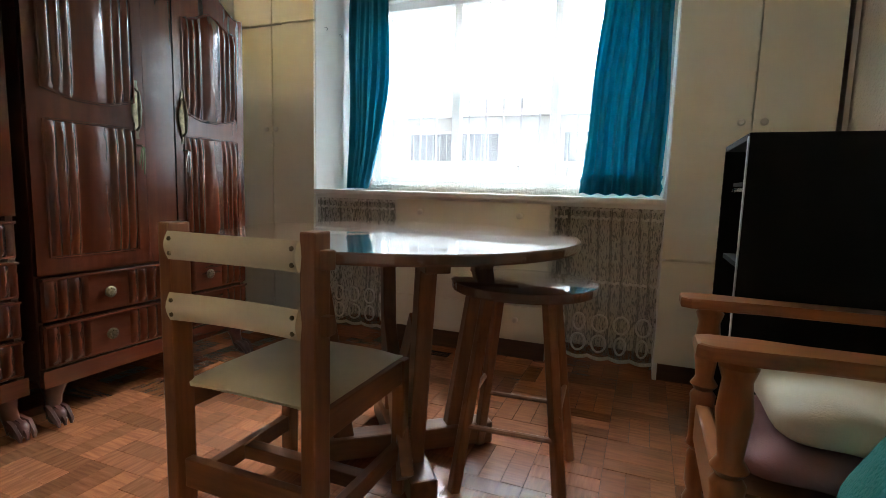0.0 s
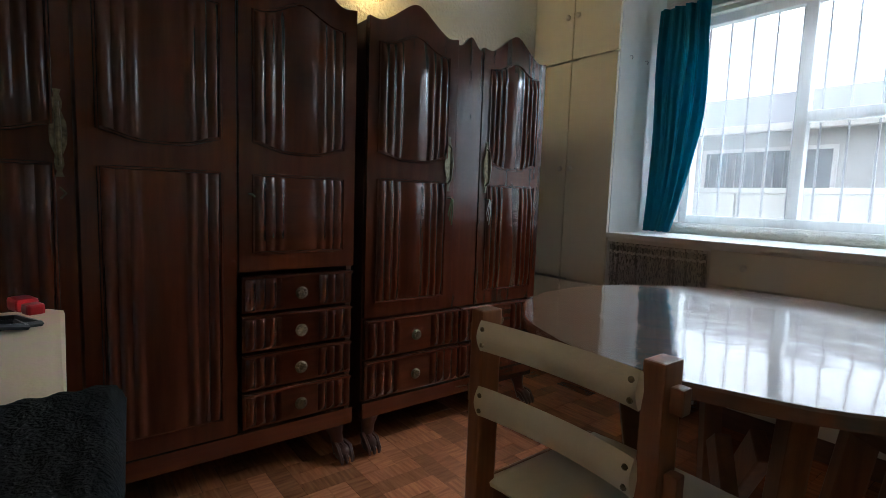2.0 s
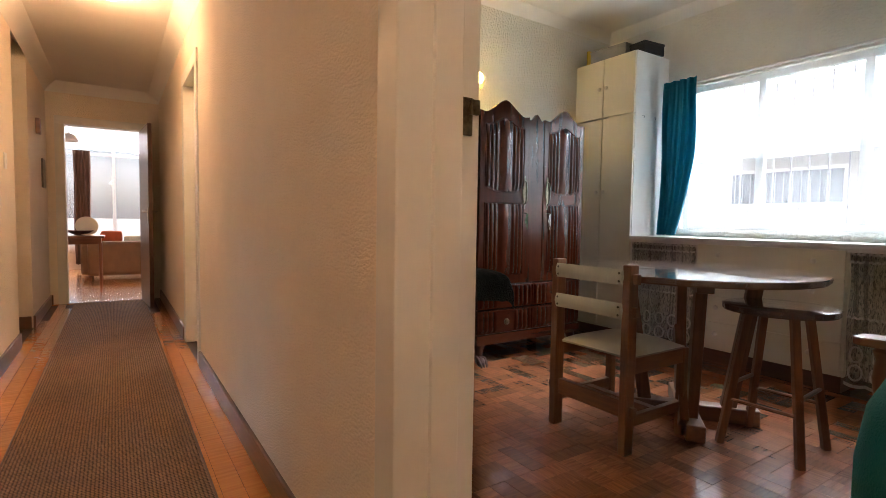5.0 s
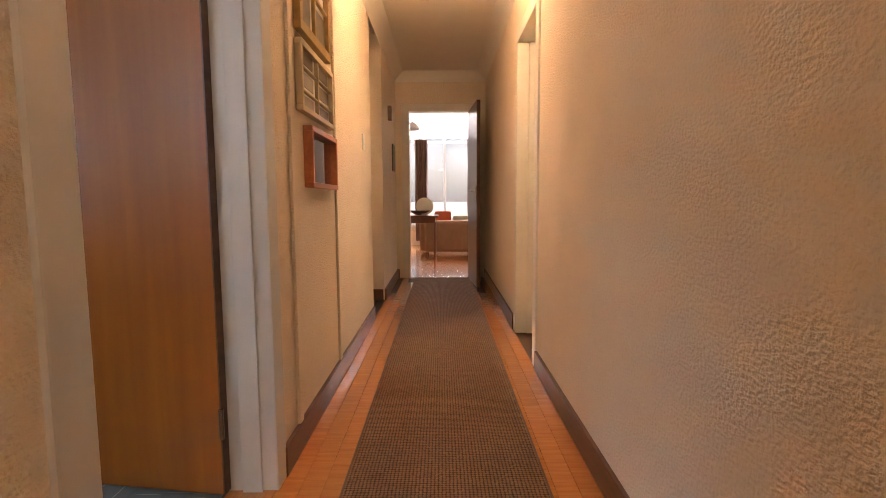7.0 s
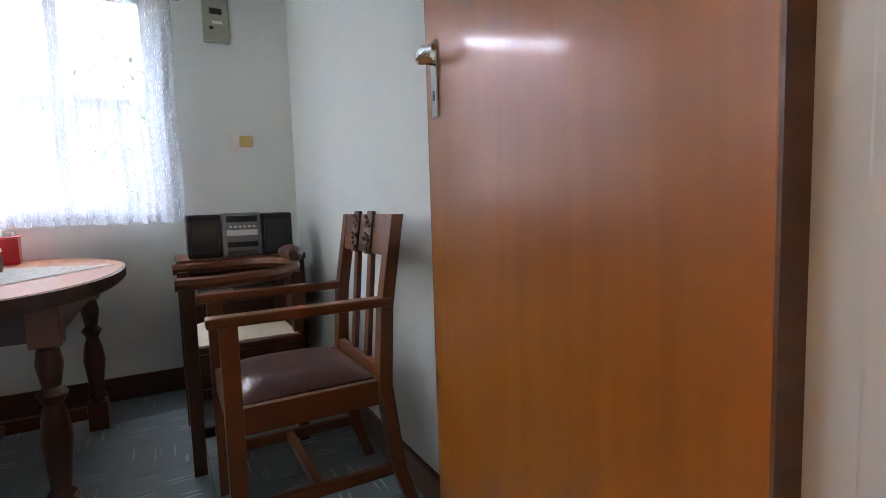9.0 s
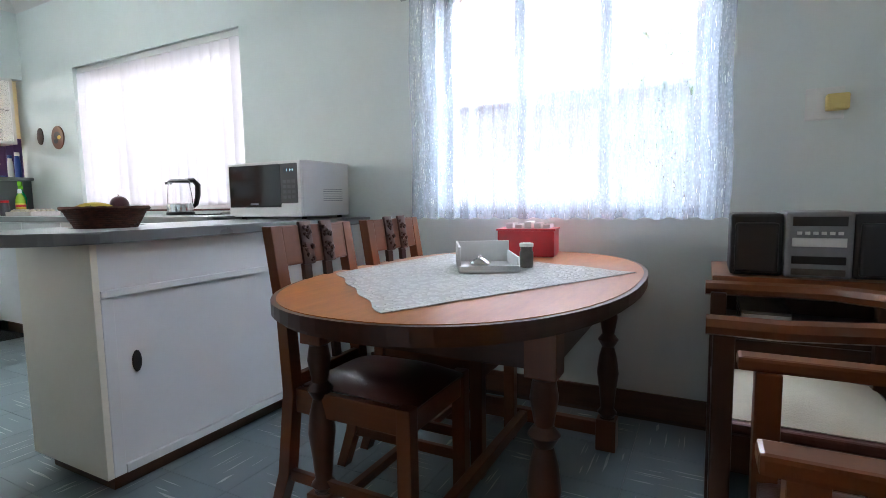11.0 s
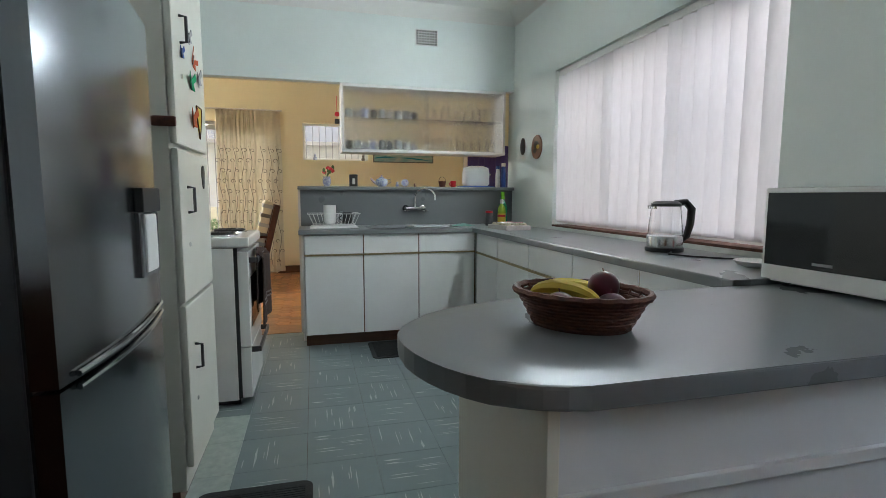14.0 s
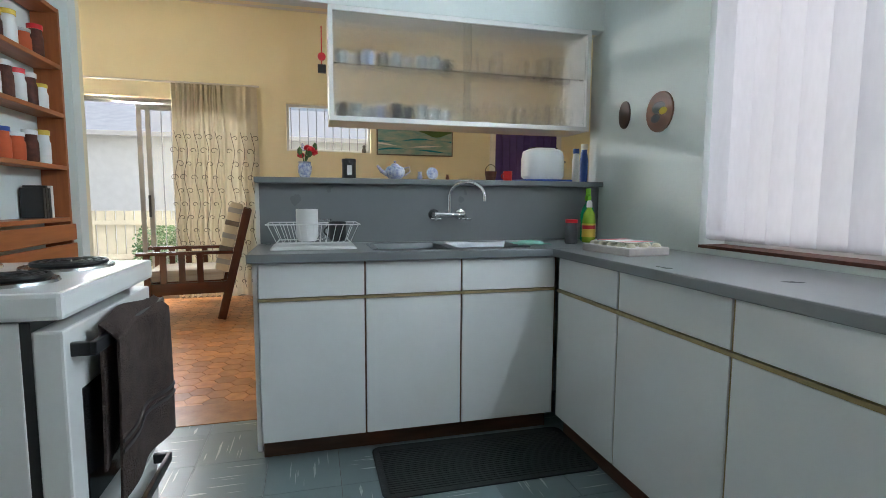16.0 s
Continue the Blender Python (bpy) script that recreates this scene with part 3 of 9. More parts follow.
wall_run("wall_sunroom_east", M["plaster_yellow"], 1, -6.60, 0.60, 8.34, 8.52, HS, [(-3.24, -2.24, 1.74, 2.30), (-1.80, 0.25, 0.0, 2.28)], label="yellow painted wall with sliding door and window")
wall_run("wall_sunroom_north", M["plaster_yellow"], 0, 4.84, 8.52, 0.60, 0.75, HS, label="yellow painted wall")
wall_run("wall_sunroom_south", M["plaster_yellow"], 0, 4.84, 8.52, -6.75, -6.60, HS, label="yellow painted wall")
wall_run("wall_sunroom_west_far", M["plaster_yellow"], 1, -6.60, -4.42, 4.72, 4.84, HS)
wall_run("wall_living_west", M["plaster_hall"], 1, -3.20, 1.80, -10.70, -10.50, HS, [(-1.70, 0.50, 0.45, 3.0)], label="cream wall with tall window")
wall_run("wall_living_north", M["plaster_hall"], 0, -10.70, -5.92, 1.80, 1.95, HS)
wall_run("wall_living_south", M["plaster_hall"], 0, -10.70, -5.92, -3.35, -3.20, HS)

for nm, x0, x1, y0, y1, z, mt in (("bedroom", -2.25, 1.45, -0.04, 3.72, HB, "ceiling_white"), ("hall", -5.92, 2.75, -1.30, -0.04, HH, "ceiling_white"),
                                  ("side_room", -4.1, -2.25, -0.04, 2.1, HB + 0.002, "ceiling_white"),
                                  ("kitchen", -1.62, 4.72, -4.20, -1.40, HK, "ceiling_white"), ("sunroom", 4.72, 8.52, -6.75, 0.75, HS, "ceiling_white"),
                                  ("living", -10.7, -6.07, -3.35, 1.95, HS, "ceiling_white"), ("passage", -4.82, -3.60, -2.55, -1.30, HH + 0.1, "ceiling_white")):
    structure("ceiling_" + nm, box(B(), x0, x1, y0, y1, z, z + 0.1), M[mt], "white painted ceiling")


def coving(name, x0, x1, y0, y1, z, r=0.09):
    """A cove along the four edges of a ceiling."""
    bm = B()
    prof = [(0, 0), (r, 0), (0.62 * r, -0.25 * r), (0.25 * r, -0.62 * r), (0, -r)]
    for a, b, dx, dy in (((x0, y0), (x1, y0), 0, 1), ((x1, y1), (x0, y1), 0, -1), ((x1, y0), (x1, y1), -1, 0), ((x0, y1), (x0, y0), 1, 0)):
        ra = [bm.verts.new((a[0] + dx * p, a[1] + dy * p, z + q)) for p, q in prof]
        rb = [bm.verts.new((b[0] + dx * p, b[1] + dy * p, z + q)) for p, q in prof]
        for i in range(len(prof)):
            j = (i + 1) % len(prof)
            bm.faces.new((ra[i], rb[i], rb[j], ra[j]))
        bm.faces.new(ra)
        bm.faces.new(list(reversed(rb)))
    return structure(name, bm, M["ceiling_white"], "white plaster ceiling coving", smooth=True)


coving("trim_kitchen", -1.50, 4.72, -4.20, -1.40, HK, 0.10)
coving("trim_bedroom", -2.10, 1.30, 0.05, 3.50, HB, 0.08)
coving("trim_hall", -5.92, 2.65, -1.23, -0.13, HH, 0.11)

# floors: base sheets below the single pieces
structure("floor_bedroom", box(B(), -2.25, 1.45, 0.05, 3.72, -0.10, -0.012), M["joint"], "red-brown mosaic parquet floor")
structure("floor_side_room", box(B(), -4.1, -2.25, 0.05, 2.1, -0.10, 0.0), M["hall_plank"], "polished wooden floor")
structure("floor_hall", box(B(), -5.92, 2.75, -1.30, 0.05, -0.10, -0.012), M["joint"], "polished orange-brown plank floor")
structure("floor_passage", box(B(), -4.82, -3.60, -2.55, -1.30, -0.10, 0.0), M["hall_plank"], "polished wooden floor")
structure("floor_kitchen", box(B(), -1.62, 4.80, -4.42, -1.30, -0.10, -0.006), M["joint"], "blue-grey marbled vinyl tile floor")
structure("floor_sunroom", box(B(), 4.80, 8.52, -6.75, 0.75, -0.10, -0.006), M["joint"], "orange-brown patterned tile floor")
structure("floor_living", box(B(), -10.7, -5.92, -3.35, 1.95, -0.10, 0.0), M["hall_plank"], "polished red-brown wooden floor")
structure("ground", box(B(), -400, 400, -400, 400, -0.40, -0.30), M["ground"], "pale concrete and soil ground outside")


def skirt(name, axis, a0, a1, face, side, gaps=(), h=0.11, mt="skirting"):
    bm = B()
    at = a0
    for p, q in sorted(gaps) + [(a1, a1)]:
        if p - at > 0.01:
            lo, hi = sorted((face, face + side * 0.018))
            if axis == 0:
                box(bm, at, p, lo, hi, 0.0, h, 0.005)
            else:
                box(bm, lo, hi, at, p, 0.0, h, 0.005)
        at = q
    return structure(name, bm, M[mt], "dark stained wooden skirting board")


skirt("baseboard_hall_north", 0, -5.90, 2.6, -0.13, -1, [(-3.37, -2.48), (0.29, 1.24)])
skirt("baseboard_hall_south", 0, -3.70, 2.6, -1.23, 1, [(-1.37, -0.39)])
skirt("baseboard_hall_far", 0, -5.90, -4.51, -1.23, 1)
skirt("baseboard_passage", 1, -2.44, -1.24, -4.50, 1)
skirt("baseboard_kitchen_west", 1, -4.18, -1.42, -1.50, 1)
skirt("baseboard_kitchen_south", 0, -1.48, 0.92, -4.20, 1)
skirt("baseboard_sunroom", 1, -6.58, -1.82, 8.34, -1)
skirt("baseboard_bedroom_south", 0, -2.1, 0.26, 0.05, 1)
skirt("baseboard_bedroom_east", 1, 0.06, 3.0, 1.30, -1)
skirt("baseboard_living", 1, -3.1, -1.2, -5.92, 1)

door_lining("frame_bedroom", 0, 0.297, 1.17, -0.13, 0.05, DOOR, M["frame_white"])
door_lining("frame_kitchen", 0, -1.325, -0.435, -1.40, -1.23, DOOR, M["frame_grey"])
door_lining("frame_side_room", 0, -3.30, -2.55, -0.13, 0.05, DOOR, M["frame_white"])
door_lining("frame_living", 1, -1.10, -0.30, -6.07, -5.92, DOOR, M["frame_white"])
structure("sill_kitchen_door", box(B(), -1.29, -0.47, -1.385, -1.23, -0.012, 0.002), M["hall_plank"], "wooden threshold strip")
structure("sill_bedroom_door", box(B(), 0.332, 1.135, -0.13, 0.05, -0.012, 0.003), M["hall_plank"], "wooden threshold in a doorway")
structure("sill_sunroom", box(B(), 4.722, 4.99, -2.244, -1.47, -0.006, 0.0035), M["terracotta"], "brown threshold between kitchen and sunroom")
structure("sill_living_door", box(B(), -6.07, -5.92, -1.065, -0.335, -0.012, 0.003), M["steel"], "metal threshold strip")


def window(name, axis, a0, a1, face0, face1, z0, z1, verticals, rails, material, label, bars=0, bar_side=1, t=0.05):
    """A window in its opening: frame, glazing bars, one pane a light, and round burglar bars outside. face0 is the inner face of the frame."""
    top = thing(name, label, "window", kind="structure")
    mid = (face0 + face1) / 2

    def bx(bm, p, q, f0, f1, lo, hi, bev=0.0):
        f0, f1 = sorted((f0, f1))
        return box(bm, p, q, f0, f1, lo, hi, bev) if axis == 0 else box(bm, f0, f1, p, q, lo, hi, bev)
    bm = B()
    bx(bm, a0, a0 + t, face0, face1, z0, z1, 0.004)
    bx(bm, a1 - t, a1, face0, face1, z0, z1, 0.004)
    bx(bm, a0 + t, a1 - t, face0, face1, z0, z0 + t, 0.004)
    bx(bm, a0 + t, a1 - t, face0, face1, z1 - t, z1, 0.004)
    part("window_frame", bm, material, top)
    edges = [a0 + t] + [v for v in verticals] + [a1 - t]
    for v in verticals:
        part("mullion", bx(B(), v - 0.028, v + 0.028, face0, face1, z0 + t, z1 - t, 0.004), material, top)
    for i in range(len(edges) - 1):
        p = edges[i] + (0.028 if i else 0)
        q = edges[i + 1] - (0.028 if i < len(edges) - 2 else 0)
        cuts = [z0 + t] + [r for k, r in rails if k == i] + [z1 - t]
        for r in cuts[1:-1]:
            part("transom", bx(B(), p, q, face0, face1, r - 0.028, r + 0.028, 0.004), material, top)
        for lo, hi in zip(cuts, cuts[1:]):
            g = part("pane", bx(B(), p, q, mid - 0.002, mid + 0.002, lo, hi), M["pane"], top)
            g.visible_shadow = False
    for i in range(bars):
        c = a0 + (a1 - a0) * (i + 0.5) / bars
        f = mid + bar_side * 0.07
        a, b = ((c, f, z0 - 0.02), (c, f, z1 + 0.02)) if axis == 0 else ((f, c, z0 - 0.02), (f, c, z1 + 0.02))
        part("burglar_bar", tube(B(), (a, b), 0.006, 6), M["iron_bar"], top)
    return top


window("window_1", 0, -1.30, 0.50, 3.55, 3.61, 0.98, 2.18, (-0.70, -0.05), ((1, 1.56),), M["sill_white"], "white steel window with burglar bars behind net", 15, 1)
window("window_2", 0, -0.80, 0.46, -4.31, -4.36, 0.95, 2.10, (-0.38, 0.04), ((1, 1.497),), M["sill_white"], "white steel casement window behind lace", 0, -1, 0.045)
window("window_3", 0, 1.91, 3.89, -4.34, -4.39, 0.96, 2.15, (2.57, 3.23), (), M["sill_white"], "wide steel window behind vertical blinds", 0, -1)
window("window_4", 1, -3.24, -2.24, 8.42, 8.46, 1.74, 2.30, (), (), M["sill_white"], "small high window with burglar bars", 10, 1, 0.03)
window("window_5", 1, -1.70, 0.50, -10.58, -10.62, 0.45, 3.0, (-0.60,), ((0, 2.2), (1, 2.2)), M["frame_grey"], "tall living room window with top lights", 0, -1)


def sliding_door():
    top = thing("door_4", "aluminium sliding glass door, partly open", "sliding door", kind="structure")
    y0, y1, z1 = -1.80, 0.25, 2.28
    bm = B()
    box(bm, 8.40, 8.48, y0, y0 + 0.05, 0, z1)
    box(bm, 8.40, 8.48, y1 - 0.05, y1, 0, z1)
    box(bm, 8.40, 8.48, y0 + 0.05, y1 - 0.05, z1 - 0.05, z1)
    box(bm, 8.40, 8.48, y0 + 0.05, y1 - 0.05, 0, 0.035)
    part("door_frame", bm, M["aluminium"], top)
    for x, a, b in ((8.42, -1.75, -0.72), (8.455, -1.10, -0.62)):
        bm = B()
        box(bm, x - 0.015, x + 0.015, a, a + 0.05, 0.04, z1 - 0.055, 0.003)
        box(bm, x - 0.015, x + 0.015, b - 0.05, b, 0.04, z1 - 0.055, 0.003)
        box(bm, x - 0.014, x + 0.014, a + 0.05, b - 0.05, 0.04, 0.12)
        box(bm, x - 0.014, x + 0.014, a + 0.05, b - 0.05, z1 - 0.12, z1 - 0.056)
        leaf = part("sliding_panel", bm, M["aluminium"], top)
        part("pane", box(B(), x - 0.003, x + 0.003, a + 0.05, b - 0.05, 0.12, z1 - 0.12), M["pane"], leaf).visible_shadow = False
    part("handle", box(B(), 8.385, 8.405, -0.745, -0.72, 0.95, 1.2, 0.004), M["black_plastic"], top)
    for i in range(9):
        y = -1.70 + i * 0.105
        part("burglar_bar", tube(B(), ((8.50, y, 0.05), (8.50, y, 2.2)), 0.006, 6), M["iron_bar"], top)


sliding_door()


def flush_door(name, label, w, h, m, face, edge, handle_z, swing=1, handle="lever"):
    """A flush door leaf, hinged at its own origin and reaching along +x, with lever handles on both faces."""
    top = thing(name, label, "door", m, kind="structure")
    part("leaf", box(B(), 0, w, -0.02, 0.02, 0.008, h, 0.002), face, top)
    part("edge_strip", box(B(), w - 0.001, w + 0.004, -0.0195, 0.0195, 0.01, h - 0.002), edge, top)
    part("edge_strip", box(B(), -0.004, 0.001, -0.0195, 0.0195, 0.01, h - 0.002), edge, top)
    for s in (1, -1):
        hd = part("door_handle", box(B(), w - 0.085, w - 0.045, s * 0.02, s * 0.026, handle_z - 0.09, handle_z + 0.085, 0.003), M["chrome"], top, "chrome lever handle on a plate")
        part("lever", tube(B(), ((w - 0.065, s * 0.024, handle_z + 0.04), (w - 0.065, s * 0.062, handle_z + 0.04), (w - 0.085, s * 0.068, handle_z + 0.041), (w - 0.13, s * 0.066, handle_z + 0.046), (w - 0.175, s * 0.062, handle_z + 0.036)), [0.010, 0.010, 0.010, 0.009, 0.007], 8), M["chrome"], hd, smooth=True)
        part("keyhole", box(B(), w - 0.069, w - 0.061, s * 0.0262, s * 0.0268, handle_z - 0.05, handle_z - 0.028), M["black_plastic"], hd)
    for z in (0.20, h - 0.25):
        part("hinge", tube(B(), ((-0.006, 0.022, z), (-0.006, 0.022, z + 0.1)), 0.008, 8), M["steel"], top)
    return top


KDIR = math.degrees(math.atan2(-2.30 + 1.385, -1.415 + 1.275))
flush_door("door_1", "varnished orange-brown wooden kitchen door, standing open", 0.89, 2.03, pose(-1.275, -1.385, 0, 0, 0, KDIR), M["door_veneer"], M["skirting"], 1.24)
flush_door("door_2", "dark wooden living room door, standing open", 0.76, 2.03, pose(-5.905, -0.325, 0, 0, 0, 4), M["door_dark"], M["skirting"], 1.03)
flush_door("door_3", "cream painted door of a side room", 0.70, 2.03, pose(-2.61, 0.045, 0, 0, 0, 94), M["cream_paint"], M["cream_paint"], 1.15)
# latch plate left on the bedroom door frame, whose own door is folded back out of the way
structure("latch_plate", box(box(B(), 0.328, 0.337, 0.012, 0.040, 1.195, 1.275, 0.002), 0.337, 0.348, 0.028, 0.052, 1.238, 1.27, 0.003), M["brass_old"], "dark metal hinge plate on a door frame")

# ---- bedroom furniture ----


def arch(u):
    """Height of a cresting over a door's width, u from 0 to 1."""
    return 0.075 * math.exp(-((u - 0.5) / 0.20) ** 2) + 0.012 * math.sin(math.pi * u) - 0.016 * math.exp(-((u - 0.12) / 0.1) ** 2) - 0.016 * math.exp(-((u - 0.88) / 0.1) ** 2) + 0.016


def crest_board(bm, y0, y1, z0, zt, x0, x1, n=28, top=arch):
    """A board with a shaped top, its face towards +x."""
    def edge(x):
        return [[bm.verts.new((x, y0 + (y1 - y0) * i / n, z)) for z in (z0, zt + top(i / n))] for i in range(n + 1)]
    a, b = edge(x0), edge(x1)
    for i in range(n):
        bm.faces.new((b[i][0], b[i + 1][0], b[i + 1][1], b[i][1]))
        bm.faces.new((a[i + 1][0], a[i][0], a[i][1], a[i + 1][1]))
        bm.faces.new((b[i][1], b[i + 1][1], a[i + 1][1], a[i][1]))
        bm.faces.new((a[i][0], a[i + 1][0], b[i + 1][0], b[i][0]))
    bm.faces.new((a[0][0], b[0][0], b[0][1], a[0][1]))
    bm.faces.new((b[n][0], a[n][0], a[n][1], b[n][1]))
    return bm


def linenfold(u, ribs=3, zone=0.31):
    """Relief across a panel: folds along both sides, a soft swell between."""
    d = min(u, 1 - u)
    if d < zone:
        return 0.012 * abs(math.sin(math.pi * ribs * d / zone)) ** 0.7 + 0.002
    return 0.004 + 0.010 * math.sin(math.pi * (d - zone) / (1 - 2 * zone))


def fold_panel(y0, y1, z0, z1, x, top=None, bottom=None, nu=56, nv=8, relief=linenfold):
    top = top or (lambda u: 0.0)
    bottom = bottom or (lambda u: 0.0)

    def fn(u, v):
        lo, hi = z0 + bottom(u), z1 + top(u)
        end = min(1.0, min(v, 1 - v) * 14)
        return Vector((x + relief(u) * (0.25 + 0.75 * end), y0 + (y1 - y0) * u, lo + (hi - lo) * v))
    return sheet(B(), fn, nu, nv, 0.006)


def beading(y0, y1, z0, z1, x, top=None, bottom=None, r=0.005):
    top = top or (lambda u: 0.0)
    bottom = bottom or (lambda u: 0.0)
    n = 14
    pts = [(x, y0 + (y1 - y0) * i / n, z0 + bottom(i / n)) for i in range(n + 1)] + [(x, y1 - (y1 - y0) * i / n, z1 + top(1 - i / n)) for i in range(n + 1)]
    return tube(B(), pts, r, 6, closed=True)


def rosette_knob(x, y, z):
    bm = B()
    lathe(bm, ((0.009, 0), (0.009, 0.008), (0.022, 0.010), (0.024, 0.016), (0.015, 0.021), (0.004, 0.023)), 12, Matrix.Translation((x, y, z)) @ Matrix.Rotation(radians(90), 4, "Y"))
    for i in range(8):
        a = 2 * math.pi * i / 8
        box(bm, x + 0.014, x + 0.0235, y + 0.014 * math.cos(a) - 0.003, y + 0.014 * math.cos(a) + 0.003, z + 0.014 * math.sin(a) - 0.003, z + 0.014 * math.sin(a) + 0.003)
    return bm


def drop_handle(x, y, z):
    """A long cast handle on a back plate, as on old wardrobes."""
    bm = B()
    out = [(0.011, -0.12), (0.006, -0.105), (0.012, -0.085), (0.009, -0.06), (0.019, -0.03), (0.021, 0), (0.019, 0.03), (0.009, 0.06), (0.012, 0.085), (0.006, 0.105), (0.010, 0.12)]
    ring = [(-a, b) for a, b in reversed(out)] + [(a, b) for a, b in out]
    slab(bm, [(a, b) for a, b in ring][::-1], 0, 0.004, 0.0, Matrix.Translation((x, y, z)) @ Matrix(((0, 0, 1, 0), (1, 0, 0, 0), (0, 1, 0, 0), (0, 0, 0, 1))))
    tube(bm, ((x + 0.003, y, z - 0.085), (x + 0.022, y, z - 0.07), (x + 0.026, y, z), (x + 0.022, y, z + 0.07), (x + 0.003, y, z + 0.085)), (0.005, 0.005, 0.009, 0.005, 0.005), 8)
    return bm


def claw_foot(y, x=0.0, turn=1):
    bm = B()
    tube(bm, ((x - 0.05, y - turn * 0.03, 0.19), (x - 0.012, y - turn * 0.005, 0.15), (x - 0.008, y, 0.10), (x + 0.0, y + turn * 0.006, 0.06), (x + 0.022, y + turn * 0.01, 0.035)), (0.055, 0.046, 0.028, 0.026, 0.034), 10)
    bmesh.ops.create_icosphere(bm, subdivisions=2, radius=0.034, matrix=Matrix.Translation((x + 0.035, y + turn * 0.012, 0.034)))
    for k in (-1, 0, 1):
        tube(bm, ((x + 0.0, y + turn * 0.01 + k * 0.020, 0.066), (x + 0.042, y + turn * 0.012 + k * 0.026, 0.056), (x + 0.072, y + turn * 0.012 + k * 0.024, 0.022), (x + 0.076, y + turn * 0.012 + k * 0.022, 0.004)), (0.012, 0.012, 0.010, 0.005), 6)
    return bm


def carcass(top, y0, y1, z0, z1, depth):
    t, dark = 0.022, M["mahogany_dark"]
    part("side_panel", box(B(), -depth, -0.024, y0, y0 + t, z0, z1), dark, top)
    part("side_panel", box(B(), -depth, -0.024, y1 - t, y1, z0, z1), dark, top)
    part("back_panel", box(B(), -depth, -depth + 0.01, y0 + t, y1 - t, z0, z1), dark, top)
    part("top_panel", box(B(), -depth + 0.01, -0.024, y0 + t, y1 - t, z1 - t, z1), dark, top)
    part("bottom_panel", box(B(), -depth + 0.01, -0.024, y0 + t, y1 - t, z0, z0 + t), dark, top)


def wavy_low(u):
    return -0.028 * math.exp(-((u - 0.5) / 0.22) ** 2) + 0.012 * math.cos(4 * math.pi * u) * 0.6


def panel_top(u):
    return 0.055 * math.exp(-((u - 0.5) / 0.24) ** 2)


def ward_door(top, y0, y1, z0, zt, mid, handle_at=None, wide=0.055, key="", lower=True):
    d = part("door", crest_board(B(), y0 + 0.002, y1 - 0.002, z0, zt, -0.024, 0.0), M["mahogany"], top)
    a, b = y0 + wide, y1 - wide
    part("upper_panel", fold_panel(a, b, mid + 0.055, zt - 0.085, 0.001, panel_top, wavy_low), M["mahogany"], d, smooth=True)
    part("beading", beading(a - 0.006, b + 0.006, mid + 0.048, zt - 0.078, 0.003, panel_top, wavy_low), M["mahogany"], d, smooth=True)
    if lower:
        part("lower_panel", fold_panel(a, b, z0 + 0.07, mid - 0.06, 0.001), M["mahogany"], d, smooth=True)
        part("beading", beading(a - 0.006, b + 0.006, z0 + 0.064, mid - 0.054, 0.003), M["mahogany"], d, smooth=True)
    if handle_at is not None:
        part("handle", drop_handle(0.001, handle_at, mid + 0.03), M["brass_old"], d, "cast metal drop handle")
        part("key", tube(B(), ((0.0, handle_at, mid - 0.12), (0.03, handle_at, mid - 0.12), (0.032, handle_at + 0.012, mid - 0.135), (0.03, handle_at, mid - 0.15)), 0.003, 6), M["brass_old"], d)
    if key:
        bm = B()
        for k in range(3):
            tube(bm, ((0.034, handle_at + 0.004 * k, mid - 0.125), (0.030, handle_at - 0.012 + 0.012 * k, mid - 0.19), (0.026, handle_at - 0.01 + 0.01 * k, mid - 0.20 - 0.02 * k)), 0.0022, 6)
        part("key_tag", bm, M[key], d, "tag hanging from the key")
    return d


def ward_drawer(top, y0, y1, z0, z1, label=""):
    d = part("drawer", box(B(), -0.3, 0.0, y0 + 0.003, y1 - 0.003, z0 + 0.003, z1 - 0.003, 0.004), M["mahogany"], top)
    w = (y1 - y0)
    for a, b in ((y0 + 0.015, y0 + 0.33 * w), (y1 - 0.33 * w, y1 - 0.015)):
        part("folded_panel", fold_panel(a, b, z0 + 0.012, z1 - 0.010, -0.001, nu=30, relief=lambda u: 0.013 * abs(math.sin(3.5 * math.pi * u)) ** 0.7), M["mahogany"], d, smooth=True)
    part("moulding", box(B(), 0.0, 0.014, y0 + 0.004, y1 - 0.004, z1 - 0.014, z1 - 0.004, 0.003), M["mahogany"], d)
    part("knob", rosette_knob(0.0, (y0 + y1) / 2, (z0 + z1) / 2 - 0.005), M["brass_old"], d, "pierced metal rosette knob")
    return d


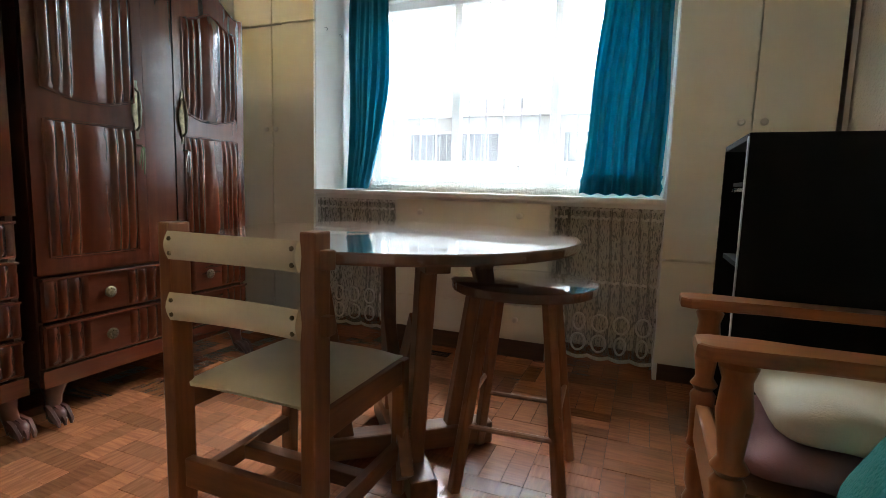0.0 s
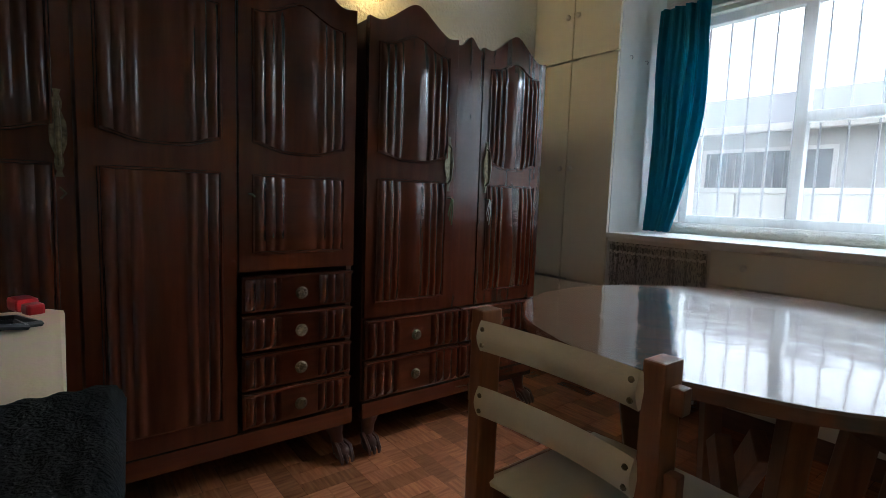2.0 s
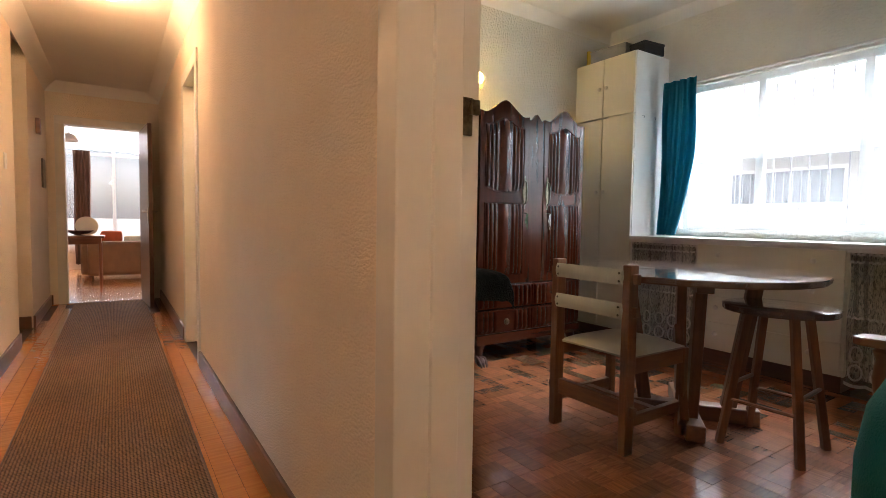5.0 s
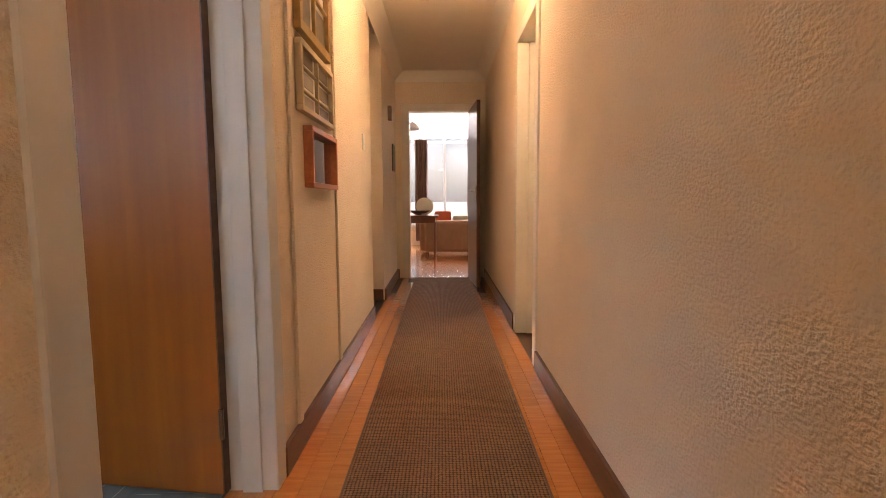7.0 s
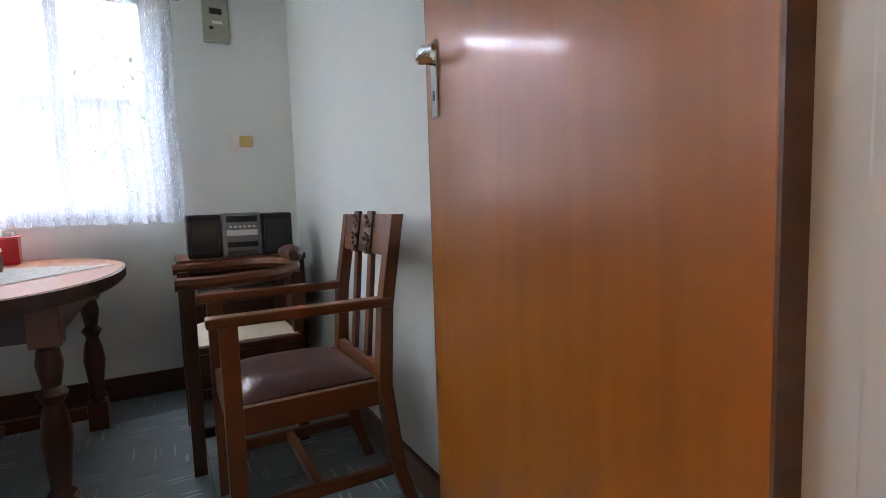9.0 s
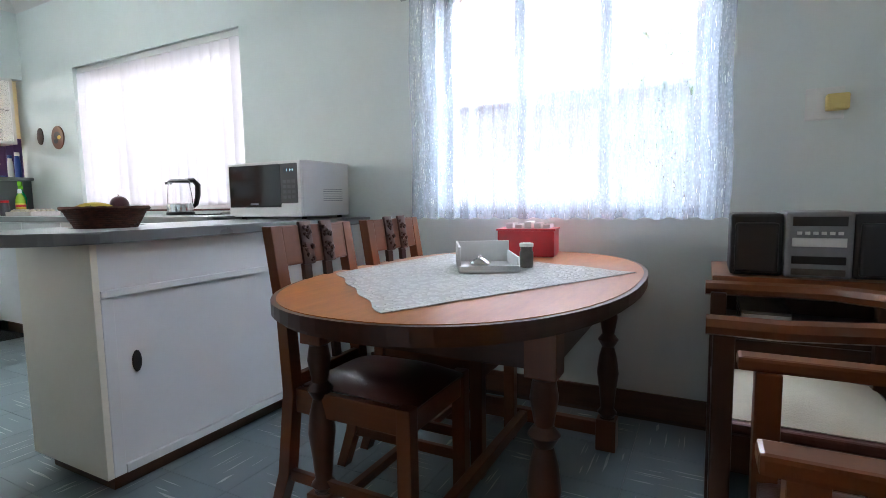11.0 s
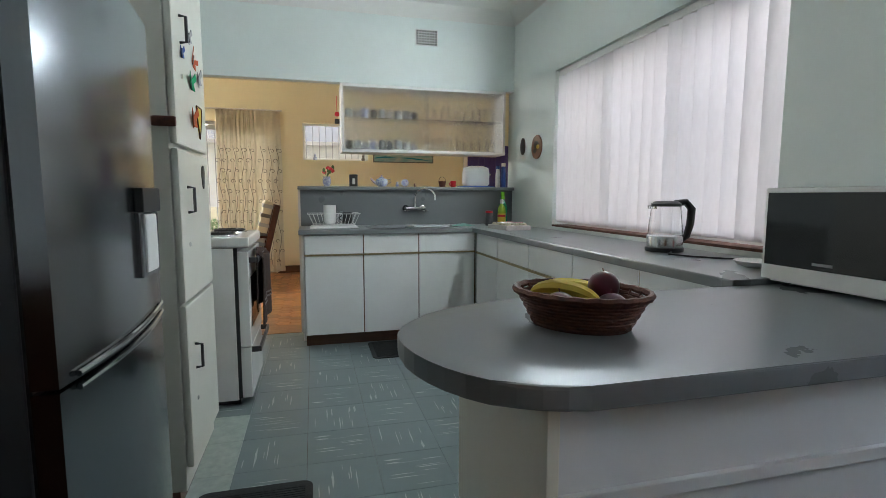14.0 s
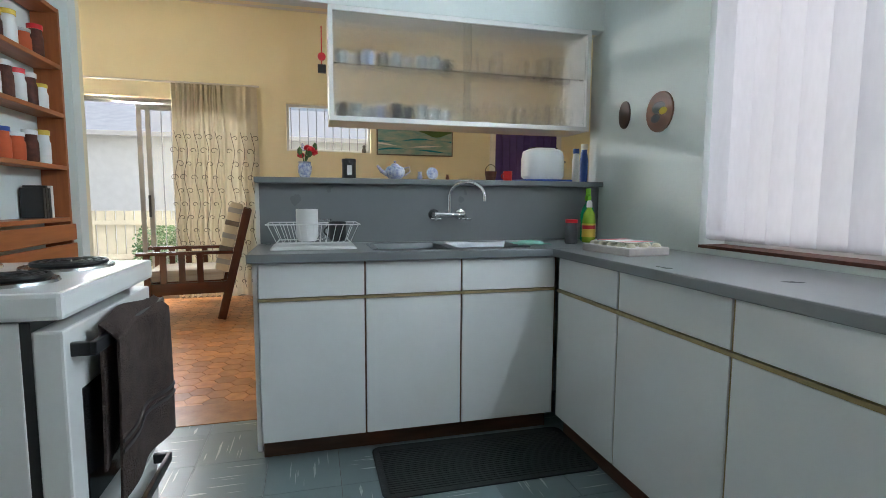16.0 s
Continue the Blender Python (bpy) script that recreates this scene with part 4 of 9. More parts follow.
def wardrobe_double():
    top = thing("wardrobe", "dark polished mahogany two-door wardrobe with two drawers", "wardrobe", pose(-1.515, 0, 0))
    y0, y1 = 1.475, 2.50
    carcass(top, y0, y1, 0.17, 1.76, 0.53)
    part("plinth", crest_board(B(), y0, y1, 0.15, 0.215, -0.024, 0.004, 40, lambda u: 0.0), M["mahogany"], top)
    ward_door(top, y0, 1.925, 0.575, 1.76, 1.20, 1.885, key="leaf")
    ward_door(top, 2.075, y1, 0.575, 1.76, 1.20, 2.115, key="steel")
    part("centre_stile", crest_board(B(), 1.927, 2.073, 0.575, 1.752, -0.022, -0.004, 16, lambda u: 0.05 * math.exp(-((u - 0.5) / 0.24) ** 2)), M["mahogany"], top)
    for z0, z1 in ((0.22, 0.392), (0.396, 0.568)):
        ward_drawer(top, y0 + 0.005, 1.985, z0, z1)
        ward_drawer(top, 1.99, y1 - 0.005, z0, z1)
    for y, s in ((y0 + 0.05, -1), (y1 - 0.05, 1)):
        part("claw_foot", claw_foot(y, -0.03, s), M["mahogany_dark"], top, smooth=True)
        part("back_foot", box(B(), -0.51, -0.45, y - 0.03, y + 0.03, 0, 0.18, 0.004), M["mahogany_dark"], top)


def wardrobe_triple():
    top = thing("wardrobe", "large dark mahogany three-door wardrobe with four drawers", "wardrobe", pose(-1.515, 0, 0))
    y0, y1 = 0.105, 1.425
    carcass(top, y0, y1, 0.17, 1.76, 0.53)
    part("plinth", crest_board(B(), y0, y1, 0.15, 0.215, -0.024, 0.004, 40, lambda u: 0.0), M["mahogany"], top)
    ward_door(top, y0, 0.54, 0.22, 1.74, 1.19, 0.505)
    ward_door(top, 0.545, 0.98, 0.22, 1.75, 1.19)
    d = ward_door(top, 0.985, y1, 0.80, 1.76, 1.19)
    part("key", tube(B(), ((0.0, 1.02, 1.07), (0.03, 1.02, 1.07), (0.034, 1.03, 1.06)), 0.003, 6), M["brass_old"], d)
    for k in range(4):
        ward_drawer(top, 0.99, y1 - 0.005, 0.222 + k * 0.142, 0.36 + k * 0.142)
    for y, s in ((y0 + 0.05, -1), (y1 - 0.05, 1)):
        part("claw_foot", claw_foot(y, -0.03, s), M["mahogany_dark"], top, smooth=True)
        part("back_foot", box(B(), -0.51, -0.45, y - 0.03, y + 0.03, 0, 0.18, 0.004), M["mahogany_dark"], top)


wardrobe_double()
wardrobe_triple()


def knob_of(x, y, z, axis="Y", r=0.017):
    m = Matrix.Translation((x, y, z)) @ (Matrix.Rotation(radians(90), 4, "X") if axis == "Y" else Matrix.Rotation(radians(-90), 4, "Y"))
    return lathe(B(), ((0.4 * r, 0), (0.45 * r, 0.5 * r), (r, 0.8 * r), (r, 1.2 * r), (0.6 * r, 1.6 * r)), 12, m)


def cupboard(x0, x1, z1, doors, label, front=3.03):
    top = thing("built_in_cupboard", label, "cupboard")
    part("side_panel", box(B(), x0, x0 + 0.02, front + 0.02, 3.495, 0.0, z1), M["sill_white"], top)
    part("side_panel", box(B(), x1 - 0.02, x1, front + 0.02, 3.495, 0.0, z1), M["sill_white"], top)
    part("top_panel", box(B(), x0 + 0.02, x1 - 0.02, front + 0.02, 3.495, z1 - 0.02, z1), M["cream_paint"], top)
    part("back_panel", box(B(), x0 + 0.02, x1 - 0.02, 3.48, 3.495, 0.08, z1 - 0.02), M["cream_paint"], top)
    part("plinth", box(B(), x0 + 0.02, x1 - 0.02, front + 0.03, front + 0.05, 0, 0.09), M["skirting"], top)
    for a, b, lo, hi, kx, kz in doors:
        d = part("door", box(B(), a + 0.004, b - 0.004, front, front + 0.019, lo + 0.004, hi - 0.004, 0.002), M["cream_paint"], top)
        if kx is not None:
            part("knob", knob_of(kx, front, kz), M["knob_white"], d, smooth=True)
    return top


cupboard(-2.09, -1.45, 2.46, [(-2.09, -1.775, 1.945, 2.46, -1.81, 2.20), (-1.775, -1.45, 1.945, 2.46, -1.735, 2.20), (-2.09, -1.775, 0.60, 1.94, -1.81, 1.29), (-1.775, -1.45, 0.60, 1.94, -1.735, 1.29),
                              (-2.09, -1.775, 0.09, 0.595, None, 0), (-1.775, -1.45, 0.09, 0.595, None, 0)], "tall cream painted cupboard beside the window, doors shut")
cupboard(0.60, 1.29, HB - 0.005, [(0.60, 0.93, 0.62, 2.05, 0.885, 1.27), (0.93, 1.25, 0.62, 2.05, 0.975, 1.27), (0.60, 1.25, 2.055, 2.84, None, 0), (0.60, 0.93, 0.09, 0.615, None, 0), (0.93, 1.25, 0.09, 0.615, None, 0)],
         "tall cream painted cupboard up to the ceiling")

shelf = thing("window_counter", "white painted shelf under the window", "counter")
part("shelf_board", box(B(), -1.449, 0.599, 3.02, 3.498, 0.885, 0.915, 0.004), M["sill_white"], shelf)
part("front_rail", box(B(), -1.449, 0.599, 3.05, 3.06, 0.862, 0.885), M["sill_white"], shelf)


def drawer_chest():
    top = thing("drawer_unit", "cream painted drawer unit under the window shelf", "drawers")
    x0, x1, f = -0.875, 0.055, 3.04
    part("body", box(B(), x0, x1, f + 0.03, 3.49, 0.10, 0.86), M["cream_paint"], top)
    part("plinth", box(B(), x0 + 0.01, x1 - 0.01, f + 0.03, f + 0.2, 0, 0.10), M["skirting"], top)
    zs = [0.12, 0.31, 0.50, 0.70, 0.876]
    for lo, hi in zip(zs, zs[1:]):
        d = part("drawer", box(B(), x0 + 0.012, x1 - 0.012, f, f + 0.017, lo + 0.005, hi - 0.005, 0.002), M["cream_paint"], top)
        for x in (x0 + 0.17, x1 - 0.17):
            part("knob", knob_of(x, f, (lo + hi) / 2 + 0.012), M["knob_white"], d, smooth=True)


drawer_chest()


def drape(x0, x1, z0, z1, y, folds, amp, n=90, nv=14, flare=0.0, thick=0.002, pinch=0.0, seed=1, left=None, right=None):
    """Hanging cloth along x with soft folds that deepen downwards."""
    rnd = random.Random(seed)
    ph = [rnd.uniform(0, 6.28) for _ in range(4)]

    def fn(u, v):
        k = 0.65 + 0.35 * (1 - v)
        w = 1 + flare * (1 - v) - pinch * math.sin(math.pi * v)
        x = (x0 + x1) / 2 + (u - 0.5) * (x1 - x0) * w
        x += (1 - u) * (left(v) if left else 0) + u * (right(v) if right else 0)
        f = math.sin(2 * math.pi * folds * u + ph[0] + 0.5 * math.sin(3 * v + ph[1])) + 0.4 * math.sin(2 * math.pi * folds * 2.3 * u + ph[2])
        return Vector((x + 0.006 * math.sin(9 * v + 5 * u + ph[3]), y + amp * k * f, z0 + (z1 - z0) * v + 0.006 * math.sin(2 * math.pi * folds * u) * (1 - v)))
    return sheet(B(), fn, n, nv, thick)


def curtain(name, material, label, *args, m=None, **kw):
    return single(name, drape(*args, **kw), material, label, "curtain", m, smooth=True)


curtain("curtain", M["teal_cloth"], "teal blue cloth curtain drawn to the side of the window", -1.42, -1.10, 0.93, 2.22, 3.36, 4.5, 0.022, seed=3, right=lambda v: -0.15 * max(0, 1 - v / 0.55) ** 1.6)
hung = curtain("curtain", M["teal_cloth"], "teal blue cloth curtain drawn to the side of the window", 0.25, 0.585, 0.93, 2.22, 3.36, 5.5, 0.024, seed=5, left=lambda v: -0.10 * (1 - v))
part("hem", drape(0.25, 0.585, 0.935, 1.04, 3.367, 5.5, 0.024, nv=3, seed=5, left=lambda v: -0.10 + 0.008 * v), M["teal_cloth"], hung, smooth=True)
curtain("net_curtain", M["net"], "thin white net curtain across the window", -1.33, 0.53, 0.955, 2.16, 3.475, 14, 0.008, n=160, nv=6, thick=0.0, seed=8)


def lace_skirt(x0, x1, seed):
    ob = curtain("lace_skirt_curtain", M["lace_dark"], "thin lace curtain with ring pattern closing a shelf space", x0, x1, 0.07, 0.875, 3.06, 8, 0.010, n=80, nv=8, thick=0.0, seed=seed)
    n = int((x1 - x0) / 0.10)
    rnd = random.Random(seed)
    for row, z in enumerate((0.15, 0.26)):
        for i in range(n):
            c = x0 + (x1 - x0) * (i + 0.5) / n
            w = rnd.uniform(0.024, 0.042)
            part("lace_ring", tube(B(), [(c + w * math.cos(2 * math.pi * k / 16), 3.046 + 0.004 * math.sin(k), z + 0.045 * math.sin(2 * math.pi * k / 16)) for k in range(16)], 0.006, 5, closed=True), M["lace_thread"], ob)
    for z in (0.845, 0.80, 0.47):
        part("lace_band", sheet(B(), lambda u, v, z=z: Vector((x0 + (x1 - x0) * u, 3.047 + 0.006 * math.sin(50 * u), z + 0.014 * v + 0.004 * math.sin(110 * u))), 70, 1), M["lace_thread"], ob)
    for i in range(9):
        c = x0 + (x1 - x0) * rnd.random()
        part("lace_fold", sheet(B(), lambda u, v, c=c: Vector((c + 0.014 * (u - 0.5) + 0.01 * math.sin(4 * v + c), 3.048, 0.09 + 0.77 * v)), 1, 10), M["lace_dark"], ob)
    part("scallop_hem", sheet(B(), lambda u, v: Vector((x0 + (x1 - x0) * u, 3.046, 0.07 + 0.02 * v - 0.012 * abs(math.sin(n * math.pi * u)))), 80, 1), M["lace_thread"], ob)


M["lace_thread"] = sheer("lace_thread", (0.82, 0.81, 0.77), 0.15, 0.15, 300)
lace_skirt(-1.44, -0.885, 11)
lace_skirt(0.065, 0.595, 12)
single("curtain_rail", tube(B(), ((-1.40, 3.42, 2.19), (0.59, 3.42, 2.19)), 0.012, 8), M["frame_white"], "thin white curtain rail over the window", "curtain rail")


def round_table():
    top = thing("round_table", "round wooden table with glossy clear plastic over its top", "table", pose(-0.245, 1.895, 0.024, 0, 0, 39))
    n = 72
    disc = [(0.575 * math.cos(2 * math.pi * i / n), 0.575 * math.sin(2 * math.pi * i / n)) for i in range(n)]
    part("tabletop", slab(B(), disc, 0.728, 0.757, 0.004), M["table_wood"], top)
    bm = B()
    rings = []
    for r, z in ((0.0, 0.7595), (0.3, 0.7592), (0.50, 0.7594), (0.582, 0.7590), (0.5865, 0.754), (0.584, 0.735)):
        rings.append([bm.verts.new(((r + (0.003 * math.sin(17 * a) if r > 0.55 else 0)) * math.cos(a), (r + (0.003 * math.sin(17 * a) if r > 0.55 else 0)) * math.sin(a), z + (0.0006 * math.sin(9 * a + 20 * r)))) for a in (2 * math.pi * i / n for i in range(n))] if r else [bm.verts.new((0, 0, z))])
    for i in range(n):
        bm.faces.new((rings[0][0], rings[1][i], rings[1][(i + 1) % n]))
    for a, b in zip(rings[1:], rings[2:]):
        for i in range(n):
            j = (i + 1) % n
            bm.faces.new((a[i], b[i], b[j], a[j]))
    part("plastic_cover", bm, M["clear_plastic"], top, "creased clear plastic sheet", smooth=True).visible_shadow = False
    part("rail", box(box(B(), -0.42, 0.42, -0.035, 0.035, 0.69, 0.728, 0.004), -0.035, 0.035, -0.42, 0.42, 0.685, 0.727, 0.004), M["table_wood"], top)
    for sx, sy in ((1, 0), (-1, 0), (0, 1), (0, -1)):
        a = Vector((0.30 * sx, 0.30 * sy, 0.70))
        b = Vector((0.20 * sx, 0.20 * sy, 0.05))
        d = (a - b).to_track_quat("Z", "X").to_matrix().to_4x4()
        part("leg", box(B(), -0.035, 0.035, -0.025, 0.025, 0.0, (a - b).length, 0.006, Matrix.Translation(b) @ d), M["table_wood"], top)
    part("foot_beam", box(B(), -0.34, 0.34, -0.04, 0.04, -0.020, 0.06, 0.008), M["table_wood"], top)
    part("foot_beam", box(B(), -0.042, 0.042, -0.34, 0.34, -0.024, 0.056, 0.008), M["table_wood"], top)
    for s in (1, -1):
        part("brace", box(B(), -0.02, 0.02, -0.045, 0.045, 0, 0.5, 0.005, Matrix.Translation((0.05 * s, 0.30 * s, 0.05)) @ Matrix.Rotation(radians(38 * s), 4, "X")), M["table_wood"], top)


round_table()


def stool():
    top = thing("stool", "round wooden stool with glossy top tucked beside the table", "stool", pose(0.17, 1.91, 0.03, 0, 0, 4))
    n = 40
    part("seat", slab(B(), [(0.222 * math.cos(2 * math.pi * i / n), 0.222 * math.sin(2 * math.pi * i / n)) for i in range(n)], 0.595, 0.622, 0.008), M["table_wood"], top)
    part("plastic_cover", lathe(B(), ((0.226, 0.60), (0.228, 0.622), (0.215, 0.6245), (0.1, 0.6242), (0.001, 0.6245)), 40, cap=False), M["clear_plastic"], top, smooth=True).visible_shadow = False
    for sx, sy in ((1, 1), (1, -1), (-1, 1), (-1, -1)):
        a, b = Vector((0.09 * sx, 0.09 * sy, 0.595)), Vector((0.162 * sx, 0.162 * sy, -0.03))
        d = (a - b).to_track_quat("Z", "X").to_matrix().to_4x4()
        part("leg", box(B(), -0.016, 0.016, -0.016, 0.016, 0, (a - b).length, 0.005, Matrix.Translation(b) @ d), M["chair_wood"], top)
    for s in (1, -1):
        part("stretcher", tube(B(), ((-0.14, 0.14 * s, 0.18), (0.14, 0.14 * s, 0.18)), 0.009, 8), M["chair_wood"], top)
        part("stretcher", tube(B(), ((0.137 * s, -0.14, 0.25), (0.137 * s, 0.14, 0.25)), 0.009, 8), M["chair_wood"], top)


stool()


def padded_chair():
    top = thing("dining_chair", "wooden chair with cream vinyl seat and two vinyl back slats", "chair", pose(-0.342, 1.25, 0))
    w = 0.207
    for s in (-1, 1):
        part("back_post", box(B(), s * w - 0.019, s * w + 0.019, -0.03, 0.03, 0, 0.835, 0.005), M["chair_wood"], top)
        part("front_leg", box(B(), s * w - 0.019, s * w + 0.019, 0.40, 0.44, 0, 0.425, 0.005), M["chair_wood"], top)
        part("side_rail", box(B(), s * w - 0.014, s * w + 0.014, 0.03, 0.40, 0.355, 0.425, 0.003), M["chair_wood"], top)
        part("low_rail", box(B(), s * w - 0.013, s * w + 0.013, 0.03, 0.40, 0.12, 0.17, 0.003), M["chair_wood"], top)
        for z in (0.775, 0.632, 0.195):
            part("tenon_peg", box(B(), s * (w + 0.019), s * (w + 0.042), -0.012, 0.016, z - 0.022, z + 0.022, 0.004), M["chair_wood"], top)
    part("back_rail", box(B(), -w + 0.024, w - 0.024, -0.012, 0.014, 0.16, 0.235, 0.003), M["chair_wood"], top)
    part("front_rail", box(B(), -w + 0.024, w - 0.024, 0.41, 0.44, 0.355, 0.42, 0.003), M["chair_wood"], top)
    part("cross_rail", box(B(), -w + 0.013, w - 0.013, 0.2, 0.24, 0.125, 0.165, 0.003), M["chair_wood"], top)

    def pad(u, v):
        x, y = (u - 0.5) * 2, (v - 0.5) * 2
        return Vector((x * 0.205, 0.225 + y * 0.212, 0.428 + 0.032 * (1 - abs(x) ** 6) * (1 - abs(y) ** 6)))
    part("seat", sheet(B(), pad, 16, 16, 0.012), M["vinyl_cream"], top, "cream vinyl seat pad", smooth=True)
    for z in (0.748, 0.600):
        def strap(u, v, z=z):
            return Vector(((u - 0.5) * 2 * (w - 0.018), -0.034 + 0.026 * math.sin(math.pi * u) ** 0.8 - 0.012 * math.sin(math.pi * v), z + 0.068 * v - 0.004 * math.sin(math.pi * u)))
        sl = part("back_slat", sheet(B(), strap, 20, 6, 0.02), M["vinyl_cream"], top, "cream vinyl back slat", smooth=True)
        for s in (-1, 1):
            for dz in (0.016, 0.051):
                part("stud", lathe(B(), ((0.006, 0), (0.005, 0.003), (0.001, 0.005)), 8, Matrix.Translation((s * (w - 0.03), -0.040, z + dz)) @ Matrix.Rotation(radians(90), 4, "X")), M["brass_old"], sl)
    return top


padded_chair()

# ---- kitchen ----


def rounded_end(x0, x1, y_end, y_back, n=20):
    """An outline along -y whose front end is a half round."""
    r, c = (x1 - x0) / 2, (x0 + x1) / 2
    pts = []
    for i in range(n + 1):
        a = math.pi * i / n
        deep = 0.50 if i <= n // 2 else 0.24
        pts.append((c + r * math.cos(a), y_end - deep + deep * math.sin(a)))
    return pts + [(x0, y_back), (x1, y_back)]


def worktop():
    top = thing("worktop", "continuous speckled grey laminate worktop with rounded end", "worktop")
    part("peninsula_top", slab(B(), rounded_end(0.905, 1.535, -2.525, -4.196), 0.872, 0.912, 0.006), M["worktop"], top)
    part("window_top", box(B(), 1.536, 4.19, -4.196, -3.635, 0.8925, 0.9315, 0.006), M["worktop"], top)
    bm = B()
    box(bm, 4.191, 4.30, -4.196, -2.255, 0.892, 0.931, 0.006)
    box(bm, 4.62, 4.716, -4.196, -2.255, 0.892, 0.931, 0.003)
    box(bm, 4.30, 4.62, -2.80, -2.255, 0.892, 0.9305)
    box(bm, 4.30, 4.62, -4.196, -3.58, 0.892, 0.9305)
    part("sink_top", bm, M["worktop"], top)


worktop()


def base_units():
    """Units along the window: a body with drawer and door each, brass-coloured strip between."""
    grp = "kitchen base units"
    xs = [1.60, 2.05, 2.60, 3.15, 3.70, 4.19]
    for a, b in zip(xs, xs[1:]):
        top = thing("base_cabinet", "white laminate base cabinet with drawer under the window", "cabinet", group=grp)
        part("body", box(B(), a, b, -4.19, -3.695, 0.10, 0.89), M["white_laminate"], top)
        part("edge_strip", box(B(), b - 0.005, b + 0.005, -3.695, -3.676, 0.105, 0.885), M["gold_trim"], top)
        part("plinth", box(B(), a, b, -4.1, -3.72, 0, 0.10), M["skirting"], top)
        part("drawer_front", box(B(), a + 0.005, b - 0.005, -3.695, -3.67, 0.737, 0.888, 0.003), M["white_laminate"], top)
        part("grip_strip", box(B(), a, b, -3.695, -3.664, 0.721, 0.734), M["gold_trim"], top)
        part("door", box(B(), a + 0.005, b - 0.005, -3.695, -3.67, 0.105, 0.718, 0.003), M["white_laminate"], top)
    ys = [-2.295, -2.745, -3.19, -3.668]
    for a, b in zip(ys, ys[1:]):
        top = thing("base_cabinet", "white laminate base cabinet under the sink", "cabinet", group=grp)
        part("body", box(B(), 4.235, 4.715, b, a, 0.10, 0.70), M["white_laminate"], top)
        part("plinth", box(B(), 4.30, 4.6, b, a, 0, 0.10), M["skirting"], top)
        part("edge_strip", box(B(), 4.221, 4.235, b - 0.004, b + 0.004, 0.105, 0.888), M["skirting"], top)
        part("drawer_front", box(B(), 4.215, 4.235, b + 0.004, a - 0.004, 0.741, 0.888, 0.003), M["white_laminate"], top)
        part("grip_strip", box(B(), 4.209, 4.235, b, a, 0.727, 0.738), M["gold_trim"], top)
        part("door", box(B(), 4.215, 4.235, b + 0.004, a - 0.004, 0.105, 0.724, 0.003), M["white_laminate"], top)
    part("end_panel", box(B(), 4.235, 4.715, -2.293, -2.275, 0.06, 0.89, 0.002), M["white_laminate"], top)


base_units()


def peninsula():
    top = thing("peninsula_cabinet", "white painted peninsula cabinet with sliding doors", "cabinet")
    part("body", box(B(), 0.965, 1.43, -4.195, -2.735, 0.07, 0.87), M["white_laminate"], top)
    part("end_panel", box(B(), 0.945, 1.43, -2.734, -2.712, 0.07, 0.871, 0.002), M["cream_paint"], top)
    part("plinth", box(B(), 1.0, 1.40, -4.195, -2.76, 0, 0.07), M["skirting"], top)
    part("upper_panel", box(B(), 0.951, 0.965, -4.19, -2.735, 0.715, 0.87), M["white_laminate"], top)
    part("rail", box(B(), 0.940, 0.965, -4.19, -2.735, 0.69, 0.715, 0.002), M["white_laminate"], top)
    part("post", box(B(), 0.9452, 0.965, -2.775, -2.735, 0.07, 0.689, 0.002), M["white_laminate"], top)
    part("bottom_rail", box(B(), 0.942, 0.965, -4.19, -2.776, 0.07, 0.10, 0.002), M["white_laminate"], top)
    for a, b, x, h in ((-3.50, -2.777, 0.953, -2.84), (-4.19, -3.46, 0.960, -4.12)):
        d = part("sliding_door", box(B(), x, x + 0.008, a, b, 0.101, 0.689), M["white_laminate"], top)
        part("finger_pull", lathe(B(), ((0.016, 0), (0.018, 0.003), (0.012, 0.005)), 14, Matrix.Translation((x, h, 0.45)) @ Matrix.Rotation(radians(-90), 4, "Y") @ Matrix.Diagonal((2.2, 1, 1, 1))), M["black_plastic"], d, "black oval finger pull")
    top2 = top
    for a, b in ((-3.62, -3.18), (-3.18, -2.74)):
        part("door", box(B(), 1.431, 1.447, a + 0.003, b - 0.003, 0.11, 0.72, 0.002), M["white_laminate"], top2)
        part("drawer_front", box(B(), 1.431, 1.447, a + 0.003, b - 0.003, 0.735, 0.865, 0.002), M["white_laminate"], top2)


peninsula()


def splashback():
    structure("trim_splashback", box(B(), 4.712, 4.7195, -4.195, -2.265, 0.932, 1.242), M["worktop"], "grey laminate splashback behind the sink")
    single("hatch_ledge", box(B(), 4.665, 4.90, -4.198, -2.245, 1.242, 1.272, 0.006), M["worktop"], "grey laminate ledge along the hatch", "ledge")
    structure("trim_opening", box(B(), 4.715, 4.845, -2.2645, -2.246, 0.0, 1.240), M["frame_white"], "white end board of the hatch wall")


splashback()


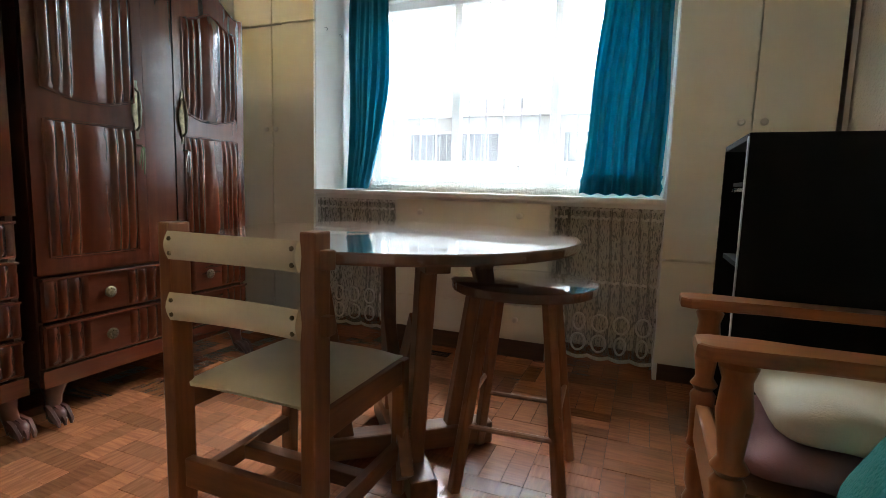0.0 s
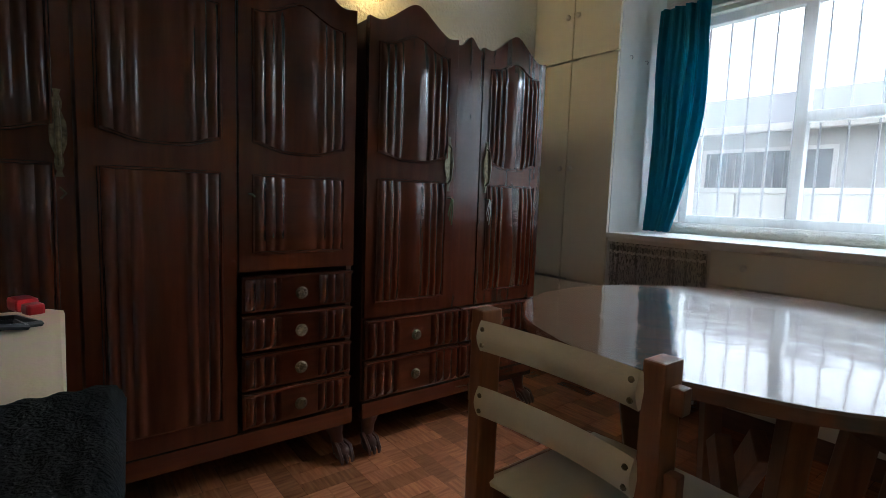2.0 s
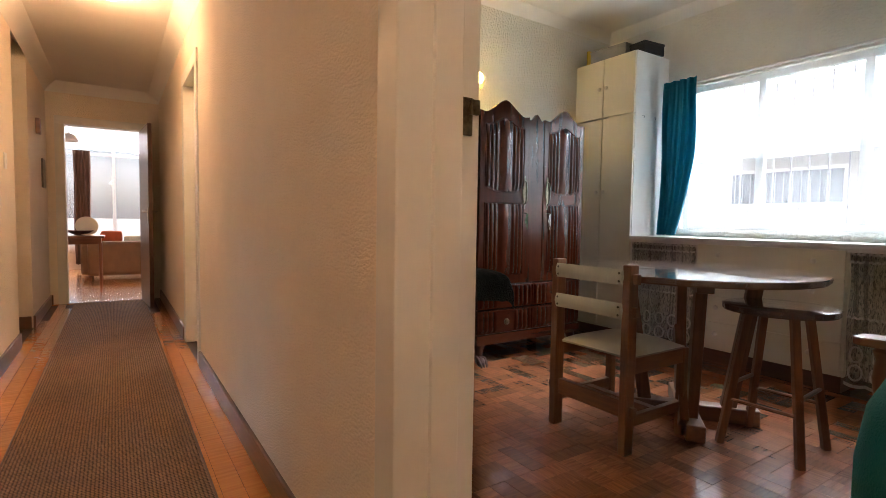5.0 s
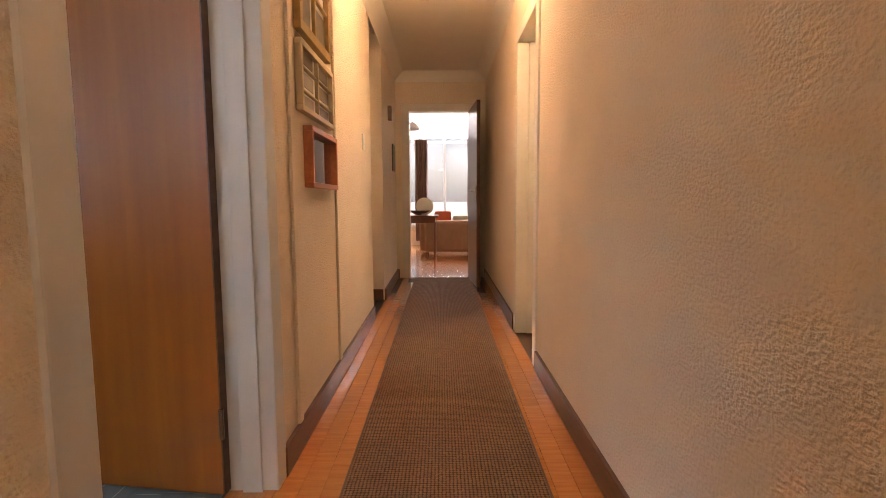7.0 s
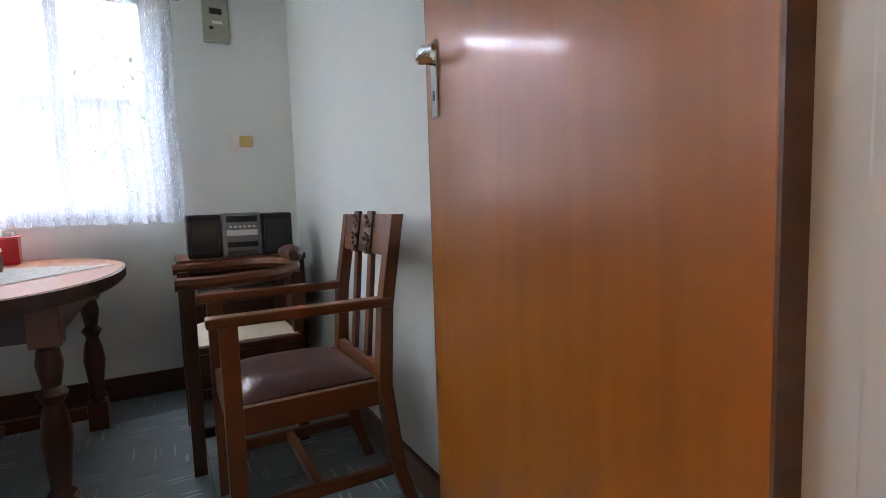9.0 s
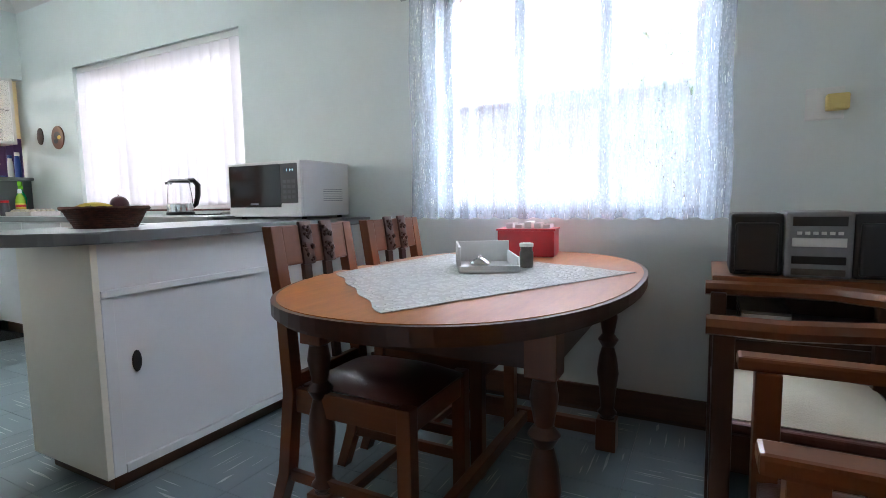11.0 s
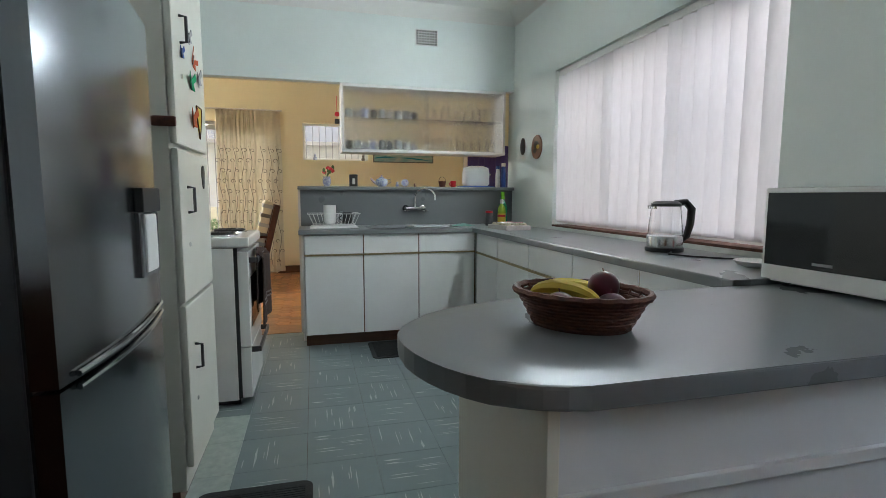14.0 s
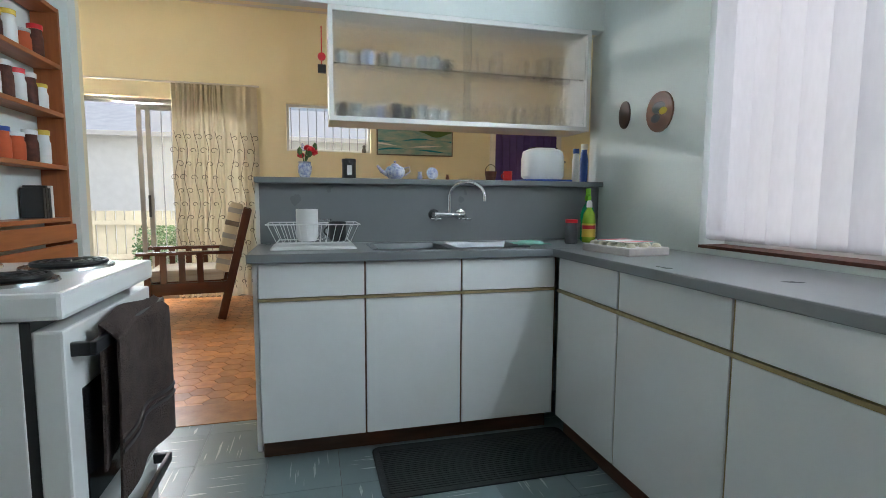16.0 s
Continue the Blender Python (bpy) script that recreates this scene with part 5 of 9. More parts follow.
def sink():
    top = thing("sink", "stainless steel double sink with drainer", "sink", pose(0, 0, 0.02))
    for a, b, d in ((-3.15, -2.82, 0.14), (-3.56, -3.20, 0.05)):
        bm = B()
        x0, x1 = 4.305, 4.615
        o = [bm.verts.new(p) for p in ((x0 - 0.012, a - 0.012, 0.915), (x1 + 0.012, a - 0.012, 0.915), (x1 + 0.012, b + 0.012, 0.915), (x0 - 0.012, b + 0.012, 0.915))]
        i1 = [bm.verts.new(p) for p in ((x0, a, 0.913), (x1, a, 0.913), (x1, b, 0.913), (x0, b, 0.913))]
        i2 = [bm.verts.new(p) for p in ((x0 + 0.02, a + 0.02, 0.912 - d), (x1 - 0.02, a + 0.02, 0.912 - d), (x1 - 0.02, b - 0.02, 0.912 - d), (x0 + 0.02, b - 0.02, 0.912 - d))]
        for q, r in ((o, i1), (i1, i2)):
            for k in range(4):
                bm.faces.new((q[k], q[(k + 1) % 4], r[(k + 1) % 4], r[k]))
        bm.faces.new(i2)
        part("bowl", bm, M["sink_steel"], top)
    for a, b in ((-3.187, -3.163), (-2.806, -2.79)):
        part("rim", box(B(), 4.299, 4.621, a, b, 0.9105, 0.9145), M["sink_steel"], top)
    for k in range(5):
        part("drainer_rib", box(B(), 4.34 + 0.05 * k, 4.352 + 0.05 * k, -3.53, -3.23, 0.864, 0.872, 0.002), M["steel"], top)


sink()


def tap():
    top = thing("tap", "chrome wall-mounted mixer tap with swan-neck spout", "tap", pose(4.712, -3.25, 1.08))
    part("body", tube(B(), ((-0.05, -0.085, 0), (-0.05, 0.085, 0)), (0.016, 0.016), 12), M["chrome"], top, smooth=True)
    for s in (-1, 1):
        part("flange", lathe(B(), ((0.032, 0), (0.030, 0.008), (0.016, 0.012), (0.014, 0.05)), 16, Matrix.Translation((0, 0.075 * s, 0)) @ Matrix.Rotation(radians(-90), 4, "Y")), M["black_plastic" if s > 0 else "chrome"], top, smooth=True)
        k = part("cross_handle", tube(B(), ((-0.09, 0.085 * s - 0.026, -0.02), (-0.09, 0.085 * s + 0.026, -0.02)), 0.006, 8), M["chrome"], top, smooth=True)
        part("stem", tube(B(), ((-0.05, 0.085 * s, 0), (-0.095, 0.085 * s, -0.022)), 0.009, 8), M["chrome"], k, smooth=True)
    pts = [(-0.05, 0, 0.01)] + [(-0.05 - 0.09 * (1 - math.cos(a)), -0.07 * (1 - math.cos(a)), 0.10 + 0.075 * math.sin(a)) for a in (math.pi * i / 10 for i in range(11))] + [(-0.23, -0.14, 0.075)]
    part("spout", tube(B(), pts, 0.010, 10), M["chrome"], top, smooth=True)


tap()


def mug_profile(r, h):
    return ((r * 0.8, 0), (r, 0.15 * h), (r, h), (r - 0.004, h), (r - 0.004, 0.1 * h), (0.001, 0.08 * h))


def mug(x, y, z, r, h, material, label, turn=0, name="mug", handle=True, group=""):
    top = thing(name, label, "mug" if handle else "cup", pose(x, y, z, 0, 0, turn), group=group)
    part("cup", lathe(B(), mug_profile(r, h), 16, cap=False), material, top, smooth=True)
    if handle:
        part("handle", tube(B(), [(r - 0.002 + 0.55 * r * math.sin(math.pi * i / 8), 0, h * (0.2 + 0.6 * i / 8)) for i in range(9)], 0.004, 6), material, top, smooth=True)
    return top


def dish_rack():
    top = thing("dish_rack", "white wire dish rack on a tray beside the sink", "dish rack", pose(4.47, -2.53, 0.932))
    part("tray", box(box(B(), -0.13, 0.13, -0.19, 0.19, 0, 0.010, 0.004), -0.12, 0.12, -0.18, 0.18, 0.010, 0.016, 0.002), M["white_plastic"], top)
    for z, k in ((0.115, 1.12), (0.03, 0.9)):
        c = [(-0.12 * k, -0.185 * k, z), (0.12 * k, -0.185 * k, z), (0.12 * k, 0.185 * k, z), (-0.12 * k, 0.185 * k, z)]
        part("wire", tube(B(), c, 0.003, 6, closed=True), M["white_plastic"], top)
    for i in range(13):
        y = -0.18 + 0.03 * i
        part("wire", tube(B(), ((-0.12 * 1.12, y * 1.1, 0.115), (-0.108, y * 0.9, 0.03), (0.108, y * 0.9, 0.03), (0.12 * 1.12, y * 1.1, 0.115)), 0.0018, 5), M["white_plastic"], top)
    mug(4.45, -2.50, 0.965, 0.050, 0.15, M["white_plastic"], "tall grey beaker upside down in the dish rack", name="beaker", handle=False)
    mug(4.45, -2.64, 0.965, 0.042, 0.09, M["black_plastic"], "black mug in the dish rack", 90)
    mug(4.52, -2.58, 0.965, 0.034, 0.10, M["pane"], "clear drinking glass in the dish rack", name="glass", handle=False)


dish_rack()


def glass_cabinet():
    top = thing("glass_cabinet", "white wall cabinet with rippled glass sliding doors", "cabinet")
    x0, x1, y0, y1, z0, z1 = 4.72, 4.98, -4.12, -2.62, 1.57, 2.148
    bm = B()
    box(bm, x0, x1, y0, y1, z0, z0 + 0.025)
    box(bm, x0, x1, y0, y1, z1 - 0.025, z1)
    box(bm, x0, x1, y0, y0 + 0.022, z0 + 0.025, z1 - 0.025)
    box(bm, x0, x1, y1 - 0.022, y1, z0 + 0.025, z1 - 0.025)
    part("body", bm, M["sill_white"], top)
    mid = -3.37
    for x, a, b, g in ((4.732, mid - 0.02, y1 - 0.022, "pane_rippled"), (4.742, y0 + 0.022, mid + 0.02, "pane_rippled"), (4.966, mid - 0.02, y1 - 0.022, "pane"), (4.956, y0 + 0.022, mid + 0.02, "pane")):
        part("sliding_pane", box(B(), x - 0.002, x + 0.002, a, b, z0 + 0.026, z1 - 0.026), M[g], top, "rippled glass sliding door").visible_shadow = False
    part("glass_shelf", box(B(), 4.76, 4.94, y0 + 0.023, y1 - 0.023, 1.868, 1.873), M["pane"], top).visible_shadow = False
    rnd = random.Random(4)
    cols = ["photo_dark", "glazed", "paper_grey", "glazed", "blue_china", "fridge_side"]
    for z in (1.596, 1.874):
        for i in range(9):
            y = -2.69 - 0.073 * i
            mug(4.80 + 0.08 * rnd.random(), y, z, 0.028 + 0.006 * rnd.random(), 0.07 + 0.03 * rnd.random(), M[cols[(i + (z > 1.7) * 2 + rnd.randrange(2)) % 6]], "patterned china mug on a cabinet shelf", rnd.uniform(0, 360), group="mugs in the glass cabinet")
        for i in range(9):
            y = -3.43 - 0.073 * i
            mug(4.80 + 0.08 * rnd.random(), y, z, 0.026 + 0.006 * rnd.random(), 0.09 + 0.05 * rnd.random(), M["pane"], "clear drinking glass on a cabinet shelf", name="glass", handle=False, group="glasses in the glass cabinet")


glass_cabinet()


def bottle(name, x, y, z, r, h, body, cap, label, neck=0.35, cap_name="cap"):
    top = thing(name, label, "bottle", pose(x, y, z))
    part("body", lathe(B(), ((r * 0.9, 0), (r, 0.01), (r, h * 0.62), (r * 0.85, h * 0.72), (r * neck, h * 0.82), (r * neck, h * 0.88)), 16), body, top, smooth=True)
    part(cap_name, lathe(B(), ((r * (neck + 0.12), h * 0.86), (r * (neck + 0.12), h), (r * neck, h * 1.005)), 14), cap, top, smooth=True)
    return top


def spray_bottle():
    top = thing("spray_bottle", "green trigger spray bottle in the worktop corner", "bottle", pose(4.60, -4.06, 0.931, 0, 0, 150))
    part("body", lathe(B(), ((0.036, 0), (0.040, 0.01), (0.038, 0.10), (0.042, 0.15), (0.030, 0.19), (0.014, 0.215), (0.014, 0.235)), 18), M["green_plastic"], top, smooth=True)
    part("collar", lathe(B(), ((0.018, 0.23), (0.018, 0.255), (0.014, 0.26)), 14), M["lime_plastic"], top, smooth=True)
    part("spray_head", box(B(), -0.022, 0.055, -0.014, 0.014, 0.258, 0.300, 0.008), M["lime_plastic"], top, "lime green spray head")
    part("trigger", tube(B(), ((0.030, 0, 0.262), (0.044, 0, 0.235), (0.040, 0, 0.205)), (0.007, 0.006, 0.005), 6), M["lime_plastic"], top, smooth=True)


def detergent_bottle():
    top = thing("detergent_bottle", "yellow-green washing-up bottle with coloured label", "bottle", pose(4.50, -4.01, 0.931))
    part("body", lathe(B(), ((0.032, 0), (0.036, 0.008), (0.036, 0.12), (0.030, 0.16), (0.014, 0.185), (0.014, 0.195)), 18), M["soap_green"], top, smooth=True)
    part("cap", lathe(B(), ((0.016, 0.193), (0.015, 0.222), (0.008, 0.232)), 14), M["white_plastic"], top, smooth=True)
    part("label", lathe(B(), ((0.0368, 0.03), (0.0368, 0.105)), 18, cap=False), M["yellow"], top, "yellow printed label", smooth=True)
    part("label", lathe(B(), ((0.0372, 0.075), (0.0372, 0.095)), 18, cap=False), M["red_plastic"], top, smooth=True)


spray_bottle()
detergent_bottle()
bottle("jar", 4.44, -3.87, 0.931, 0.034, 0.13, M["fridge_side"], M["red_plastic"], "small dark jar with red lid", 0.85, "lid")
bottle("coffee_jar", 1.80, -4.13, 0.931, 0.042, 0.16, M["red_plastic"], M["wicker"], "red coffee jar on the worktop", 0.8, "lid")
single("dish_cloth", sheet(B(), lambda u, v: Vector((4.36 + 0.16 * v, -3.72 + 0.18 * u, 0.9325 + 0.018 * math.sin(math.pi * u) * math.sin(math.pi * v) + 0.006 * math.sin(9 * u + 7 * v) ** 2)), 14, 14, 0.0), surf("mint_cloth", (0.25, 0.5, 0.42), None, 20, 0.9), "mint green dish cloth beside the sink", "cloth", smooth=True)


def egg_pack():
    top = thing("egg_carton", "grey egg carton wrapped in clear film with red label", "egg carton", pose(3.95, -3.86, 0.9315, 0, 0, 8))
    bm = box(B(), -0.15, 0.15, -0.11, 0.11, 0, 0.035, 0.006)
    part("tray", bm, M["eggs_pack"], top)
    for i in range(5):
        for j in range(3):
            part("egg", lathe(B(), ((0.02, 0), (0.021, 0.012), (0.014, 0.024), (0.002, 0.028)), 10, Matrix.Translation((-0.115 + 0.0575 * i, -0.07 + 0.07 * j, 0.024))), M["cushion_cream"], top, smooth=True)
    part("label", box(B(), -0.10, 0.10, -0.08, 0.08, 0.052, 0.0545), M["paper_white"], top)
    for x in (-0.085, 0.055):
        part("label", box(B(), x, x + 0.03, -0.08, 0.08, 0.0545, 0.0555), M["red_plastic"], top)


egg_pack()


def ledge_items():
    x, z = 4.78, 1.272
    v = thing("flower_vase", "blue and white vase with red flowers on the ledge", "vase", pose(x, -2.49, z))
    part("vase", lathe(B(), ((0.022, 0), (0.034, 0.03), (0.036, 0.06), (0.030, 0.075), (0.034, 0.085)), 16), M["blue_china"], v, smooth=True)
    rnd = random.Random(2)
    for i in range(9):
        a = rnd.uniform(0, 6.28)
        e = Vector((0.045 * math.cos(a), 0.055 * math.sin(a), 0.12 + 0.045 * rnd.random()))
        st = part("stem", tube(B(), ((0, 0, 0.07), 0.6 * e + Vector((0, 0, 0.05)), e), 0.0025, 5), M["leaf"], v)
        bm = B()
        bmesh.ops.create_icosphere(bm, subdivisions=1, radius=0.023 if i < 5 else 0.014, matrix=Matrix.Translation(e) @ Matrix.Diagonal((1, 1, 0.8 if i < 5 else 1.6, 1)))
        part("flower" if i < 5 else "leaf", bm, M["red_plastic"] if i < 5 else M["leaf"], st)
    t = thing("tin", "black tin with white figures on the ledge", "tin", pose(x, -2.72, z))
    part("can", lathe(B(), ((0.036, 0), (0.037, 0.004), (0.037, 0.09), (0.036, 0.092)), 20), M["black_plastic"], t, smooth=True)
    part("lid", lathe(B(), ((0.0385, 0.088), (0.0385, 0.104), (0.034, 0.106)), 20), M["black_plastic"], t)
    part("label", box(B(), -0.0385, -0.037, -0.012, 0.012, 0.02, 0.07), M["paper_white"], t)
    t = thing("teapot", "blue and white china teapot on the ledge", "teapot", pose(x, -2.97, z))
    part("body", lathe(B(), ((0.028, 0), (0.050, 0.02), (0.056, 0.045), (0.045, 0.068), (0.024, 0.076)), 20), M["blue_china"], t, smooth=True)
    part("lid", lathe(B(), ((0.025, 0.075), (0.018, 0.085), (0.005, 0.09), (0.008, 0.098), (0.002, 0.104)), 14), M["blue_china"], t, smooth=True)
    part("spout", tube(B(), ((0, 0.045, 0.03), (0, 0.075, 0.045), (0, 0.098, 0.075)), (0.014, 0.010, 0.006), 8), M["blue_china"], t, smooth=True)
    part("handle", tube(B(), ((0, -0.042, 0.06), (0, -0.08, 0.07), (0, -0.085, 0.045), (0, -0.05, 0.02)), 0.005, 6), M["blue_china"], t, smooth=True)
    for y, r, h, m, lb in ((-3.11, 0.016, 0.045, "blue_china", "tiny blue and white jug on the ledge"), (-3.27, 0.011, 0.032, "wicker", "tiny brown ornament on the ledge")):
        single("ornament", lathe(B(), ((r * 0.7, 0), (r, 0.3 * h), (r * 0.6, 0.75 * h), (r * 0.8, h)), 12, Matrix.Translation((x, y, z))), M[m], lb, "ornament", smooth=True)
    pl = thing("small_plate", "small blue and white plate on a stand", "plate", pose(x, -3.18, z))
    part("plate", lathe(B(), ((0.012, 0), (0.03, 0.004), (0.034, 0.008)), 18, Matrix.Translation((0, 0, 0.036)) @ Matrix.Rotation(radians(-78), 4, "Y")), M["blue_china"], pl, smooth=True)
    part("stand", box(B(), 0.0, 0.03, -0.02, 0.02, 0.0, 0.008, 0.002), M["wicker"], pl)
    single("saucer", lathe(B(), ((0.02, 0), (0.045, 0.006), (0.048, 0.009)), 18, Matrix.Translation((x, -3.38, z))), M["cushion_cream"], "flat cream saucer on the ledge", "saucer", smooth=True)
    b = thing("small_basket", "small round wire basket on the ledge", "basket", pose(x, -3.53, z))
    part("bowl", lathe(B(), ((0.025, 0), (0.032, 0.03), (0.035, 0.055)), 14), M["wicker"], b, smooth=True)
    part("handle", tube(B(), [(0, 0.034 * math.cos(a), 0.05 + 0.045 * math.sin(a)) for a in (math.pi * i / 8 for i in range(9))], 0.002, 5), M["black_plastic"], b)
    mug(x, -3.635, z, 0.026, 0.058, M["red_plastic"], "small red mug with white cross on the ledge", 90)
    single("tray", box(B(), x - 0.10, x + 0.10, -4.0, -3.70, z, z + 0.012, 0.005), M["blue_plastic"], "blue plastic tray under a toaster", "tray")
    t = thing("toaster", "white plastic two-slice toaster on a blue tray", "toaster", pose(x, -3.855, z + 0.012))

    def shell(u, v):
        a = 2 * math.pi * u
        k = (0.85, 1.0, 1.0, 0.93, 0.55, 0.0)[min(5, int(round(v * 5)))]
        zz = (0.0, 0.02, 0.12, 0.165, 0.185, 0.186)[min(5, int(round(v * 5)))]
        c, s = math.cos(a), math.sin(a)
        return Vector((0.075 * k * math.copysign(abs(c) ** 0.6, c), 0.125 * k * math.copysign(abs(s) ** 0.6, s), zz))
    part("shell", sheet(B(), shell, 28, 5), M["white_plastic"], t, smooth=True)
    for s in (-1, 1):
        part("slot", box(B(), s * 0.022 - 0.009, s * 0.022 + 0.009, -0.08, 0.08, 0.180, 0.1875), M["black_plastic"], t)
    part("lever", box(B(), -0.012, 0.012, -0.146, -0.122, 0.10, 0.115, 0.003), M["grey_plastic"], t)
    bottle("tube_bottle", x, -4.075, z, 0.022, 0.20, M["white_plastic"], M["blue_plastic"], "slim white bottle with blue cap on the ledge", 0.7)
    bottle("tube_bottle", x + 0.01, -4.135, z, 0.024, 0.23, M["blue_plastic"], M["white_plastic"], "slim blue bottle on the ledge", 0.7)


ledge_items()


def blinds():
    top = thing("vertical_blind", "white fabric vertical blinds closed across the window", "blind")
    part("head_rail", box(B(), 1.93, 3.87, -4.275, -4.225, 2.105, 2.148, 0.003), M["sill_white"], top)
    n = 19
    for i in range(n):
        x = 1.975 + 1.85 * i / (n - 1)

        def fn(u, v, x=x, i=i):
            a = radians(22 + 4 * math.sin(i * 2.1))
            d = (u - 0.5) * 0.127
            return Vector((x + d * math.cos(a), -4.252 + d * math.sin(a) + 0.018 * math.cos(math.pi * (u - 0.5)) + 0.003 * math.sin(3 * v + i), 0.995 + 1.11 * v))
        part("slat", sheet(B(), fn, 6, 4, 0.0), M["blind"], top, smooth=True)
        part("weight", box(B(), x - 0.045, x + 0.045, -4.257, -4.250, 0.99, 1.02, 0.002, Matrix.Translation((x, -4.252, 0)) @ Matrix.Rotation(radians(24), 4, "Z") @ Matrix.Translation((-x, 4.252, 0))), M["paper_white"], top)


blinds()
structure("sill_kitchen_window", box(B(), 1.91, 3.89, -4.335, -4.198, 0.955, 0.968), M["wicker"], "dark window sill behind the blinds")
structure("sill_dining_window", box(B(), -0.82, 0.48, -4.30, -4.185, 0.925, 0.948, 0.004), M["worktop"], "dark tiled window sill")
curtain("lace_curtain", M["lace_window"], "white lace curtain across the dining window", -0.90, 0.57, 0.905, 2.035, -4.13, 15, 0.018, n=200, nv=8, thick=0.0, seed=21)
single("curtain_rail", tube(B(), ((-0.95, -4.13, 2.042), (0.62, -4.13, 2.042)), 0.011, 8), M["steel"], "thin metal curtain rail over the dining window", "curtain rail")


def vent(name, m, w, h, rows, cols, slats=False):
    top = thing(name, "cream louvred air vent high on the wall" if slats else "perforated air brick high on the wall", "vent", m)
    part("backing", box(B(), -w / 2, w / 2, -0.004, 0.0, -h / 2, h / 2), M["black_plastic"], top)
    bm = B()
    if slats:
        for i in range(rows):
            z = -h / 2 + h * (i + 0.5) / rows
            part("slat", box(B(), -w / 2, w / 2, -0.014, -0.004, z - 0.35 * h / rows, z + 0.15 * h / rows), M["frame_white"], top)
    else:
        for i in range(rows + 1):
            z = -h / 2 + h * i / rows
            box(bm, -w / 2 - 0.006, w / 2 + 0.006, -0.010, -0.004, z - 0.003, z + 0.003)
        for i in range(cols + 1):
            x = -w / 2 + w * i / cols
            box(bm, x - 0.0028, x + 0.0028, -0.0105, -0.0045, -h / 2, h / 2)
        part("grille", bm, M["frame_white"], top)


vent("air_vent", pose(4.719, -3.37, 2.57, 0, 0, -90), 0.19, 0.13, 6, 8)
vent("air_vent", pose(2.96, -4.199, 2.60, 0, 0, 180), 0.2, 0.14, 5, 1, True)
vent("air_vent", pose(8.339, -3.0, 2.72, 0, 0, -90), 0.24, 0.12, 5, 8)


def wall_plate(x, z, r, mat, label, sq=1.0):
    top = thing("wall_plate", label, "plate", pose(x, -4.199, z, 90, 0, 0))
    part("plate", lathe(B(), ((r, 0), (r * 0.98, 0.008), (r * 0.7, 0.010), (0.001, 0.011)), 24, Matrix.Rotation(radians(180), 4, "X") @ Matrix.Diagonal((1, sq, 1, 1))), mat, top, smooth=True)
    return top


pw = wall_plate(4.19, 1.60, 0.10, M["oak_up"], "round wooden plate with dark painted bird")
for k, (dx, dz, w) in enumerate(((0.0, 0.02, 0.05), (0.02, -0.03, 0.035), (-0.035, 0.0, 0.03))):
    part("painted_motif", lathe(B(), ((w, 0.0), (w * 0.9, 0.0006)), 14, Matrix.Translation((dx, dz, -0.0112 - 0.0004 * k)) @ Matrix.Rotation(radians(180), 4, "X") @ Matrix.Diagonal((1, 0.6, 1, 1))), M["black_plastic" if k != 2 else "yellow"], pw)
wall_plate(4.48, 1.63, 0.05, M["oak_dark"], "small dark oval wall plaque", 1.5)


def microwave():
    top = thing("microwave", "white microwave oven with dark door on the worktop", "microwave", pose(1.035, -4.17, 0.912) @ Matrix.Diagonal((1.015, 1.0, 1.04, 1)))
    part("body", box(B(), 0, 0.53, 0, 0.375, 0.012, 0.295, 0.006), M["white_enamel"], top)
    part("front", box(B(), 0.001, 0.529, 0.375, 0.392, 0.013, 0.294, 0.005), M["white_plastic"], top)
    part("door_glass", box(B(), 0.136, 0.518, 0.390, 0.3945, 0.062, 0.280, 0.002), M["oven_glass"], top, "dark microwave door glass")
    part("control_panel", box(B(), 0.020, 0.1355, 0.390, 0.3943, 0.082, 0.280, 0.002), M["black_plastic"], top)
    part("display", box(B(), 0.04, 0.115, 0.3942, 0.3952, 0.235, 0.258), M["dark_window"], top)
    d = part("display_digits", box(box(box(box(B(), 0.086, 0.089, 0.3952, 0.3956, 0.24, 0.253), 0.066, 0.070, 0.3952, 0.3956, 0.24, 0.253), 0.054, 0.062, 0.3952, 0.3956, 0.245, 0.248), 0.046, 0.050, 0.3952, 0.3956, 0.24, 0.253), M["display"], top)
    for i in range(4):
        for j in range(3):
            part("button", box(B(), 0.036 + 0.03 * j, 0.058 + 0.03 * j, 0.394, 0.3955, 0.105 + 0.026 * i, 0.120 + 0.026 * i), M["fridge_side"], top)
    part("door_button", box(B(), 0.025, 0.135, 0.391, 0.396, 0.03, 0.075, 0.003), M["white_plastic"], top)
    part("logo_bar", box(B(), 0.30, 0.36, 0.3944, 0.3950, 0.075, 0.083), M["grey_plastic"], top)
    for x in (0.04, 0.49):
        for y in (0.04, 0.33):
            part("foot", lathe(B(), ((0.014, 0), (0.014, 0.013)), 10, Matrix.Translation((x, y, 0))), M["black_plastic"], top)
    for i in range(6):
        part("vent_slot", box(B(), -0.0012, 0.0008, 0.06, 0.22, 0.09 + 0.012 * i, 0.093 + 0.012 * i), M["grey_plastic"], top)


microwave()


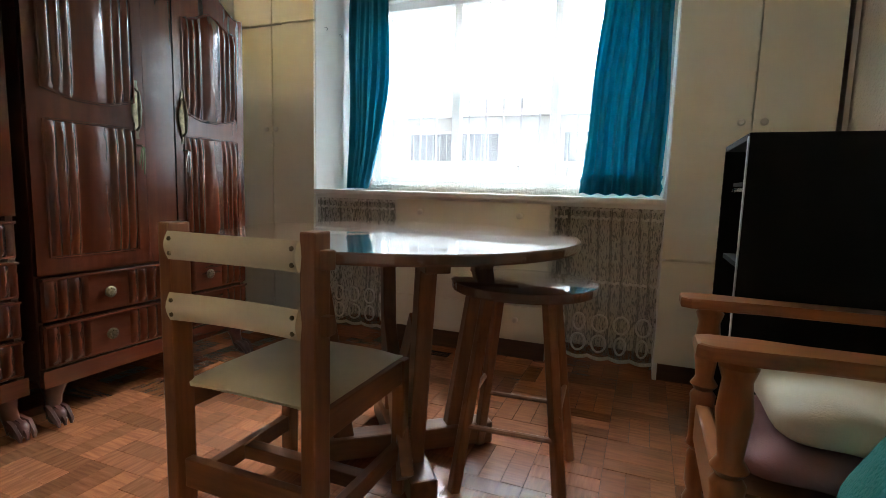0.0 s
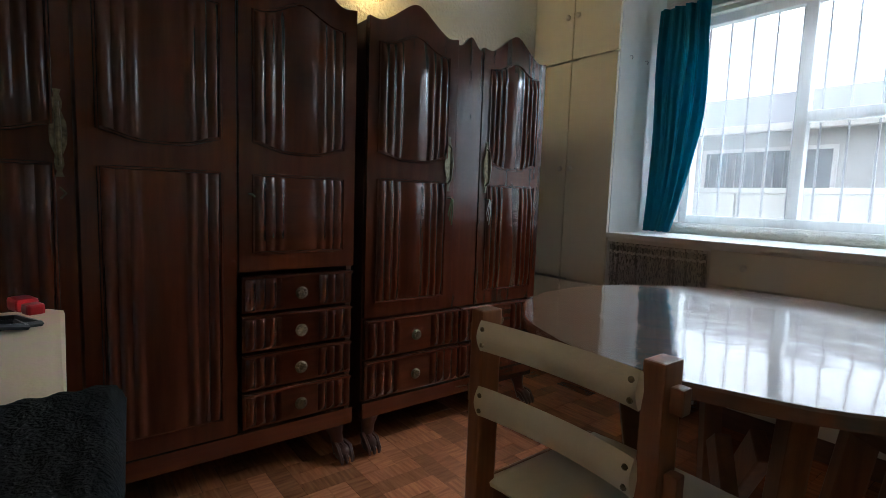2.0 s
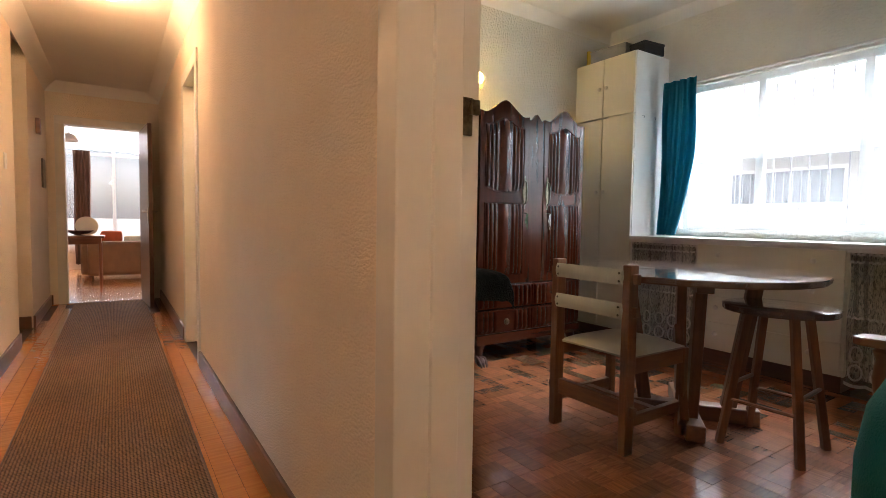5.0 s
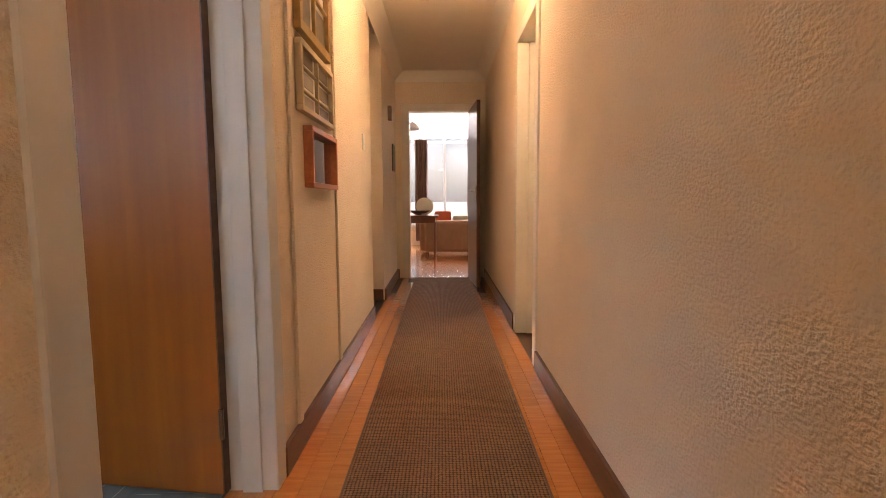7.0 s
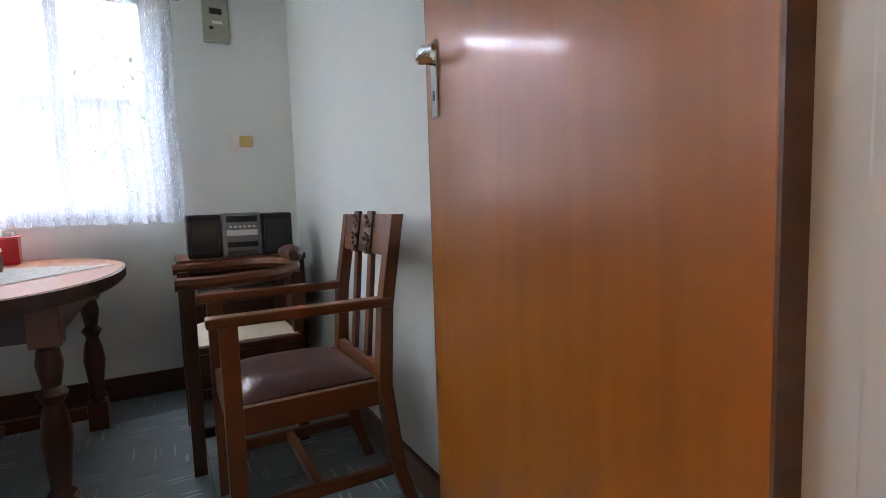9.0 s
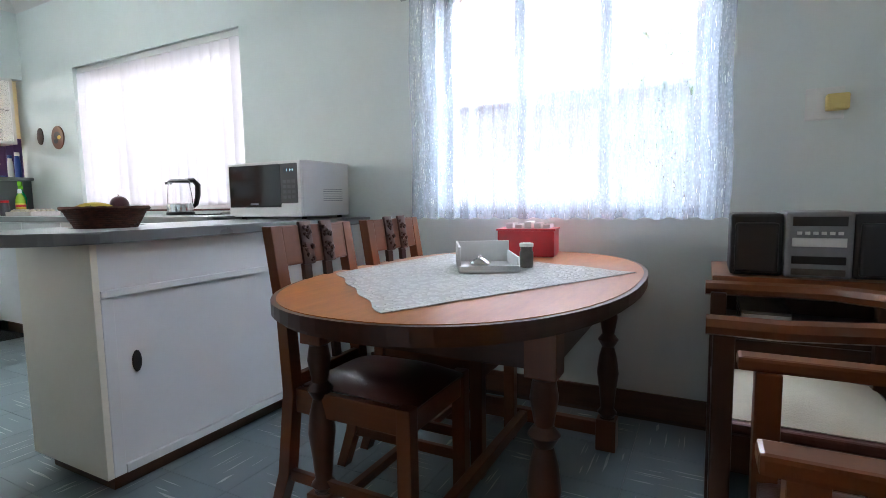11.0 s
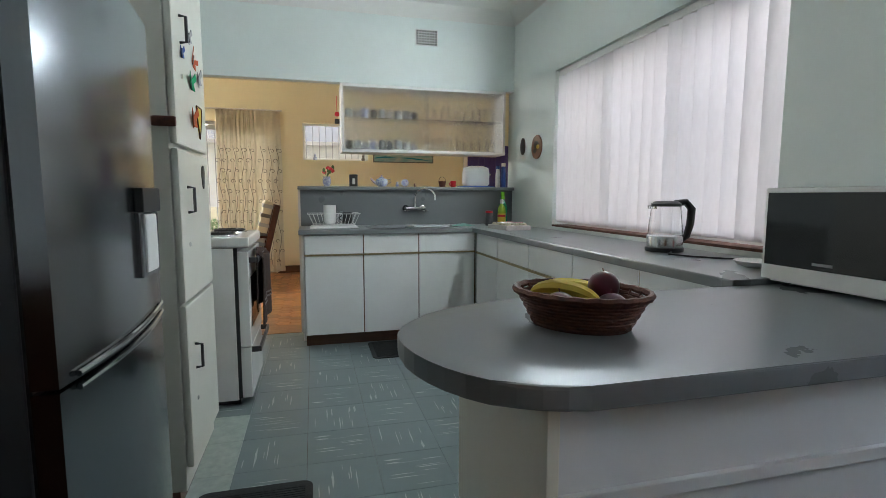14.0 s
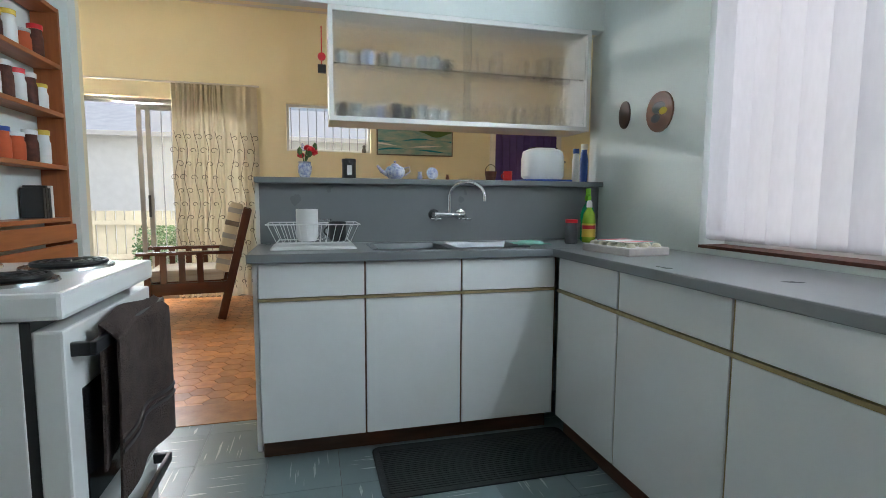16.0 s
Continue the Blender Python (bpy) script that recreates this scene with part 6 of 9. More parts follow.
def kettle():
    top = thing("kettle", "glass electric kettle with black handle and lid", "kettle", pose(2.30, -3.985, 0.932, 0, 0, 75) @ Matrix.Diagonal((1.02, 1.02, 1.0, 1)))
    part("base", lathe(B(), ((0.082, 0), (0.085, 0.004), (0.085, 0.018), (0.078, 0.022)), 24), M["black_plastic"], top, smooth=True)
    part("band", lathe(B(), ((0.078, 0.022), (0.079, 0.07), (0.077, 0.074)), 24), M["steel"], top, smooth=True)
    part("jug", lathe(B(), ((0.076, 0.072), (0.074, 0.12), (0.066, 0.20), (0.064, 0.215), (0.061, 0.215), (0.063, 0.20), (0.071, 0.12), (0.073, 0.076)), 24, cap=False), M["pane"], top, smooth=True)
    part("lid", lathe(B(), ((0.066, 0.212), (0.066, 0.224), (0.05, 0.236), (0.001, 0.238)), 24), M["black_plastic"], top, smooth=True)
    part("handle", tube(B(), ((-0.04, 0, 0.228), (-0.09, 0, 0.232), (-0.118, 0, 0.20), (-0.115, 0, 0.13), (-0.10, 0, 0.07), (-0.078, 0, 0.05)), (0.014, 0.017, 0.019, 0.018, 0.016, 0.012), 8), M["black_plastic"], top, smooth=True)
    part("spout", slab(B(), ((0.05, -0.02), (0.085, 0.0), (0.05, 0.02)), 0.20, 0.216), M["pane"], top)
    single("power_cord", tube(B(), ((2.25, -3.99, 0.936), (2.16, -3.90, 0.935), (2.06, -3.94, 0.935), (1.97, -4.02, 0.935), (1.90, -4.10, 0.938), (1.80, -4.16, 0.95)), 0.004, 6), M["black_plastic"], "black power cord on the worktop", "cord", smooth=True)
    d = thing("dish", "white shallow dish on the worktop", "dish", pose(1.76, -3.97, 0.9315))
    part("bowl", lathe(B(), ((0.045, 0), (0.07, 0.008), (0.085, 0.022), (0.081, 0.022), (0.068, 0.012), (0.001, 0.006)), 24, cap=False), M["white_plastic"], d, smooth=True)


kettle()


def fruit_basket():
    top = thing("fruit_basket", "brown woven wicker basket on the worktop end", "basket", pose(1.225, -2.925, 0.912, 0, 0, 45) @ Matrix.Scale(0.88, 4))
    for k in range(9):
        z = 0.006 + 0.0085 * k
        a, b = 0.115 + 0.0045 * k, 0.085 + 0.0045 * k
        part("woven_ring", tube(B(), [((a + 0.0025 * (-1) ** (i + k)) * math.cos(2 * math.pi * i / 44), (b + 0.0025 * (-1) ** (i + k)) * math.sin(2 * math.pi * i / 44), z) for i in range(44)], 0.0055, 6, closed=True), M["wicker"], top, smooth=True)
    part("rim", tube(B(), [(0.163 * math.cos(2 * math.pi * i / 44), 0.130 * math.sin(2 * math.pi * i / 44), 0.086 + 0.001 * (-1) ** i) for i in range(44)], 0.009, 6, closed=True), M["wicker"], top, smooth=True)
    part("bottom", slab(B(), [(0.117 * math.cos(2 * math.pi * i / 32), 0.088 * math.sin(2 * math.pi * i / 32)) for i in range(32)], 0.0, 0.008), M["wicker"], top)
    for i in range(22):
        a = 2 * math.pi * i / 22
        part("stake", tube(B(), ((0.112 * math.cos(a), 0.083 * math.sin(a), 0.004), (0.155 * math.cos(a), 0.124 * math.sin(a), 0.086)), 0.003, 5), M["wicker"], top)
    base = pose(1.225, -2.925, 0.912, 0, 0, 45)
    for k, (x, y, z, r) in enumerate(((-0.07, 0.02, 0.045, 0.036), (-0.02, -0.05, 0.045, 0.037), (0.075, -0.02, 0.045, 0.036), (0.03, 0.05, 0.044, 0.035), (-0.045, -0.01, 0.088, 0.033))):
        p = thing("plum", "dark red plum in the fruit basket", "fruit", base @ pose(x, y, z), group="fruit in the basket")
        bm = B()
        bmesh.ops.create_icosphere(bm, subdivisions=3, radius=r)
        part("flesh", bm, M["plum"], p, smooth=True)
        part("stalk", tube(B(), ((0, 0, r * 0.9), (0.003, 0, r * 1.2)), 0.0015, 5), M["wicker"], p)
    for k, (y, tz) in enumerate(((0.015, 0.072), (-0.025, 0.068))):
        pts = [(0.085 * math.sin(a), y - 0.02 * k, tz + 0.03 * math.cos(a) - 0.02) for a in (radians(-75 + 150 * i / 10) for i in range(11))]
        bn = thing("banana", "ripe yellow banana in the fruit basket", "fruit", base @ pose(0.03, 0, 0, 0, 0, -12 + 20 * k), group="fruit in the basket")
        part("peel", tube(B(), pts, [0.005, 0.010, 0.013, 0.015, 0.016, 0.016, 0.016, 0.015, 0.013, 0.009, 0.004], 8), M["yellow"], bn, smooth=True)


fruit_basket()


def fridge():
    top = thing("fridge", "dark grey steel fridge-freezer with water dispenser", "fridge", pose(1.25, -1.42, 0))
    part("body", box(B(), 0, 0.62, -0.46, 0.0, 0.03, 1.66, 0.004), M["fridge_side"], top)
    for z0, z1 in ((0.05, 0.845), (0.853, 1.655)):
        def front(u, v, z0=z0, z1=z1):
            return Vector((0.002 + 0.616 * u, -0.512 - 0.024 * math.sin(math.pi * u), z0 + (z1 - z0) * v))
        bm = sheet(B(), front, 20, 2)
        vs = list(bm.verts)
        r = bmesh.ops.extrude_face_region(bm, geom=list(bm.faces))
        for v in [g for g in r["geom"] if isinstance(g, bmesh.types.BMVert)]:
            v.co.y = -0.468
        d = part("door", bm, M["steel_dark"], top, smooth=True)
        z = z1 - 0.006 if z0 < 0.5 else z0 + 0.012
        part("handle", tube(B(), [(0.05 + 0.54 * i / 10, -0.518 - 0.024 * math.sin(math.pi * (0.05 + 0.54 * i / 10) / 0.62), z + 0.002 * i) for i in range(11)], 0.006, 8), M["chrome"], d, smooth=True)
    part("gasket", box(B(), 0.008, 0.612, -0.469, -0.459, 0.05, 1.65), M["black_plastic"], top)
    part("dispenser", box(B(), 0.365, 0.505, -0.547, -0.532, 0.99, 1.15, 0.004), M["steel_dark"], top, "grey water dispenser recess")
    part("dispenser_panel", box(B(), 0.365, 0.505, -0.555, -0.535, 1.15, 1.21, 0.004), M["black_plastic"], top)
    part("dispenser_tongue", box(B(), 0.39, 0.48, -0.552, -0.540, 1.00, 1.145, 0.008), M["white_plastic"], top)
    part("foot", box(B(), 0.03, 0.59, -0.44, -0.03, 0.0, 0.03), M["black_plastic"], top)
    c = thing("calendar", "white 2022 magnet calendar with coloured borders on the fridge", "calendar", pose(1.2495, -1.735, 1.395, 0, 0, -90))
    part("sheet", box(B(), -0.065, 0.065, -0.002, 0.0, -0.09, 0.09), M["paper_white"], c)
    part("border", box(box(B(), -0.065, 0.065, -0.0028, -0.002, 0.072, 0.09), -0.065, 0.065, -0.0028, -0.002, -0.09, -0.078), M["red_plastic"], c)
    part("border", box(B(), -0.05, -0.02, -0.0034, -0.0028, 0.062, 0.084), M["yellow"], c)
    for i in range(4):
        for j in range(3):
            for k in range(4):
                part("date_row", box(B(), -0.055 + 0.04 * j, -0.025 + 0.04 * j, -0.0026, -0.002, 0.038 - 0.03 * i - 0.005 * k, 0.040 - 0.03 * i - 0.005 * k), M["paper_grey"], c)
    tx = bpy.data.curves.new("year", "FONT")
    tx.body, tx.size, tx.extrude = "2022", 0.022, 0.0002
    ob = new("year", tx)
    ob.data.materials.append(M["photo_dark"])
    ob.parent = c
    ob.matrix_basis = pose(0.0, -0.0028, 0.048, 90, 0, 0)
    single("fridge_magnet", box(B(), 1.2455, 1.2495, -1.77, -1.71, 1.17, 1.22, 0.001), M["red_plastic"], "red rectangular magnet on the fridge side", "magnet")


fridge()


def tall_cabinet():
    top = thing("tall_cabinet", "tall cream enamel kitchen cabinet with three doors", "cabinet", pose(2.25, -1.42, 0))
    part("body", box(B(), 0, 0.53, -0.46, 0, 0.07, 2.10, 0.004), M["cream_enamel"], top)
    part("plinth", box(B(), 0.02, 0.51, -0.43, 0, 0, 0.07), M["skirting"], top)
    for z0, z1, hz in ((0.16, 0.785, 0.565), (0.795, 1.362, 1.175), (1.375, 2.08, 1.80)):
        d = part("door", box(B(), 0.004, 0.526, -0.488, -0.462, z0, z1, 0.010), M["cream_enamel"], top)
        part("handle", tube(B(), ((0.115, -0.488, hz - 0.048), (0.115, -0.512, hz - 0.045), (0.115, -0.512, hz + 0.045), (0.115, -0.488, hz + 0.048)), 0.006, 8), M["black_plastic"], d, "black pull handle")
        part("lock", lathe(B(), ((0.009, 0), (0.009, 0.004)), 10, Matrix.Translation((0.11, -0.488, hz - 0.17)) @ Matrix.Rotation(radians(90), 4, "X")), M["chrome"], d)
    single("cabinet_sticker", lathe(B(), ((0.05, 0), (0.05, 0.0015)), 20, Matrix.Translation((2.2495, -1.70, 1.62)) @ Matrix.Rotation(radians(-90), 4, "Y")), M["paper_white"], "round white sticker on the cabinet side", "sticker")


tall_cabinet()


def butterfly(x, z, r, mat, turn, y=-1.9085):
    top = thing("butterfly_magnet", "coloured butterfly magnet on a cabinet door", "magnet", pose(x, y, z, 90, 0, 0) @ pose(0, 0, 0, 0, 0, turn), group="butterfly magnets")
    for s in (-1, 1):
        part("wing", slab(B(), [(s * r * 0.05, 0), (s * r * 0.9, r * 0.75), (s * r, r * 0.2), (s * r * 0.5, -r * 0.1), (s * r * 0.7, -r * 0.7), (s * r * 0.2, -r * 0.6)][::s], -0.001, 0.002, 0, Matrix.Rotation(radians(-14 * s), 4, "Y")), M[mat], top)
    part("body", tube(B(), ((0, -r * 0.5, 0.002), (0, r * 0.5, 0.002)), 0.004, 6), M["black_plastic"], top)


for x, z, r, mt, tn in ((2.50, 1.81, 0.035, "paper_grey", 20), (2.56, 1.74, 0.045, "orange_cloth", -30), (2.50, 1.64, 0.05, "green_plastic", 5), (2.64, 1.68, 0.045, "paper_grey", 20), (2.37, 1.72, 0.03, "blue_plastic", 10), (2.51, 1.50, 0.055, "orange_cloth", 8)):
    butterfly(x, z, r, mt, tn)
shield = single("shield_magnet", slab(B(), [(-0.045, 0.06), (-0.045, 0.02), (0.0, -0.07), (0.045, 0.02), (0.045, 0.06)], 0, 0.003, 0, pose(2.62, -1.9085, 1.50, 90, 0, 0)), M["yellow"], "red and yellow shield-shaped magnet", "magnet")
single("bottle_magnet", lathe(B(), ((0.016, -0.07), (0.018, -0.06), (0.018, 0.0), (0.008, 0.03), (0.008, 0.06), (0.010, 0.065)), 12, pose(2.2365, -1.84, 1.45, -90, 0, 0) @ Matrix.Diagonal((0.6, 1, 1, 1))), M["wicker"], "brown bottle-shaped magnet lying on the cabinet side", "magnet", smooth=True)
part("border", tube(B(), [(2.62 + a, -1.9125, 1.50 + b) for a, b in ((-0.045, 0.06), (-0.045, 0.02), (0.0, -0.07), (0.045, 0.02), (0.045, 0.06))], 0.003, 5, closed=True), M["wicker"], shield)
single("owl_magnet", slab(B(), [(0.028 * math.cos(a) * (1 if math.sin(a) > 0 else 0.8), 0.05 * math.sin(a)) for a in (2 * math.pi * i / 20 for i in range(20))], 0, 0.004, 0, pose(2.65, -1.9085, 1.27, 90, 0, 0)), M["black_plastic"], "small black owl magnet on a door", "magnet")


def stove():
    top = thing("stove", "white electric stove with four coil plates", "stove", pose(3.21, -1.42, 0) @ Matrix.Diagonal((1.05, 1.0, 1.042, 1)))
    part("body", box(B(), 0, 0.56, -0.515, 0, 0.03, 0.865, 0.003), M["white_enamel"], top)
    part("gap", box(B(), 0.003, 0.557, -0.535, -0.515, 0.04, 0.865), M["black_plastic"], top)
    hob = part("hob", box(B(), -0.01, 0.57, -0.60, 0.0, 0.868, 0.925, 0.010), M["white_enamel"], top)
    for cx, cy, r in ((0.15, -0.43, 0.075), (0.42, -0.43, 0.095), (0.15, -0.17, 0.095), (0.42, -0.17, 0.075)):
        part("drip_ring", lathe(B(), ((r + 0.018, 0.925), (r + 0.016, 0.932), (r + 0.002, 0.929), (0.01, 0.927)), 28, Matrix.Translation((cx, cy, 0))), M["steel"], hob, smooth=True)
        pts = []
        for i in range(90):
            k = i / 89
            a, rr = k * 2 * math.pi * 4, 0.018 + (r - 0.018) * k
            pts.append((cx + rr * math.cos(a), cy + rr * math.sin(a), 0.938))
        part("coil", tube(B(), pts, 0.0065, 6), M["coil"], hob, smooth=True)
    d = part("oven_door", box(B(), 0.004, 0.556, -0.592, -0.532, 0.325, 0.845, 0.006), M["white_enamel"], top)
    part("oven_window", box(B(), 0.07, 0.49, -0.5945, -0.590, 0.42, 0.70, 0.003), M["oven_glass"], d)
    for s, z in ((0, 0.79), (1, 0.295)):
        bm = box(B(), 0.03, 0.53, -0.642, -0.628, z - 0.008, z + 0.022, 0.004)
        for x in (0.03, 0.515):
            box(bm, x, x + 0.015, -0.629, -0.588, z - 0.008, z + 0.022, 0.003)
        part("handle", bm, M["black_plastic"], top)
    part("drawer", box(B(), 0.004, 0.556, -0.590, -0.532, 0.04, 0.318, 0.006), M["white_enamel"], top)
    part("foot", box(B(), 0.03, 0.53, -0.52, -0.03, 0.0, 0.03), M["black_plastic"], top)

    def towel(u, v):
        if v < 0.5:
            z, y = 0.435 + 0.425 * (v / 0.5), -0.656
        else:
            z, y = 0.86 - 0.34 * ((v - 0.5) / 0.5), -0.614
        k = math.sin(math.pi * min(1, max(0, (v - 0.42) / 0.16)))
        return Vector((3.30 + 0.43 * u + 0.01 * math.sin(4 * v), -1.42 + y - 0.010 * math.sin(8 * u + 2 * v), z + 0.01 * k + 0.01 * math.sin(5 * u)))
    single("towel", sheet(B(), towel, 24, 24, 0.006), M["towel"], "dark brown towel hanging on the oven handle", "towel", smooth=True)
    hung_towel = bpy.data.objects["towel"]
    for k in (0.14, 0.17):
        part("woven_band", sheet(B(), lambda u, v, k=k: towel(u, k + 0.012 * v) + Vector((0, -0.004, 0)), 24, 2, 0.003), M["leather_black"], hung_towel, smooth=True)


stove()


single("wooden_board", box(B(), 3.14, 3.165, -1.785, -1.42, 0.0, 0.62, 0.004), M["spice_wood"], "orange-brown wooden board standing beside the stove", "board")


def floor_mat(x0, x1, y0, y1, label):
    top = thing("floor_mat", label, "mat")
    r = 0.04
    pts = []
    for cx, cy, a0 in ((x1 - r, y1 - r, 0), (x0 + r, y1 - r, 90), (x0 + r, y0 + r, 180), (x1 - r, y0 + r, 270)):
        pts += [(cx + r * math.cos(radians(a0 + 15 * i)), cy + r * math.sin(radians(a0 + 15 * i))) for i in range(7)]
    part("base", slab(B(), pts, 0.001, 0.007, 0.002), M["mat_black"], top)
    n = int((x1 - x0 - 0.06) / 0.016)
    bm = B()
    for i in range(n):
        x = x0 + 0.03 + 0.016 * i
        box(bm, x, x + 0.008, y0 + 0.03, y1 - 0.03, 0.0065, 0.010)
    part("ribs", bm, M["mat_black"], top)


floor_mat(3.84, 4.26, -3.72, -2.77, "black ribbed rubber mat in front of the sink")
floor_mat(1.50, 2.33, -2.34, -1.90, "black ribbed rubber mat in front of the fridge")


def spice_rack():
    top = thing("spice_rack", "orange-brown wooden wall rack half full of spices", "shelf", pose(3.88, -1.405, 0))
    w, d = 0.67, 0.10
    for x in (0, w - 0.018):
        part("side", box(B(), x, x + 0.018, -d, 0, 0.72, 1.95, 0.003), M["spice_wood"], top)
    for z in (1.06, 1.28, 1.50, 1.70, 1.93):
        part("shelf", box(B(), 0.018, w - 0.018, -d, 0, z, z + 0.018, 0.002), M["spice_wood"], top)
    for i in range(4):
        part("front_slat", box(B(), 0.0, w, -d - 0.014, -d, 0.73 + 0.083 * i, 0.80 + 0.083 * i, 0.003), M["spice_wood"], top)
    rnd = random.Random(9)
    for z, items in ((1.298, 6), (1.518, 7), (1.718, 6)):
        for i in range(items):
            x = 3.93 + 0.57 * (i + 0.5) / items
            mt = rnd.choice(["white_plastic", "red_plastic", "blue_plastic", "yellow", "glazed"])
            bottle("spice_jar", x, -1.455, z, 0.028, 0.09 + 0.05 * rnd.random(), M[rnd.choice(["white_plastic", "wicker", "glazed", "paper_white", "orange_cloth"])], M[mt], "small spice jar with coloured lid on the rack", 0.85, "lid")
    for i in range(4):
        single("booklet", box(B(), 4.35 + 0.022 * i, 4.368 + 0.022 * i, -1.49, -1.41, 1.079, 1.20 + 0.01 * (i % 2), 0.002), M["black_plastic" if i < 3 else "paper_white"], "thin dark booklet standing on the rack", "booklet", group="booklets on the rack")


spice_rack()


def sideboard():
    top = thing("sideboard", "carved dark oak sideboard by the dining area", "sideboard", pose(0.28, -1.42, 0))
    w, d, h = 0.66, 0.50, 0.995
    part("top", box(B(), -0.02, w + 0.02, -d - 0.02, 0, h - 0.03, h, 0.008), M["oak_dark"], top)
    part("body", box(B(), 0, w, -d + 0.02, 0, 0.12, h - 0.03), M["oak_dark"], top)
    part("cornice", box(B(), -0.008, w + 0.008, -d - 0.005, -0.01, h - 0.075, h - 0.031, 0.01), M["oak_dark"], top)
    for a, b in ((0.01, w / 2 - 0.005), (w / 2 + 0.005, w - 0.01)):
        dr = part("door", box(B(), a, b, -d, -d + 0.02, 0.14, h - 0.08, 0.004), M["oak_dark"], top)
        part("carved_panel", crest_board(B(), a + 0.05, b - 0.05, 0.2, h - 0.22, -0.002, 0.008, 20, lambda u: 0.05 * math.sin(math.pi * u)), M["oak_dark"], dr, m=Matrix.Translation((0, 0, 0)) @ Matrix(((0, 1, 0, 0), (-1, 0, 0, -d), (0, 0, 1, 0), (0, 0, 0, 1))))
    for x in (0.03, w - 0.03):
        for y in (-d + 0.04, -0.03):
            part("foot", lathe(B(), ((0.02, 0), (0.03, 0.04), (0.02, 0.08), (0.028, 0.12)), 12, Matrix.Translation((x, y, 0))), M["oak_dark"], top, smooth=True)
    single("paper_sheet", box(B(), 0.5, 0.72, -1.75, -1.55, 0.995, 0.999), M["paper_white"], "white paper lying on the sideboard", "paper")


sideboard()


def turned_leg(h, k=1.0):
    return ((0.030 * k, 0.16 * h), (0.022 * k, 0.175 * h), (0.033 * k, 0.20 * h), (0.022 * k, 0.225 * h), (0.028 * k, 0.32 * h), (0.036 * k, 0.42 * h), (0.030 * k, 0.50 * h), (0.020 * k, 0.56 * h), (0.034 * k, 0.60 * h), (0.020 * k, 0.63 * h), (0.030 * k, 0.72 * h), (0.024 * k, 0.78 * h), (0.034 * k, 0.80 * h))


def dining_table():
    top = thing("dining_table", "oval varnished oak dining table with turned legs", "table", pose(-0.15, -3.37, 0))
    n = 72

    def oval(a, b, p=2.3):
        out = []
        for i in range(n):
            t = 2 * math.pi * i / n
            c, s = math.cos(t), math.sin(t)
            out.append((a * math.copysign(abs(c) ** (2 / p), c), b * math.copysign(abs(s) ** (2 / p), s)))
        return out
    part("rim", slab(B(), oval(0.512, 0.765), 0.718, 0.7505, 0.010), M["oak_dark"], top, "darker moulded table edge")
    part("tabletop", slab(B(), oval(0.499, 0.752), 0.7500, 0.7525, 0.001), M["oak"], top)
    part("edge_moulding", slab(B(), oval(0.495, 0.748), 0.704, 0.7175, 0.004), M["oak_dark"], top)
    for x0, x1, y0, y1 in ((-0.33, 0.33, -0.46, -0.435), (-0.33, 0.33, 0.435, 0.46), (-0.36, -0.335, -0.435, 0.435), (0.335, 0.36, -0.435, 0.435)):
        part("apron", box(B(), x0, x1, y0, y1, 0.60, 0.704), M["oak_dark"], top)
    for sx in (-1, 1):
        for sy in (-1, 1):
            c = Matrix.Translation((0.34 * sx, 0.445 * sy, 0))
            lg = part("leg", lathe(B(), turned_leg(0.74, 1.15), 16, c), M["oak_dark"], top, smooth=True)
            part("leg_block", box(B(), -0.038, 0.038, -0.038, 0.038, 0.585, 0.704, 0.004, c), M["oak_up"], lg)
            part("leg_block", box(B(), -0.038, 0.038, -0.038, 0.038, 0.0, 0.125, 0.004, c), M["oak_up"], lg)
    for sy in (-1, 1):
        part("stretcher", box(B(), -0.30, 0.30, 0.445 * sy - 0.018, 0.445 * sy + 0.018, 0.05, 0.105, 0.004), M["oak_up"], top)
    part("stretcher", box(B(), -0.018, 0.018, -0.427, 0.427, 0.055, 0.10, 0.004), M["oak_up"], top)

    def cloth(u, v):
        a, b, c, d = Vector((0.30, -3.15)), Vector((-0.20, -2.69)), Vector((-0.62, -3.52)), Vector((0.22, -3.85))
        q = (a.lerp(b, u)).lerp(d.lerp(c, u), v)
        wob = 0.004 * math.sin(22 * u) * (1 if v in (0, 1) else 0.3)
        drop = 0.0
        ex = ((q.x + 0.15) / 0.50) ** 2 + ((q.y + 3.37) / 0.77) ** 2
        if ex > 1:
            drop = min(0.10, 0.12 * (ex - 1))
        return Vector((q.x + wob, q.y + wob, 0.7545 + 0.0015 * abs(math.sin(7 * u + 3 * v)) - drop))
    single("tablecloth", sheet(B(), cloth, 40, 40, 0.0015), M["lace_cloth"], "white lace tablecloth laid diagonally on the table", "tablecloth", smooth=True)


dining_table()


